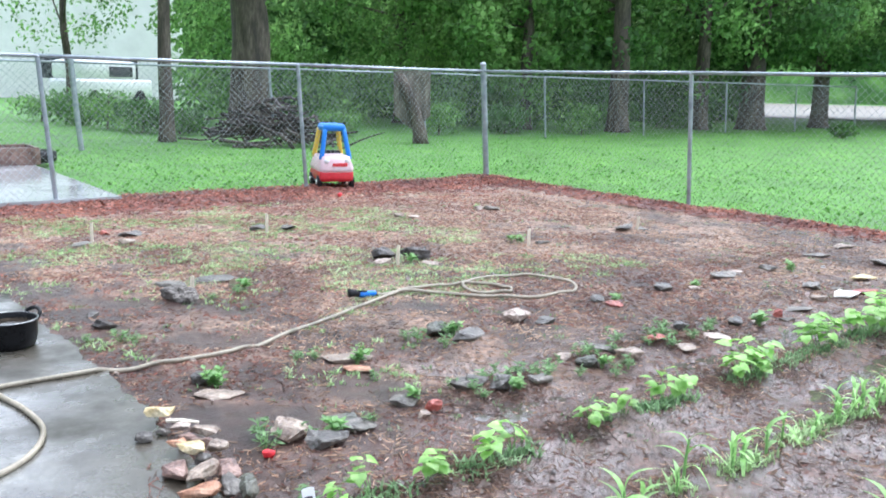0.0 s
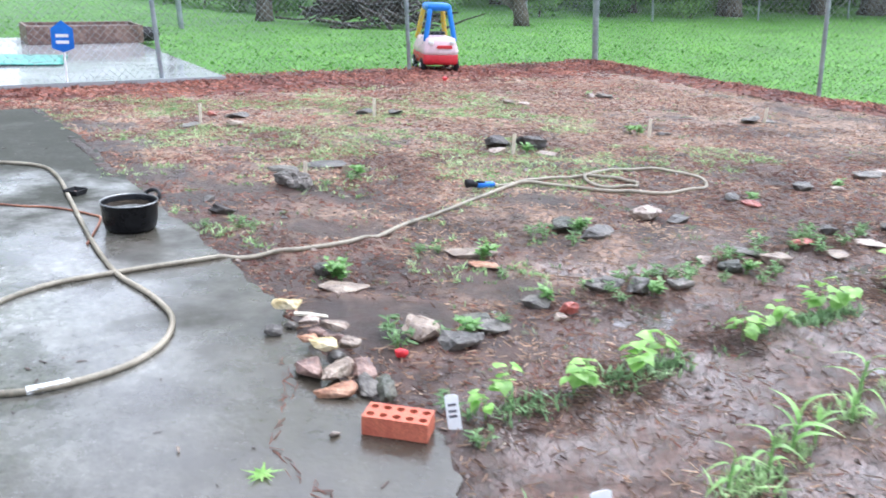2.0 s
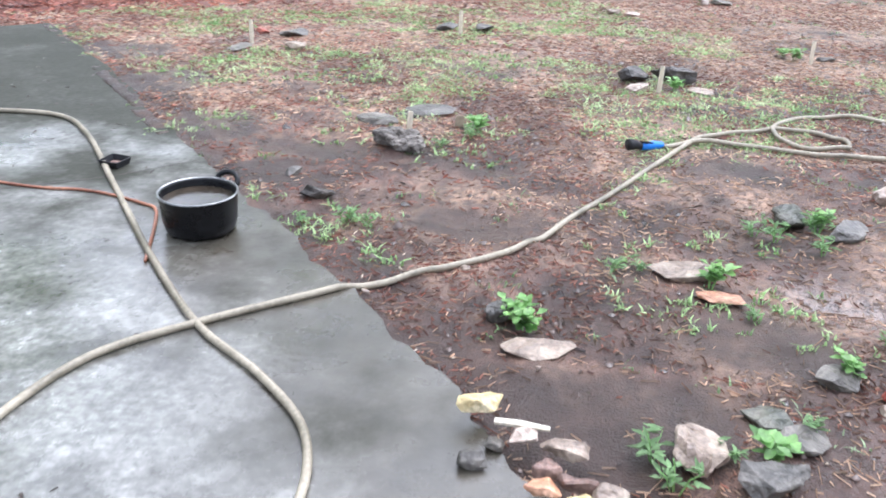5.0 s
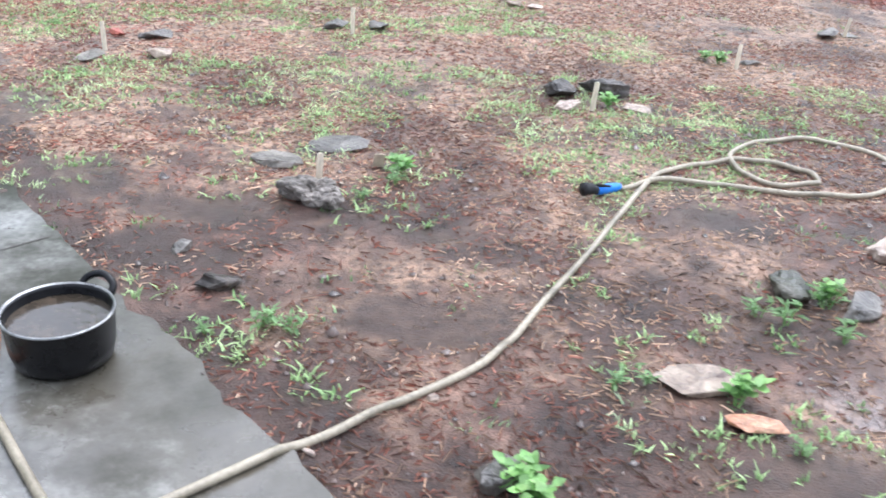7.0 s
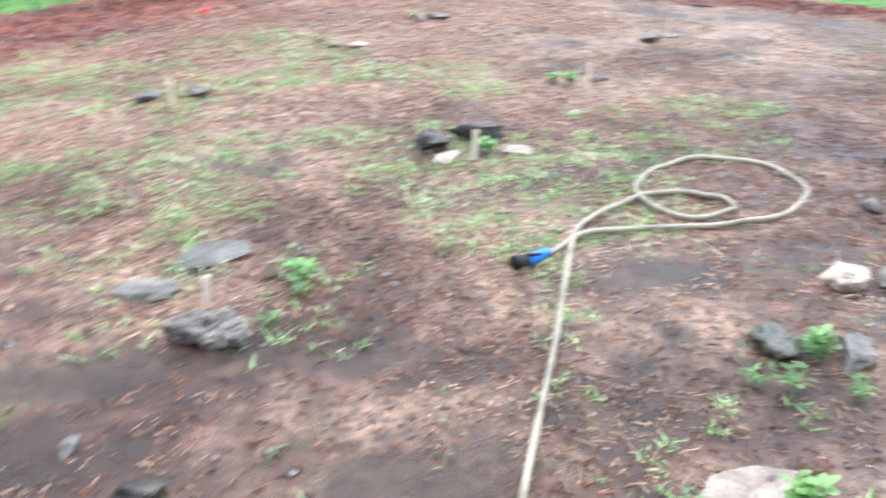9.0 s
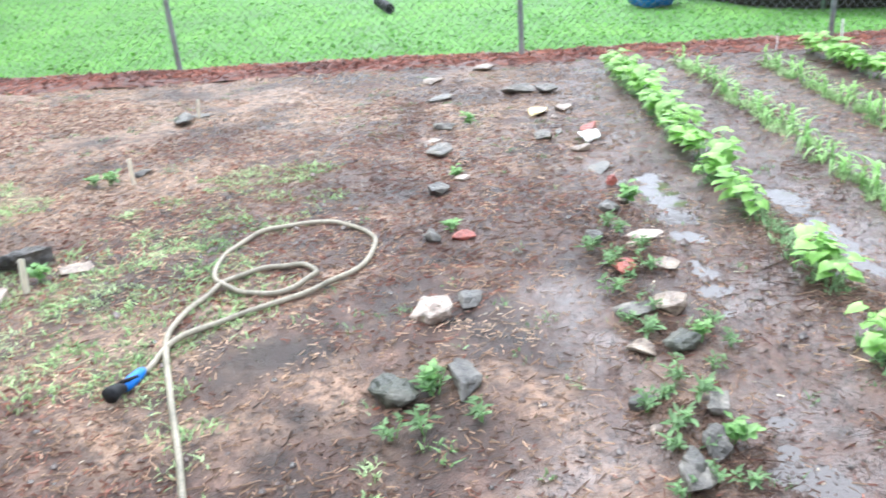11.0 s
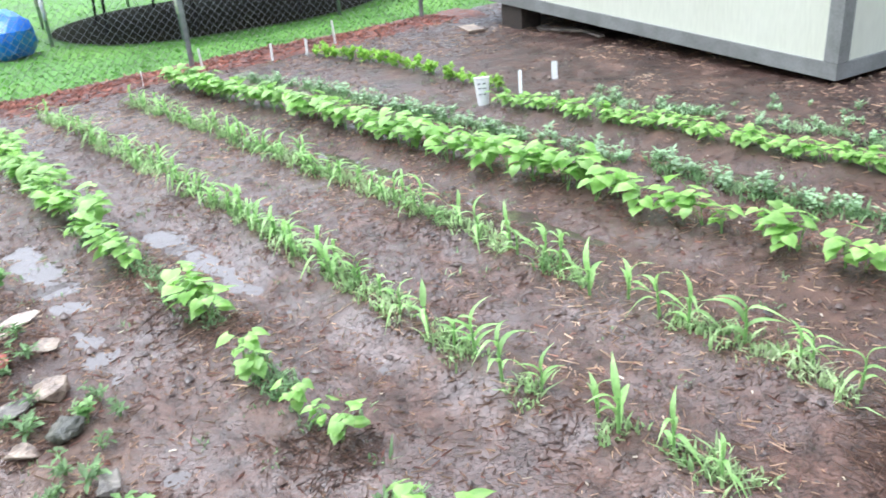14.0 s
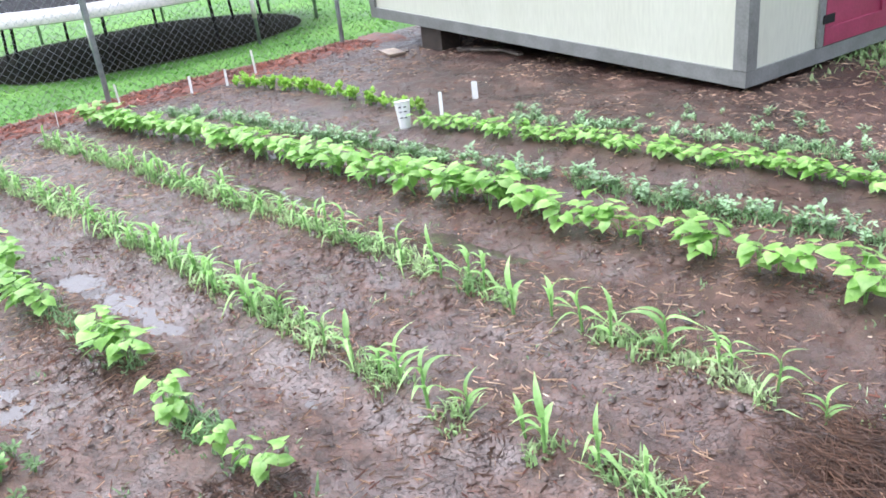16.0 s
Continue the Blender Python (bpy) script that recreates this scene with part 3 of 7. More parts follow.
BEANS_A = [(-0.28, 2.58), (0.22, 2.98), (0.58, 3.28), (1.3, 3.83), (1.94, 4.39), (2.54, 4.93), (3.65, 5.88), (4.50, 6.62)]
CORN_A = [(0.32, 2.22), (0.82, 2.78), (1.6, 3.39), (2.43, 4.03), (3.23, 4.74), (4.85, 6.20)]
CORN_B = [(0.50, 1.72), (0.85, 1.98), (1.27, 2.35), (2.31, 3.13), (3.89, 4.52), (5.05, 5.62)]
BEANS_B = [(1.05, 1.28), (1.75, 1.82), (2.31, 2.28), (3.39, 3.30), (4.35, 4.17), (5.62, 5.50)]
PEAS = [(1.55, 1.05), (2.05, 1.50), (2.78, 2.12), (3.98, 3.19), (5.03, 4.18), (5.72, 4.95)]
SQUASH = [(2.05, 0.72), (2.47, 1.12), (2.87, 1.52), (3.45, 2.03), (4.26, 2.80)]
MIXED = [(2.45, 0.55), (3.17, 1.16), (3.71, 1.65), (4.32, 2.33)]
GREENS = [(4.70, 2.78), (5.27, 3.24), (5.87, 3.72), (6.68, 4.50)]
CROP_ROWS = [BEANS_A, CORN_A, CORN_B, BEANS_B, PEAS, SQUASH]


def row_distance(x, y, row):
    d = np.full(np.shape(x), 9.0)
    for (ax, ay), (bx, by) in zip(row, row[1:]):
        l2 = (bx - ax) ** 2 + (by - ay) ** 2
        t = np.clip(((x - ax) * (bx - ax) + (y - ay) * (by - ay)) / l2, 0, 1)
        d = np.minimum(d, np.hypot(x - ax - t * (bx - ax), y - ay - t * (by - ay)))
    return d


FURROWS = [([(0.26, 3.40), (0.45, 3.66), (0.80, 3.86), (1.30, 4.28), (2.3, 5.1)], 0.18), ([(-0.10, 4.08), (0.15, 4.03), (0.42, 4.12)], 0.10), ([(0.75, 2.95), (1.5, 3.65), (2.4, 4.45)], 0.12), ([(1.6, 2.1), (2.6, 3.0), (3.6, 3.9)], 0.11), ([(2.4, 1.45), (3.2, 2.15), (4.1, 3.0)], 0.10), ([(2.0, 1.55), (2.9, 2.45), (3.6, 3.05)], 0.08)]


def soil_z(x, y):
    x, y = np.asarray(x, float), np.asarray(y, float)
    z = 0.030 * (vnoise(x, y, 1.3) - 0.5) + 0.020 * (vnoise(x, y, 0.32) - 0.5) + 0.014 * (vnoise(x, y, 0.10) - 0.5) + 0.012 * (vnoise(x + 3, y, 0.06) - 0.5)
    for r in CROP_ROWS:
        z = z + 0.026 * np.exp(-(row_distance(x, y, r) / 0.13) ** 2)
    # trodden furrows that hold the rain
    for path, width in FURROWS:
        z = z - 0.034 * np.exp(-(row_distance(x, y, path) / width) ** 2) * (0.55 + 0.9 * vnoise(x, y + 11, 0.45))
    # a shallow dug hollow and a damp one
    z = z - 0.03 * np.exp(-((x + 1.13) ** 2 / 0.06 + (y - 4.47) ** 2 / 0.02) ** 2)
    z = z - 0.018 * np.exp(-((x + 1.97) ** 2 / 0.06 + (y - 5.2) ** 2 / 0.02) ** 2)
    return z


def wetness(x, y):
    """0 in the littered half, 1 among the vegetable rows."""
    across = (x - 0.58) * 0.655 - (y - 3.28) * 0.755
    back = 1 - 0.75 * np.clip((across - 2.6) / 0.4, 0, 1)
    run = 0.9 * np.exp(-(row_distance(x, y, [(-0.1, 2.9)] + FURROWS[0][0]) / 0.26) ** 2)
    run = np.maximum(run, 0.9 * np.exp(-(row_distance(x, y, FURROWS[1][0] + [(0.86, 4.70)]) / 0.15) ** 2))
    rows = np.clip((across + 0.55 + 0.5 * (vnoise(x, y, 0.4) - 0.5)) / 0.35, 0, 1) * np.clip(0.55 + 0.9 * (vnoise(x + 4, y, 0.7)), 0, 1) * back
    rows = rows * np.clip(1.2 - (x + y - 4.6) / 6.5, 0.3, 1) * (1 - 0.45 * np.clip((across - 1.3) / 0.5, 0, 1))
    return np.maximum(run, rows)


def damp(x, y):
    """1 in the bare damp hollows."""
    out = np.zeros(np.shape(x))
    for mx, my, ml, mw in ((-1.15, 4.45, 0.30, 0.17), (-1.97, 5.2, 0.28, 0.17), (-0.30, 3.78, 0.24, 0.15), (-0.75, 3.35, 0.26, 0.22), (-1.2, 5.05, 0.26, 0.12), (-0.15, 5.2, 0.25, 0.12), (-3.55, 6.80, 0.36, 0.26), (-3.05, 6.12, 0.26, 0.26), (-2.52, 5.40, 0.22, 0.22), (-2.05, 4.85, 0.25, 0.17), (-1.5, 4.1, 0.16, 0.14)):
        r = ((x - mx) / ml) ** 2 + ((y - my) / mw) ** 2
        out = np.maximum(out, np.clip((1.25 - r + 1.1 * (vnoise(x, y, 0.12) - 0.5) + 0.9 * (vnoise(x, y, 0.3) - 0.5)) / 0.8, 0, 1))
    return out


def dustiness(x, y):
    """1 where dry litter dust covers the soil near the back fences."""
    ab = TO_AB @ np.stack([x - CORNER[0], y - CORNER[1]])
    across = (x - 0.58) * 0.655 - (y - 3.28) * 0.755
    return np.clip((6.3 - ab[1] + 4.0 * (vnoise(x, y, 0.9) - 0.5) + 4.5 * (vnoise(x, y, 0.3) - 0.5) + 3.0 * (vnoise(x, y, 0.11) - 0.5)) / 3.2, 0, 1) * np.clip((-across - 0.2) / 0.8, 0, 1)


def ground(x, y):
    return float(soil_z(x, y))


def grid_sheet(us, vs, place):
    """Vertices and quads of a sheet over two arrays of parameters."""
    uu, vv = np.meshgrid(us, vs, indexing="ij")
    verts = place(uu.ravel(), vv.ravel())
    n, m = len(us), len(vs)
    i, j = np.meshgrid(np.arange(n - 1), np.arange(m - 1), indexing="ij")
    k = (i * m + j).ravel()
    return verts, np.stack([k, k + m, k + m + 1, k + 1], axis=1)


# the lawn and all land beyond it, one sheet to the horizon
steps = np.concatenate([-np.geomspace(600, 26, 30), np.linspace(-25, 40, 131), np.geomspace(41, 640, 30)])


def land(x, y):
    ab = TO_AB @ np.stack([x - CORNER[0], y - CORNER[1]])
    inside = 1 / (1 + np.exp(-np.clip(np.minimum(ab[0], ab[1]) * 6, -30, 30)))
    far = np.hypot(x, y)
    z = 0.05 * (vnoise(x, y, 3.0) - 0.5) + 0.02 * (vnoise(x, y, 0.9) - 0.5)
    return np.stack([x, y, z * (1 - inside) - 0.12 * inside + np.where(far > 80, 0.0, 0.0)], axis=1)


v, q = grid_sheet(steps, steps + 5.0, land)
tagged(new("ground", big_mesh("ground", v, q[:, ::-1], LAWN, True)), "green grassy ground around the garden", "ground", kind="structure")

# the garden soil
v, q = grid_sheet(np.arange(-0.05, 11.6, 0.027), np.arange(-0.05, 17.0, 0.027), lambda a, b: (lambda x, y: np.stack([x, y, soil_z(x, y)], axis=1))(CORNER[0] + a * ALONG[0] + b * BACK[0], CORNER[1] + a * ALONG[1] + b * BACK[1]))
EDGE = [(-4.40, 7.33), (-3.29, 6.03), (-2.75, 5.32), (-2.22, 4.68), (-1.93, 4.34), (-1.57, 3.89), (-1.17, 3.40), (-1.02, 3.12), (-0.74, 2.72), (-0.40, 2.42), (-0.34, 2.10), (0.05, 1.4), (0.25, 0.4), (0.3, -4.5), (-9.5, -4.5), (-9.5, 3.45)]


def drive_mask(x, y):
    """Which of many places lie on the drive."""
    inside = np.zeros(len(x), bool)
    for (ax, ay), (bx, by) in zip(EDGE, EDGE[1:] + EDGE[:1]):
        inside ^= ((ay > y) != (by > y)) & (x < (bx - ax) * (y - ay) / (by - ay + 1e-9) + ax)
    return inside


under = drive_mask(v[:, 0], v[:, 1])
lip = under & ~drive_mask(v[:, 0] + 0.064, v[:, 1] + 0.049)
v[under & ~lip, 2] -= 0.06
v[lip, 2] += 0.006
edge_mud = (drive_mask(v[:, 0] - 0.08 - 0.12 * vnoise(v[:, 0], v[:, 1], 0.3), v[:, 1] - 0.06 - 0.1 * vnoise(v[:, 0], v[:, 1], 0.3))).astype(float)
soil_me = big_mesh("garden_soil", v, q, SOIL, True)
soil_me.attributes.new("wet", "FLOAT", "POINT").data.foreach_set("value", wetness(v[:, 0], v[:, 1]).astype(np.float32))
soil_me.attributes.new("damp", "FLOAT", "POINT").data.foreach_set("value", np.maximum(damp(v[:, 0], v[:, 1]), 0.7 * edge_mud).astype(np.float32))
soil_me.attributes.new("dust", "FLOAT", "POINT").data.foreach_set("value", (0.95 * dustiness(v[:, 0], v[:, 1]) * (1 - edge_mud)).astype(np.float32))
tagged(new("garden_soil", soil_me), "wet brown garden soil with furrows and litter", "soil", kind="structure")

# rain water standing in the low furrows
for path, width in FURROWS[:1] + FURROWS[2:]:
    bm = bmesh.new()
    reach = width * 1.9
    d = (Vector((*path[-1], 0)) - Vector((*path[0], 0))).normalized()
    side = Vector((-d.y, d.x, 0)) * reach
    line = [Vector((*path[0], 0)) - d * reach] + [Vector((*p, 0)) for p in path[1:-1]] + [Vector((*path[-1], 0)) + d * reach]
    ring = [p + side for p in line] + [p - side for p in reversed(line)]
    bm.faces.new([bm.verts.new((p.x, p.y, -0.026 if width > 0.15 else -0.029)) for p in ring])
    tagged(part("puddle_water", bm, WATER, None), "shallow muddy rain water standing in a furrow", "water", kind="structure")

# the concrete drive: its worn edge runs past the stone pile
bm = bmesh.new()
outline = []
for i, p in enumerate(EDGE):
    outline.append(Vector((*p, 0)))
    if i < 11:
        nx = Vector((*EDGE[i + 1], 0))
        for k in range(1, 12):
            w = Vector((*p, 0)).lerp(nx, k / 12)
            wear = 0.06 * float(vnoise(w.x, w.y, 0.22) - 0.5) + 0.04 * float(vnoise(w.x, w.y, 0.06) - 0.5)
            outline.append(w + Vector((0.795, 0.607, 0)) * wear)
top = [bm.verts.new((p.x, p.y, 0.014)) for p in outline]
low = [bm.verts.new((p.x + 0.004, p.y, -0.10)) for p in outline]
bm.faces.new(top[::-1])
for i in range(len(top)):
    j = (i + 1) % len(top)
    bm.faces.new((top[i], low[i], low[j], top[j]))
bmesh.ops.recalc_face_normals(bm, faces=bm.faces)
drive = part("concrete_drive", bm, CONCRETE, None)
tagged(drive, "wet grey concrete drive with algae stains and cracks", "pavement", kind="structure")


def on_drive(x, y):
    """Whether a place lies on the drive."""
    inside = False
    for (ax, ay), (bx, by) in zip(EDGE, EDGE[1:] + EDGE[:1]):
        if (ay > y) != (by > y) and x < (bx - ax) * (y - ay) / (by - ay) + ax:
            inside = not inside
    return inside


def floor_at(x, y):
    return 0.014 if on_drive(x, y) else ground(x, y)


# patio slab behind the fence
bm = bmesh.new()
p0, au, av = Vector((-3.44, 9.34, 0)), Vector((-0.795, -0.606, 0)), Vector((-0.606, 0.795, 0))
vs = [p0, p0 + au * 7.5, p0 + au * 7.5 + av * 5.0, p0 + av * 5.0]
topv = [bm.verts.new((p.x, p.y, 0.075)) for p in vs]
lowv = [bm.verts.new((p.x, p.y, -0.1)) for p in vs]
bm.faces.new(topv[::-1])
for i in range(4):
    bm.faces.new((topv[i], lowv[i], lowv[(i + 1) % 4], topv[(i + 1) % 4]))
bmesh.ops.bevel(bm, geom=list(bm.edges), offset=0.012, segments=2, affect="EDGES")
bmesh.ops.recalc_face_normals(bm, faces=bm.faces)
tagged(part("patio_slab", bm, PATIO, None), "raised wet concrete patio slab mirroring the sky", "patio", kind="structure")


# ---- fences ----
def wire_panel(p, q2, low_z, high_z, pitch=0.075, r=0.0014):
    """Diamond wire netting between two ground points, as two layers of slanting wires."""
    p, q2 = np.array((*p, 0.0)), np.array((*q2, 0.0))
    d = q2 - p
    length = np.linalg.norm(d)
    d /= length
    nrm = np.array((-d[1], d[0], 0))
    h = high_z - low_z
    verts, faces = [], []
    for sgn in (1, -1):
        s = -h
        while s < length + h:
            s0, s1 = (s, s + h) if sgn > 0 else (s + h, s)
            ends = []
            t0, t1 = 0.0, 1.0
            ds = s1 - s0
            lo, hi = (0 - s0) / ds, (length - s0) / ds
            t0, t1 = max(0.0, min(lo, hi)), min(1.0, max(lo, hi))
            if t1 > t0 + 0.01:
                a = p + d * (s0 + ds * t0) + np.array((0, 0, low_z + h * t0)) + nrm * 0.002 * sgn
                b = p + d * (s0 + ds * t1) + np.array((0, 0, low_z + h * t1)) + nrm * 0.002 * sgn
                k = len(verts)
                cross = np.cross((b - a) / np.linalg.norm(b - a), nrm)
                for e in (a, b):
                    verts += [e + nrm * r, e - nrm * r * 0.5 + cross * r, e - nrm * r * 0.5 - cross * r]
                faces += [(k, k + 1, k + 4, k + 3), (k + 1, k + 2, k + 5, k + 4), (k + 2, k, k + 3, k + 5)]
            s += pitch
    return mesh("chain_link", [leant(*e) for e in verts], faces, WIRE)


LEANX, LEANY = -0.060, -0.028


def leant(x, y, z):
    """The old fences have settled a little downhill: a place at height z on them."""
    return (x + LEANX * z, y + LEANY * z, z)


def post(parent, x, y, h, r, cap=True):
    bm = tube(bmesh.new(), [leant(x, y, -0.1), leant(x, y, h)], r, 14)
    ob = part("post", bm, STEEL, parent, smooth=False)
    bm = bmesh.new()
    bmesh.ops.create_uvsphere(bm, u_segments=12, v_segments=6, radius=r * 1.18, matrix=Matrix.Translation(leant(x, y, h)) @ Matrix.Diagonal((1, 1, 0.75, 1)))
    part("post_cap", bm, STEEL, ob, smooth=True)
    for z in (0.35, 0.8, 1.2):
        bm = lathe(bmesh.new(), [(r * 1.02, -0.011), (r * 1.12, -0.01), (r * 1.12, 0.01), (r * 1.02, 0.011)], 14)
        bmesh.ops.translate(bm, verts=bm.verts, vec=leant(x, y, z))
        part("tie_band", bm, STEEL, ob)
    return ob


def fence(name, label, points, radii, h=1.52, pitch=0.075):
    f = thing(name, label, "fence", kind="structure")
    for (x, y), r in zip(points, radii):
        post(f, x, y, h + (0.09 if r > 0.035 else -0.01), r)
    for (ax, ay), (bx, by) in zip(points, points[1:]):
        part("top_rail", tube(bmesh.new(), [leant(ax, ay, h), leant((ax + bx) / 2, (ay + by) / 2, h - 0.006), leant(bx, by, h)], 0.021, 10), STEEL, f, smooth=True)
        part("chain_link", wire_panel((ax, ay), (bx, by), 0.03, h - 0.01, pitch), WIRE, f)
    return f


PC, PD, PE, PF, PG = (0.60, 12.72), (2.80, 10.02), (4.71, 7.64), (6.44, 5.59), (8.15, 3.62)
fence("fence_patio_side", "galvanised chain link fence with round steel posts", [(-8.75, 5.42), (-6.38, 7.22), (-4.01, 9.03), (-1.70, 10.79), PC], [0.024, 0.024, 0.024, 0.024, 0.042])
fence("fence_lawn_side", "galvanised chain link fence around the vegetable garden", [PC, PD, PE, PF, PG, (9.95, 1.46), (11.8, -0.76)], [0.036, 0.024, 0.024, 0.024, 0.024, 0.024, 0.024])
far_pts = [(-6.6 + 3.85 * k * 0.795, 16.0 + 3.85 * k * 0.606) for k in range(-1, 8)]
fence("fence_far", "distant galvanised chain link fence along the trees", far_pts, [0.035, 0.05, 0.026, 0.035, 0.026, 0.026, 0.026, 0.026, 0.03], 1.55, 0.11)


# ---- red mulch along the fences ----
def chips(name, x, y, z, length, width, thick, yaw, pitch, material, label, category):
    """Many loose slivers as one mesh of little wedges."""
    n = len(x)
    d = np.stack([np.cos(yaw) * np.cos(pitch), np.sin(yaw) * np.cos(pitch), np.sin(pitch)], axis=1)
    s = np.stack([-np.sin(yaw), np.cos(yaw), np.zeros(n)], axis=1)
    c = np.stack([x, y, z], axis=1)
    up = np.array((0, 0, 1.0))
    hl, hw = (length / 2)[:, None], (width / 2)[:, None]
    th = thick[:, None]
    vs = np.stack([c - d * hl - s * hw, c - d * hl + s * hw, c - d * hl * 0.9 + up * th, c + d * hl - s * hw * 0.8, c + d * hl + s * hw * 0.8, c + d * hl * 0.9 + up * th], axis=1).reshape(-1, 3)
    base = np.array([[0, 3, 5, 2], [1, 2, 5, 4], [0, 1, 4, 3]])
    faces = (np.arange(n)[:, None, None] * 6 + base[None]).reshape(-1, 4)
    ob = new(name, big_mesh(name, vs, faces, material))
    return tagged(ob, label, category, kind="stuff")


def mulch_z(a, b):
    """The mounded mulch: a band along each fence, widest at the patio."""
    w1 = 0.40 + 0.42 * np.clip((a - 2.0) / 2.0, 0, 1)
    w2 = 0.34
    r1 = np.clip(1 - (b - 0.12) ** 2 / w1 ** 2, 0, 1)
    r2 = np.clip(1 - (a - 0.10) ** 2 / w2 ** 2, 0, 1) * np.where(b > 10.5, 0.5, 1.0)
    return 0.055 * np.maximum(np.sqrt(r1), np.sqrt(r2)) - 0.02


def mulch_sheet(a, b):
    x, y = CORNER[0] + a * ALONG[0] + b * BACK[0], CORNER[1] + a * ALONG[1] + b * BACK[1]
    wob = 0.25 * (vnoise(x, y, 0.5) - 0.5)
    z = mulch_z(a + wob * 0.4, b + wob) + 0.03 * (vnoise(x, y, 0.12) - 0.5)
    return np.stack([x, y, z], axis=1)


bed = thing("mulch_border", "mound of wet red-brown wood mulch along the fence", "mulch", kind="structure")
v, q = grid_sheet(np.arange(-0.3, 11.0, 0.045), np.arange(-0.22, 1.12, 0.045), mulch_sheet)
part("mulch_bank", big_mesh("mulch_bank", v, q, MULCHBED, True), MULCHBED, bed)
v, q = grid_sheet(np.arange(-0.22, 0.5, 0.045), np.arange(1.12, 12.4, 0.045), mulch_sheet)
part("mulch_bank", big_mesh("mulch_bank", v, q, MULCHBED, True), MULCHBED, bed)
n = 24000
a = np.where(rng.random(n) < 0.55, rng.random(n) * 10.5 - 0.2, np.abs(rng.normal(0.1, 0.16, n)))
second = a < 0.5
b = np.where(rng.random(n) < 0.5, rng.normal(0.28, 0.32, n), rng.random(n) * 12)
b = np.where(a > 0.6, np.where(np.abs(b) > 1.1, rng.normal(0.35, 0.30, n), b), b)
keep = (b > -0.3) & (a > -0.35)
a, b = a[keep], b[keep]
n = len(a)
pts = mulch_sheet(a, b)
pts[:, 2] = np.maximum(pts[:, 2], soil_z(pts[:, 0], pts[:, 1]))
chips("mulch_chips", pts[:, 0], pts[:, 1], pts[:, 2], rng.uniform(0.03, 0.11, n), rng.uniform(0.008, 0.022, n), rng.uniform(0.004, 0.012, n), rng.uniform(0, 6.28, n), rng.normal(0, 0.25, n), MULCH, "loose wet red-brown wood mulch chips", "mulch")


# ---- litter and weeds on the soil ----
def soil_points(n, alo, ahi, blo, bhi, keep=None):
    a, b = rng.uniform(alo, ahi, n), rng.uniform(blo, bhi, n)
    x, y = CORNER[0] + a * ALONG[0] + b * BACK[0], CORNER[1] + a * ALONG[1] + b * BACK[1]
    ok = ~drive_mask(x, y)
    if keep is not None:
        ok &= keep(x, y, a, b)
    ok &= rng.random(n) > 0.92 * damp(x, y)
    return x[ok], y[ok]


def along_row(row, spacing, jitter, seed):
    """Places along a crop row."""
    rr = random.Random(seed)
    out = []
    for (ax, ay), (bx, by) in zip(row, row[1:]):
        l = math.hypot(bx - ax, by - ay)
        k = max(1, int(l / spacing))
        for i in range(k):
            t = (i + rr.uniform(0.1, 0.9)) / k
            out.append((ax + t * (bx - ax) + rr.uniform(-jitter, jitter), ay + t * (by - ay) + rr.uniform(-jitter, jitter)))
    return out


def litter(name, n, area, keep, lengths, widths, material, label):
    x, y = soil_points(n, *area, keep)
    n = len(x)
    chips(name, x, y, soil_z(x, y) + 0.002, rng.gamma(2.2, lengths, n) + 0.008, rng.uniform(*widths, n), rng.uniform(0.0015, 0.005, n), rng.uniform(0, 6.28, n), rng.normal(0.04, 0.2, n), material, label, "litter")


patchy = lambda x, y: vnoise(x, y, 0.55) * 0.6 + vnoise(x, y, 0.17) * 0.4
litter("straw_litter", 120000, (0.1, 9.2, 0.3, 9.6), lambda x, y, a, b: (patchy(x, y) > 0.40) & (rng.random(len(x)) > 0.22 * (b - 4.5)) & (rng.random(len(x)) > 0.78 * wetness(x, y)), 0.006, (0.0015, 0.0055), STRAW, "scattered tan straw and wood slivers on the soil")
litter("row_straw", 26000, (0.1, 9.0, 5.5, 13.5), lambda x, y, a, b: patchy(x + 3, y) > 0.45, 0.012, (0.0015, 0.004), STRAW, "scattered straw between the vegetable rows")
litter("russet_litter", 75000, (1.0, 9.5, 0.4, 7.5), lambda x, y, a, b: (patchy(x + 9, y) > 0.44) & (b < 8.5 - 4.5 * vnoise(x, y, 1.0)), 0.0055, (0.0015, 0.006), RUSSET, "scattered russet bark shreds on the soil")
litter("dark_litter", 6000, (0.1, 9.2, 0.3, 13.0), lambda x, y, a, b: patchy(x, y + 7) > 0.46, 0.006, (0.003, 0.011), DARKBITS, "dark wet twigs and bark bits on the soil")
litter("pale_crumbs", 2000, (0.1, 9.2, 0.3, 13.0), None, 0.003, (0.003, 0.008), PALEBITS, "pale wood crumbs scattered on the soil")
n = 11000
x, y = soil_points(n, 1.0, 9.5, 0.5, 6.2, lambda x, y, a, b: (0.65 * vnoise(x + 31, y, 0.6) + 0.35 * vnoise(x, y + 3, 0.2) > 0.50) & (rng.random(len(x)) < (7.0 - b) / 5))
n = len(x)
chips("mulch_scatter", x, y, soil_z(x, y) + 0.002, rng.gamma(2.0, 0.008, n) + 0.008, rng.uniform(0.002, 0.007, n), rng.uniform(0.002, 0.006, n), rng.uniform(0, 6.28, n), rng.normal(0.04, 0.2, n), MULCH, "stray red-brown mulch chips on the soil", "mulch")
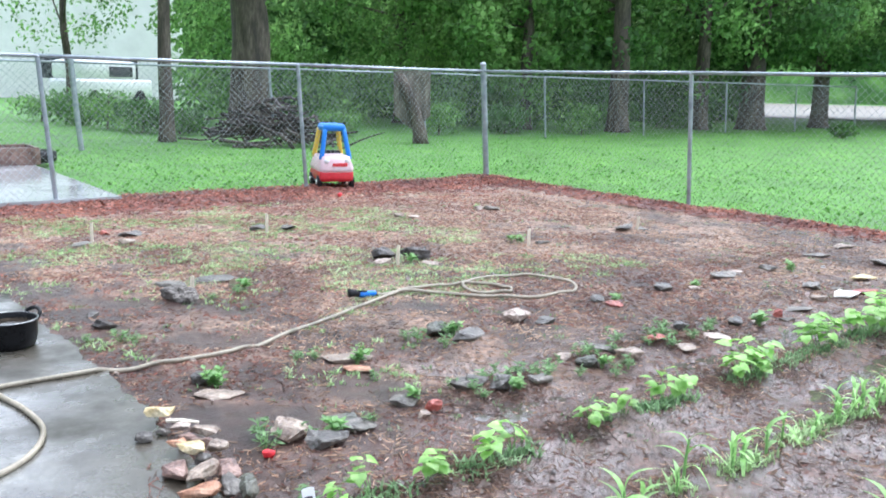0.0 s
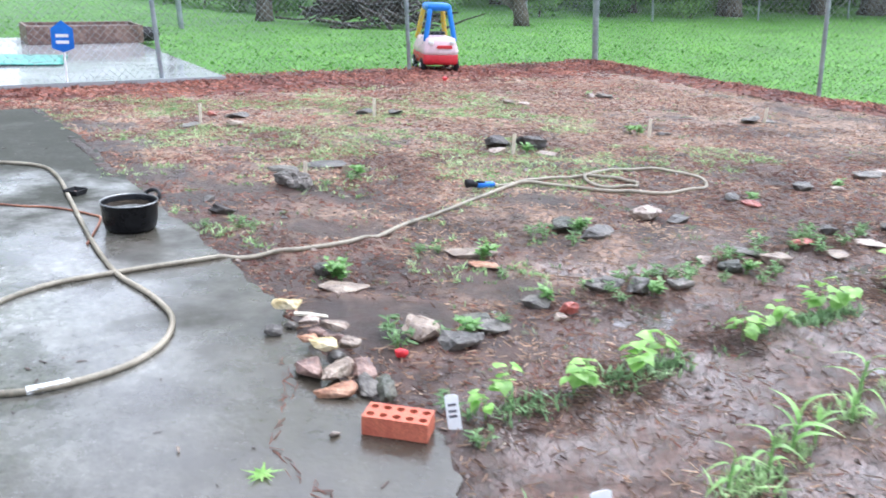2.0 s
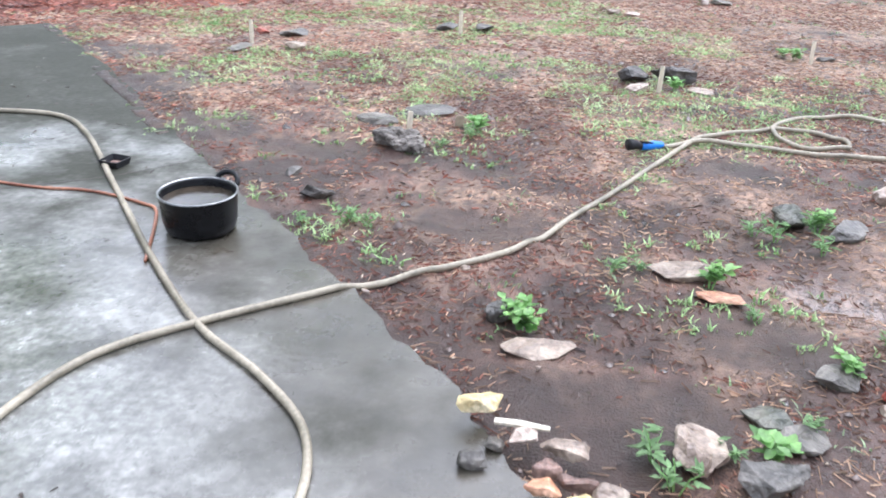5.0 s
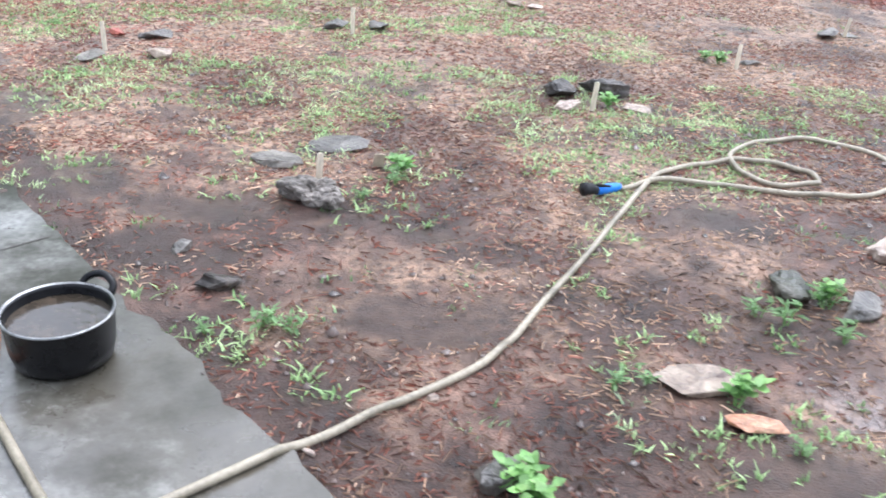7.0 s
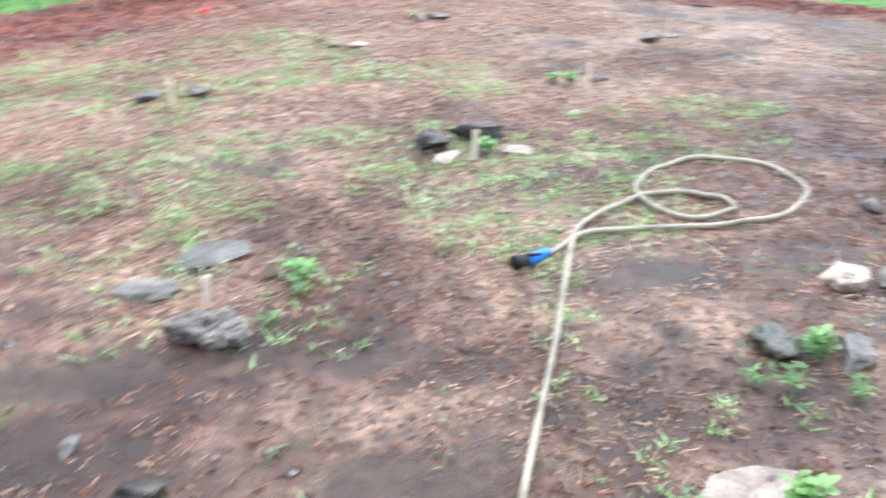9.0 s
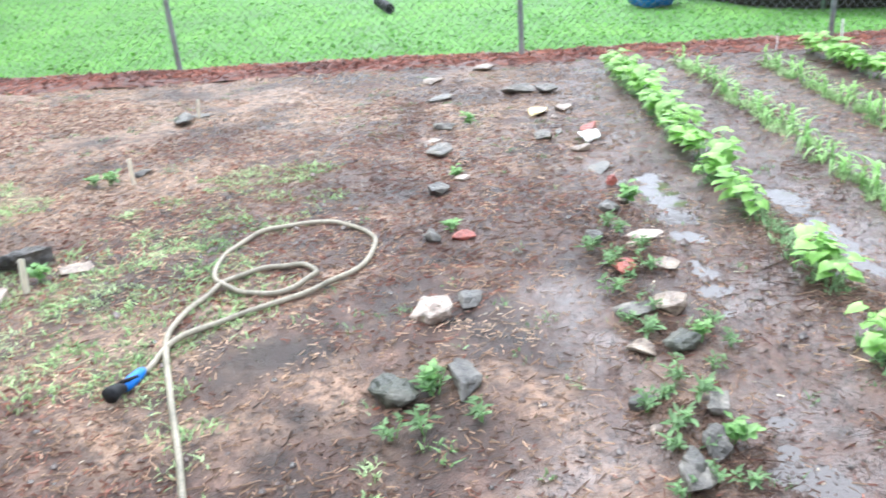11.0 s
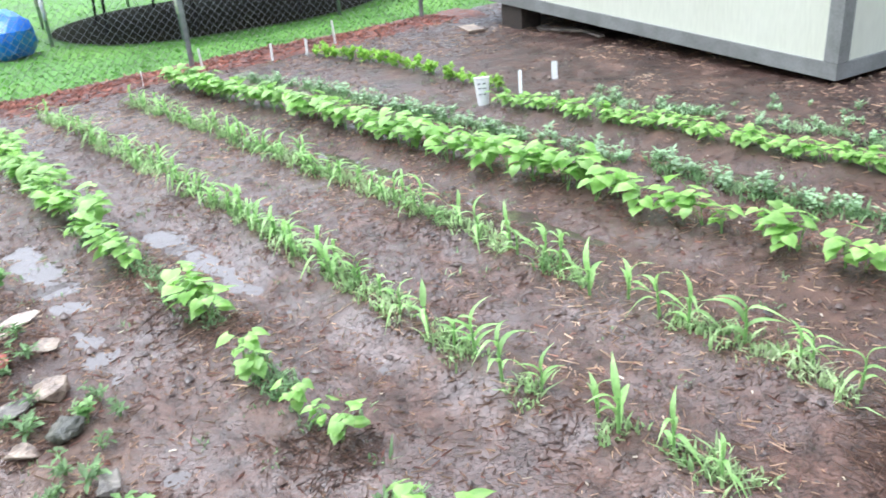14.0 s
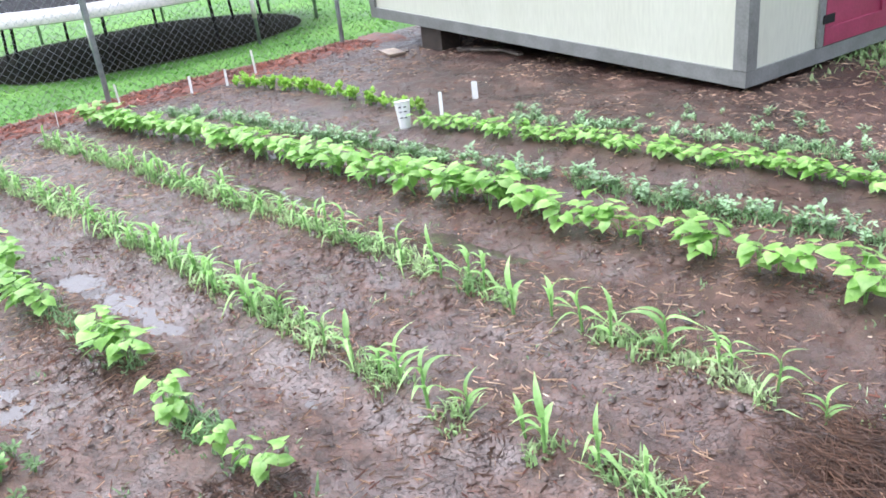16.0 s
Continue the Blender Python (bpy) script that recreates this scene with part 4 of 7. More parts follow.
litter("mulch_strays", 26000, (0.8, 9.4, 0.5, 3.2), lambda x, y, a, b: (patchy(x + 17, y) > 0.36) & (rng.random(len(x)) < (3.2 - b) / 2.0), 0.009, (0.004, 0.013), MULCH, "red-brown mulch chips strayed from the border")
litter("row_bits", 26000, (0.1, 9.0, 5.5, 13.5), lambda x, y, a, b: (patchy(x + 13, y) > 0.44) & (rng.random(len(x)) > 0.5 * wetness(x, y)), 0.006, (0.0015, 0.005), BROWNSTRAW, "fine russet shreds between the vegetable rows")
pp = np.array(along_row(BEANS_A[:5], 0.0007, 0.15, 8))
pp = pp[vnoise(pp[:, 0], pp[:, 1], 0.2) > 0.45]
n = len(pp)
chips("row_straw_mound", pp[:, 0], pp[:, 1], soil_z(pp[:, 0], pp[:, 1]) + rng.uniform(0.001, 0.012, n), rng.gamma(2.2, 0.011, n) + 0.01, rng.uniform(0.0015, 0.005, n), rng.uniform(0.001, 0.004, n), rng.uniform(0, 6.28, n), rng.normal(0.04, 0.25, n), BROWNSTRAW, "brown straw gathered along the bean row", "straw")
for row in (CORN_A, CORN_B, BEANS_B):
    pp = np.array(along_row(row, 0.0016, 0.15, 18))
    pp = pp[vnoise(pp[:, 0] + 5, pp[:, 1], 0.22) > 0.52]
    n = len(pp)
    chips("row_straw_mound", pp[:, 0], pp[:, 1], soil_z(pp[:, 0], pp[:, 1]) + rng.uniform(0.001, 0.010, n), rng.gamma(2.2, 0.010, n) + 0.01, rng.uniform(0.0015, 0.005, n), rng.uniform(0.001, 0.004, n), rng.uniform(0, 6.28, n), rng.normal(0.04, 0.25, n), BROWNSTRAW, "brown straw gathered along the crop row", "straw")
litter("wood_slivers", 9000, (1.5, 9.4, 3.5, 9.9), lambda x, y, a, b: (patchy(x + 27, y) > 0.43) & (rng.random(len(x)) > 0.7 * wetness(x, y)), 0.0085, (0.0015, 0.005), STRAW, "tan wood slivers strewn over the soil")
litter("bark_slivers", 22000, (2.5, 9.4, 3.5, 9.9), lambda x, y, a, b: (patchy(x + 33, y) > 0.46) & (rng.random(len(x)) > 0.7 * wetness(x, y)), 0.0075, (0.0015, 0.0055), RUSSET, "red-brown bark slivers strewn over the soil")
pp = np.array(along_row([(0.05, 3.62), (0.5, 4.02), (1.0, 4.42), (1.7, 4.95)], 0.0008, 0.15, 28))
pp = pp[vnoise(pp[:, 0] + 8, pp[:, 1], 0.2) > 0.42]
n = len(pp)
chips("stone_row_straw", pp[:, 0], pp[:, 1], soil_z(pp[:, 0], pp[:, 1]) + rng.uniform(0.001, 0.012, n), rng.gamma(2.2, 0.010, n) + 0.01, rng.uniform(0.0015, 0.006, n), rng.uniform(0.001, 0.004, n), rng.uniform(0, 6.28, n), rng.normal(0.04, 0.25, n), BROWNSTRAW, "brown straw gathered round the stones", "straw")
# straw raked up by the corn row's end
hx, hy = rng.normal(0.40, 0.09, 900), rng.normal(1.74, 0.10, 900)
chips("straw_heap", hx, hy, soil_z(hx, hy) + rng.uniform(0, 0.03, 900), rng.uniform(0.04, 0.12, 900), rng.uniform(0.001, 0.003, 900), rng.uniform(0.001, 0.003, 900), rng.normal(0.5, 0.7, 900), rng.normal(0, 0.15, 900), BROWNSTRAW, "small heap of brown straw beside the corn", "straw")

# soil crumbs and little clods
x, y = soil_points(42000, 0.1, 9.2, 2.5, 13.0, lambda x, y, a, b: (patchy(x + 20, y) > 0.42) & (rng.random(len(x)) < 0.35 + 0.5 * wetness(x, y)))
n = len(x)
rad = rng.gamma(2.0, 0.0024, n) + 0.002
c = np.stack([x, y, soil_z(x, y) + rad * 0.3], axis=1)
dirs = np.array([(1, 0, 0), (0, 1, 0), (-1, 0, 0), (0, -1, 0), (0, 0, 0.8), (0, 0, -0.8)])
vs = (c[:, None, :] + dirs[None] * rad[:, None, None] * rng.uniform(0.6, 1.4, (n, 6, 1))).reshape(-1, 3)
tri = np.array([[0, 1, 4], [1, 2, 4], [2, 3, 4], [3, 0, 4]])
tagged(new("soil_crumbs", big_mesh("soil_crumbs", vs, (np.arange(n)[:, None, None] * 6 + tri[None]).reshape(-1, 3), CRUMB, True)), "crumbs and small clods of dark wet soil", "soil", kind="stuff")


def blades(name, x, y, z, height, width, material, label, category, lean=0.5):
    """Many grass blades as one mesh, each a bent two-piece sliver."""
    n = len(x)
    yaw = rng.uniform(0, 6.283, n)
    ln = np.abs(rng.normal(0, lean, n)) * height
    s = np.stack([-np.sin(yaw), np.cos(yaw), np.zeros(n)], axis=1) * (width / 2)[:, None]
    d = np.stack([np.cos(yaw), np.sin(yaw), np.zeros(n)], axis=1)
    c = np.stack([x, y, z - 0.004], axis=1)
    up = np.array((0, 0, 1.0))
    mid = c + d * (ln * 0.35)[:, None] + up * (height * 0.6)[:, None]
    tip = c + d * ln[:, None] + up * (height * 0.92)[:, None]
    vs = np.stack([c - s, c + s, mid + s * 0.8, mid - s * 0.8, tip + s * 0.12, tip - s * 0.12], axis=1).reshape(-1, 3)
    base = np.array([[0, 1, 2, 3], [3, 2, 4, 5]])
    faces = (np.arange(n)[:, None, None] * 6 + base[None]).reshape(-1, 4)
    return tagged(new(name, big_mesh(name, vs, faces, material)), label, category, kind="stuff")


def clumped(cx, cy, each, spread):
    x = np.repeat(cx, each) + rng.normal(0, spread, len(cx) * each)
    y = np.repeat(cy, each) + rng.normal(0, spread, len(cx) * each)
    return x, y


# weedy patches by the patio fence, thin elsewhere
cx, cy = soil_points(5200, 3.0, 9.0, 0.8, 5.5, lambda x, y, a, b: (0.7 * vnoise(x + 2, y + 7, 0.55) + 0.3 * vnoise(x, y, 0.15) > 0.56))
x, y = clumped(cx, cy, 14, 0.03)
blades("weed_grass", x, y, soil_z(x, y), rng.uniform(0.010, 0.026, len(x)), rng.uniform(0.004, 0.010, len(x)), PALEWEED, "patches of short green weeds on the soil", "weeds", 1.5)
cx, cy = soil_points(1500, 0.4, 9.0, 0.8, 10.5, lambda x, y, a, b: (vnoise(x, y, 0.35) > 0.52) & (rng.random(len(x)) > 0.6 * wetness(x, y)))
x, y = clumped(cx, cy, 8, 0.022)
blades("sparse_weeds", x, y, soil_z(x, y), rng.uniform(0.010, 0.026, len(x)), rng.uniform(0.004, 0.009, len(x)), WEED, "small scattered green weed sprigs", "weeds", 0.9)


for name, row in (("corn_row_weeds", CORN_A), ("corn_row_weeds", CORN_B), ("row_weeds", PEAS), ("row_weeds", MIXED), ("bean_row_weeds", BEANS_A)):
    pp = np.array(along_row(row, 0.0065, 0.05, 3))
    pp = pp[vnoise(pp[:, 0], pp[:, 1], 0.16) > 0.33]
    x, y = clumped(pp[:, 0], pp[:, 1], 5, 0.014)
    blades(name, x, y, soil_z(x, y), rng.uniform(0.015, 0.045, len(x)), rng.uniform(0.005, 0.013, len(x)), PALEWEED if "corn" in name else WEED, "low green weeds growing between the crop plants", "weeds", 0.9)

WEED_SPOTS = [(-3.09, 6.47, 3), (-3.19, 6.38, 3), (-2.57, 5.47, 3), (-2.67, 5.28, 2), (-2.91, 6.81, 3), (-2.78, 6.78, 3), (-2.24, 6.40, 3), (-2.07, 6.54, 3), (-1.92, 6.40, 3), (-1.68, 7.50, 4), (-1.55, 7.56, 3), (-2.03, 5.96, 2), (-1.93, 5.43, 2), (-1.27, 5.57, 3), (-1.45, 5.24, 2), (-1.23, 5.14, 1), (-1.87, 4.31, 2), (-1.71, 4.34, 2), (-1.65, 4.30, 2), (-1.46, 4.12, 1),
              (-0.70, 4.69, 1), (-2.10, 4.55, 1), (-0.67, 3.96, 1), (-0.48, 3.83, 1), (-0.40, 3.93, 2), (-0.21, 4.03, 1), (-0.12, 4.00, 1), (-0.38, 4.45, 2), (-0.62, 4.27, 1), (-0.08, 3.75, 1)]
cx = np.array([x for x, y, k in WEED_SPOTS for _ in range(k * 6)])
cy = np.array([y for x, y, k in WEED_SPOTS for _ in range(k * 6)])
wide = np.array([0.03 + 0.028 * k for x, y, k in WEED_SPOTS for _ in range(k * 6)])
cx, cy = cx + rng.normal(0, 1.25, len(cx)) * wide, cy + rng.normal(0, 1.0, len(cx)) * wide
x, y = clumped(cx, cy, 7, 0.013)
blades("spotted_weeds", x, y, soil_z(x, y), rng.uniform(0.010, 0.028, len(x)), rng.uniform(0.005, 0.011, len(x)), PALEWEED, "clumps of small pale green weeds on the soil", "weeds", 1.2)

# lawn grass just beyond the fences
def lawn_points(n, reach):
    """Places on the lawn, thinning out with distance from the garden."""
    x, y = rng.uniform(-17, 20, n), rng.uniform(-2, 32, n)
    ab = TO_AB @ np.stack([x - CORNER[0], y - CORNER[1]])
    out = -np.minimum(ab[0], ab[1])
    r = np.stack([x - p0.x, y - p0.y])
    k1 = r[0] * au.x + r[1] * au.y
    k2 = r[0] * av.x + r[1] * av.y
    tramp = (x - 10.45) ** 2 + (y - 6.5) ** 2 > 2.25 ** 2
    ok = ~((k1 > -0.02) & (k1 < 7.5) & (k2 > -0.02) & (k2 < 5.0)) & tramp & (out > 0.02) & (rng.random(n) < 1 / (1 + (out / reach) ** 2))
    return x[ok], y[ok]


x, y = lawn_points(560000, 5.5)
blades("lawn_grass", x, y, land(x, y)[:, 2], rng.uniform(0.010, 0.030, len(x)), rng.uniform(0.008, 0.016, len(x)), BLADE, "lush wet green lawn grass", "grass", 1.5)
x, y = lawn_points(90000, 2.5)
n = len(x)
ang = rng.uniform(0, 6.28, n)
vs, z = [], land(x, y)[:, 2] + rng.uniform(0.015, 0.04, n)
rad = rng.uniform(0.012, 0.03, n)
tilt = rng.normal(0, 0.35, (n, 2))
ring = np.stack([np.stack([x + rad * np.cos(ang + k * 1.0472), y + rad * np.sin(ang + k * 1.0472), z + rad * (tilt[:, 0] * np.cos(k * 1.0472) + tilt[:, 1] * np.sin(k * 1.0472))], axis=1) for k in range(6)], axis=1).reshape(-1, 3)
tagged(new("clover", big_mesh("clover", ring, np.arange(n * 6).reshape(-1, 6), CLOVER)), "low round-leaved clover among the lawn grass", "clover", kind="stuff")


# ---- crops ----
def leaf_mesh(name, length, width, material, rows=6, shape="heart", fold=0.25, droop=0.5):
    """A folded, drooping leaf blade from its stalk at the origin along +x."""
    verts, faces = [], []
    for i in range(rows + 1):
        t = i / rows
        if shape == "heart":
            wd = width * (0.42 + 0.58 * math.sin(math.pi * min(1, t * 0.9 + 0.28))) * (1 - t ** 4.0) if t < 1 else 0.0
        elif shape == "strap":
            wd = width * (0.55 + 0.45 * math.sin(math.pi * min(1.0, t * 0.9 + 0.1))) * (1 - t ** 2.2)
        else:
            wd = width * math.sin(math.pi * (0.08 + 0.92 * t)) ** 0.7
        xx = length * (t - 0.12 * t * t * droop * 2)
        if shape == "strap":
            zz = length * (1.0 * t - (0.55 + droop) * t * t)
            xx = length * (0.55 * t + 0.45 * t * t)
        else:
            zz = -droop * length * t * t * 0.6
        for sgn in (-1, -0.5, 0, 0.5, 1):
            verts.append((xx - (0.12 * length * abs(sgn) if shape == "heart" and i == 0 else 0), sgn * wd / 2, zz + abs(sgn) * wd * fold * (0.5 if abs(sgn) > 0.7 else 0.5) - (abs(sgn) > 0.7) * wd * 0.06))
    for i in range(rows):
        for k in range(4):
            a = i * 5 + k
            faces.append((a, a + 5, a + 6, a + 1))
    return mesh(name, verts, faces, material, True)


def leafy(name, label, category, group, height, stems, leaves, material, leaf_meshes, seed, petiole=0.04, spread=0.06):
    """A small broad-leaved crop plant: stems, each with leaves on stalks."""
    rr = random.Random(seed)
    ob = thing(name, label, category, group)
    for s in range(stems):
        yaw = rr.uniform(0, 6.28)
        lean = rr.uniform(0.0, spread)
        tip = Vector((math.cos(yaw) * lean, math.sin(yaw) * lean, height * rr.uniform(0.75, 1.0)))
        bm = tube(bmesh.new(), [(0, 0, -0.02), tip * 0.5 + Vector((0, 0, 0.01)), tip], [0.003, 0.0025, 0.0015], 5)
        stem = None
        for k in range(leaves):
            t = 0.35 + 0.65 * (k + 1) / leaves
            az = rr.uniform(0, 6.28) if k else yaw
            base = tip * t
            out = base + Vector((math.cos(az), math.sin(az), rr.uniform(0.2, 0.8))) * petiole * rr.uniform(0.6, 1.2)
            tube(bm, [base, (base + out) / 2 + Vector((0, 0, 0.004)), out], 0.0012, 4)
            lf = part("leaf", rr.choice(leaf_meshes), material, ob)
            sc = rr.uniform(0.7, 1.15)
            lf.matrix_basis = Matrix.LocRotScale(out, Euler((rr.uniform(-0.35, 0.35), rr.uniform(-0.25, 0.45), az + rr.uniform(-0.5, 0.5))), (sc, sc, sc))
        part("stem", bm, STEM, ob)
    return ob


BEANS = [leaf_mesh("bean_leaf", 0.066, 0.062, BEANLEAF, droop=d, fold=f) for d, f in ((0.35, 0.10), (0.7, 0.18), (0.5, 0.05))]
SQUASHL = [leaf_mesh("squash_leaf", 0.046, 0.046, BEANLEAF, 5, "heart", f, d) for d, f in ((0.3, 0.15), (0.6, 0.3))]
STRAPS = [leaf_mesh("corn_leaf", l, 0.023, CORNLEAF, 7, "strap", 0.35, d) for l, d in ((0.13, 0.35), (0.16, 0.7), (0.15, 1.0), (0.11, 0.15))]


def corn(seed, height=0.11):
    rr = random.Random(seed)
    ob = thing("corn_seedling", "young green corn seedling with arching strap leaves", "corn plant", "corn seedlings in rows")
    part("stalk", tube(bmesh.new(), [(0, 0, -0.02), (0.003, 0, height * 0.5), (0, 0.002, height)], [0.006, 0.005, 0.003], 6), STEM, ob)
    az = rr.uniform(0, 6.28)
    for k in range(5):
        lf = part("leaf", rr.choice(STRAPS), CORNLEAF, ob)
        sc = rr.uniform(0.75, 1.1)
        lf.matrix_basis = Matrix.LocRotScale((0, 0, height * (0.25 + 0.18 * k)), Euler((rr.uniform(-0.2, 0.2), rr.uniform(-0.15, 0.4) - 0.10 * k, az + math.pi * k + rr.uniform(-0.6, 0.6))), (sc, sc, sc))
    return ob


def plant_row(masters, places, seed, lo=0.75, hi=1.15, first_used=False):
    rr = random.Random(seed)
    for x, y in places:
        m0 = rr.choice(masters)
        s = rr.uniform(lo, hi)
        at = Matrix.LocRotScale((x, y, ground(x, y)), Euler((rr.uniform(-0.1, 0.1), rr.uniform(-0.1, 0.1), rr.uniform(0, 6.28))), (s, s, s))
        if "placed" not in m0:
            m0["placed"] = 1
            m0.matrix_basis = at
            m0["unit"] = s
        else:
            made = copy_thing(m0, at)
            made.matrix_basis = at


bean_masters = [leafy("bean_plant", "young bean plant with broad bright green leaves", "bean plant", "bean plants in rows", 0.13, 2, 5, BEANLEAF, BEANS, s) for s in (1, 2, 3, 4)]
corn_masters = [corn(s, h) for s, h in ((11, 0.10), (12, 0.13), (13, 0.09), (14, 0.12))]
squash_masters = [leafy("squash_seedling", "low squash seedling with rounded pale green leaves", "squash plant", "squash seedlings in a row", 0.055, 2, 4, BEANLEAF, SQUASHL, s, 0.03, 0.05) for s in (21, 22, 23)]


def foliage_tuft(name, label, category, group, n, height, spread, size, material, seed, blade="oval", up=0.4):
    """A small plant whose many fine leaves are one mesh, on a stem."""
    rr = random.Random(seed)
    ob = thing(name, label, category, group)
    verts, faces = [], []
    bm = bmesh.new()
    for s in range(4):
        az = rr.uniform(0, 6.28)
        tip = Vector((math.cos(az) * spread * rr.uniform(0.2, 1), math.sin(az) * spread * rr.uniform(0.2, 1), height * rr.uniform(0.6, 1)))
        tube(bm, [(0, 0, -0.02), tip * 0.5 + Vector((0, 0, 0.01)), tip], [0.002, 0.0015, 0.001], 4)
        for k in range(n // 4):
            c = tip * rr.uniform(0.3, 1.05)
            a2 = rr.uniform(0, 6.28)
            d = Vector((math.cos(a2), math.sin(a2), rr.uniform(-0.2, 1.0) * up * 2)).normalized() * size * rr.uniform(0.7, 1.2)
            sd = Vector((-math.sin(a2), math.cos(a2), rr.uniform(-0.3, 0.3))) * size * (0.30 if blade == "oval" else 0.16)
            lift = Vector((0, 0, size * 0.12))
            i = len(verts)
            verts += [c, c + d * 0.45 + sd + lift, c + d * 0.5 - lift * 0.4, c + d * 0.45 - sd + lift, c + d * 0.85 + sd * 0.5, c + d * 0.85 - sd * 0.5, c + d]
            faces += [(i, i + 2, i + 1), (i, i + 3, i + 2), (i + 1, i + 2, i + 6, i + 4), (i + 2, i + 3, i + 5, i + 6)]
    part("stem", bm, STEM, ob)
    part("foliage", mesh("foliage", verts, faces, material, True), material, ob)
    return ob


pea_masters = [foliage_tuft("pea_plant", "low grey-green pea plant with small leaves", "pea plant", "pea plants in a row", 32, 0.085, 0.065, 0.030, PEALEAF, s) for s in (31, 32, 33)]
lettuce_masters = [foliage_tuft("lettuce_seedling", "small yellow-green lettuce seedling", "lettuce", "lettuce seedlings in a row", 24, 0.08, 0.05, 0.045, LETTUCE, s, "oval", 0.8) for s in (41, 42)]
mixed_masters = [foliage_tuft("sprawling_seedling", "sprawling grey-green seedling among weeds", "seedling", "sprawling seedlings in a row", 28, 0.06, 0.09, 0.030, PEALEAF, s) for s in (51, 52)]

plant_row(bean_masters, [(-0.30, 2.58), (-0.22, 2.66), (-0.04, 2.76), (0.02, 2.82), (0.20, 2.94), (0.27, 3.03), (0.59, 3.27), (0.66, 3.33), (0.76, 3.44), (0.97, 3.62), (1.03, 3.67)], 61, 0.62, 0.95)
plant_row(bean_masters, [(1.36, 3.88), (1.41, 3.92), (1.46, 3.97), (1.50, 4.02), (1.93, 4.40), (1.98, 4.44), (2.04, 4.50), (2.10, 4.56)], 60, 0.85, 1.15)
plant_row(bean_masters, along_row([(2.25, 4.66), (2.54, 4.93), (3.65, 5.88), (4.50, 6.62)], 0.075, 0.035, 62), 62, 0.9, 1.25)
plant_row(bean_masters, along_row(BEANS_B[:3], 0.095, 0.04, 63), 63, 0.8, 1.2)
plant_row(bean_masters, along_row(BEANS_B[2:], 0.052, 0.05, 64), 64, 0.85, 1.25)
plant_row(corn_masters, along_row(CORN_A[:3], 0.13, 0.035, 65), 65, 0.65, 1.1)
plant_row(corn_masters, along_row(CORN_A[2:], 0.056, 0.045, 66), 66, 0.55, 1.0)
plant_row(corn_masters, along_row(CORN_B[:4], 0.135, 0.04, 67), 67, 0.55, 1.1)
plant_row(corn_masters, along_row(CORN_B[3:], 0.056, 0.045, 68), 68, 0.55, 1.0)
plant_row(pea_masters, along_row(PEAS, 0.062, 0.045, 69), 69, 0.7, 1.25)
plant_row(squash_masters, along_row(SQUASH, 0.042, 0.045, 70), 70, 0.9, 1.25)
plant_row(mixed_masters, along_row(MIXED, 0.045, 0.15, 71), 71, 0.5, 1.0)
plant_row(mixed_masters, along_row([(2.75, 0.25), (3.4, 0.85), (3.9, 1.35)], 0.075, 0.13, 73), 73, 0.45, 0.85)
plant_row(lettuce_masters, along_row(GREENS, 0.05, 0.035, 72), 72, 0.8, 1.2)


# ---- stones ----
def stone(x, y, w, d, h, material, label, seed, yaw=None, flat=0.6, z=0.0, group="loose stones among the seedlings", category="stone", tip=0.0, sink=0.12):
    """An angular stone: the hull of scattered points, its edges worn round."""
    rr = random.Random(seed)
    if group != "pale crumbs" and w < 0.3:
        w, d, h = w * 1.25, d * 1.28, h * 0.85
    bm = bmesh.new()
    for k in range(15):
        a, e = rr.uniform(0, 6.28), rr.uniform(-1, 1)
        r = rr.uniform(0.7, 1.08)
        zz = max(-1, min(1, e * 1.6)) if rr.random() < flat else e
        s = math.sqrt(max(0.05, 1 - abs(zz) ** 3 * 0.55))
        bm.verts.new((w / 2 * r * s * math.cos(a), d / 2 * r * s * math.sin(a), h / 2 * zz))
    hull = bmesh.ops.convex_hull(bm, input=bm.verts)
    bmesh.ops.delete(bm, geom=[g for g in set(hull["geom_interior"]) | set(hull["geom_unused"]) if isinstance(g, bmesh.types.BMVert)], context="VERTS")
    bmesh.ops.dissolve_limit(bm, angle_limit=0.20, verts=bm.verts, edges=bm.edges)
    bmesh.ops.bevel(bm, geom=list(bm.edges), offset=min(w, d, h) * 0.055, segments=1, affect="EDGES", clamp_overlap=True)
    bmesh.ops.triangulate(bm, faces=bm.faces)
    bmesh.ops.subdivide_edges(bm, edges=[e for e in bm.edges if e.calc_length() > 0.020], cuts=1)
    bmesh.ops.triangulate(bm, faces=bm.faces)
    bmesh.ops.subdivide_edges(bm, edges=[e for e in bm.edges if e.calc_length() > 0.030], cuts=1)
    bmesh.ops.triangulate(bm, faces=bm.faces)
    off = rr.uniform(0, 90)
    bm.normal_update()
    for vv in bm.verts:
        vv.co += vv.normal * (noise.noise(vv.co * 38 + Vector((off, 0, 0))) * min(0.010, h * 0.16)) + vv.normal * (noise.noise(vv.co * 95 + Vector((0, off, 0))) * min(0.004, h * 0.06))
    ob = part("stone", bm, material, None)
    low = min((vv.co.z for vv in ob.data.vertices))
    base = floor_at(x, y) if not z else z
    ob.matrix_basis = pose(x, y, base - low - h * sink * (0 if on_drive(x, y) else 1), tip, rr.uniform(-4, 4), rr.uniform(0, 360) if yaw is None else yaw)
    return tagged(ob, label, category, group)


def grey(x, y, w, seed, h=0.035, **k):
    return stone(x, y, w, w * 0.7, h, GREYSTONE, "flat grey stone lying on the wet soil", seed, **k)


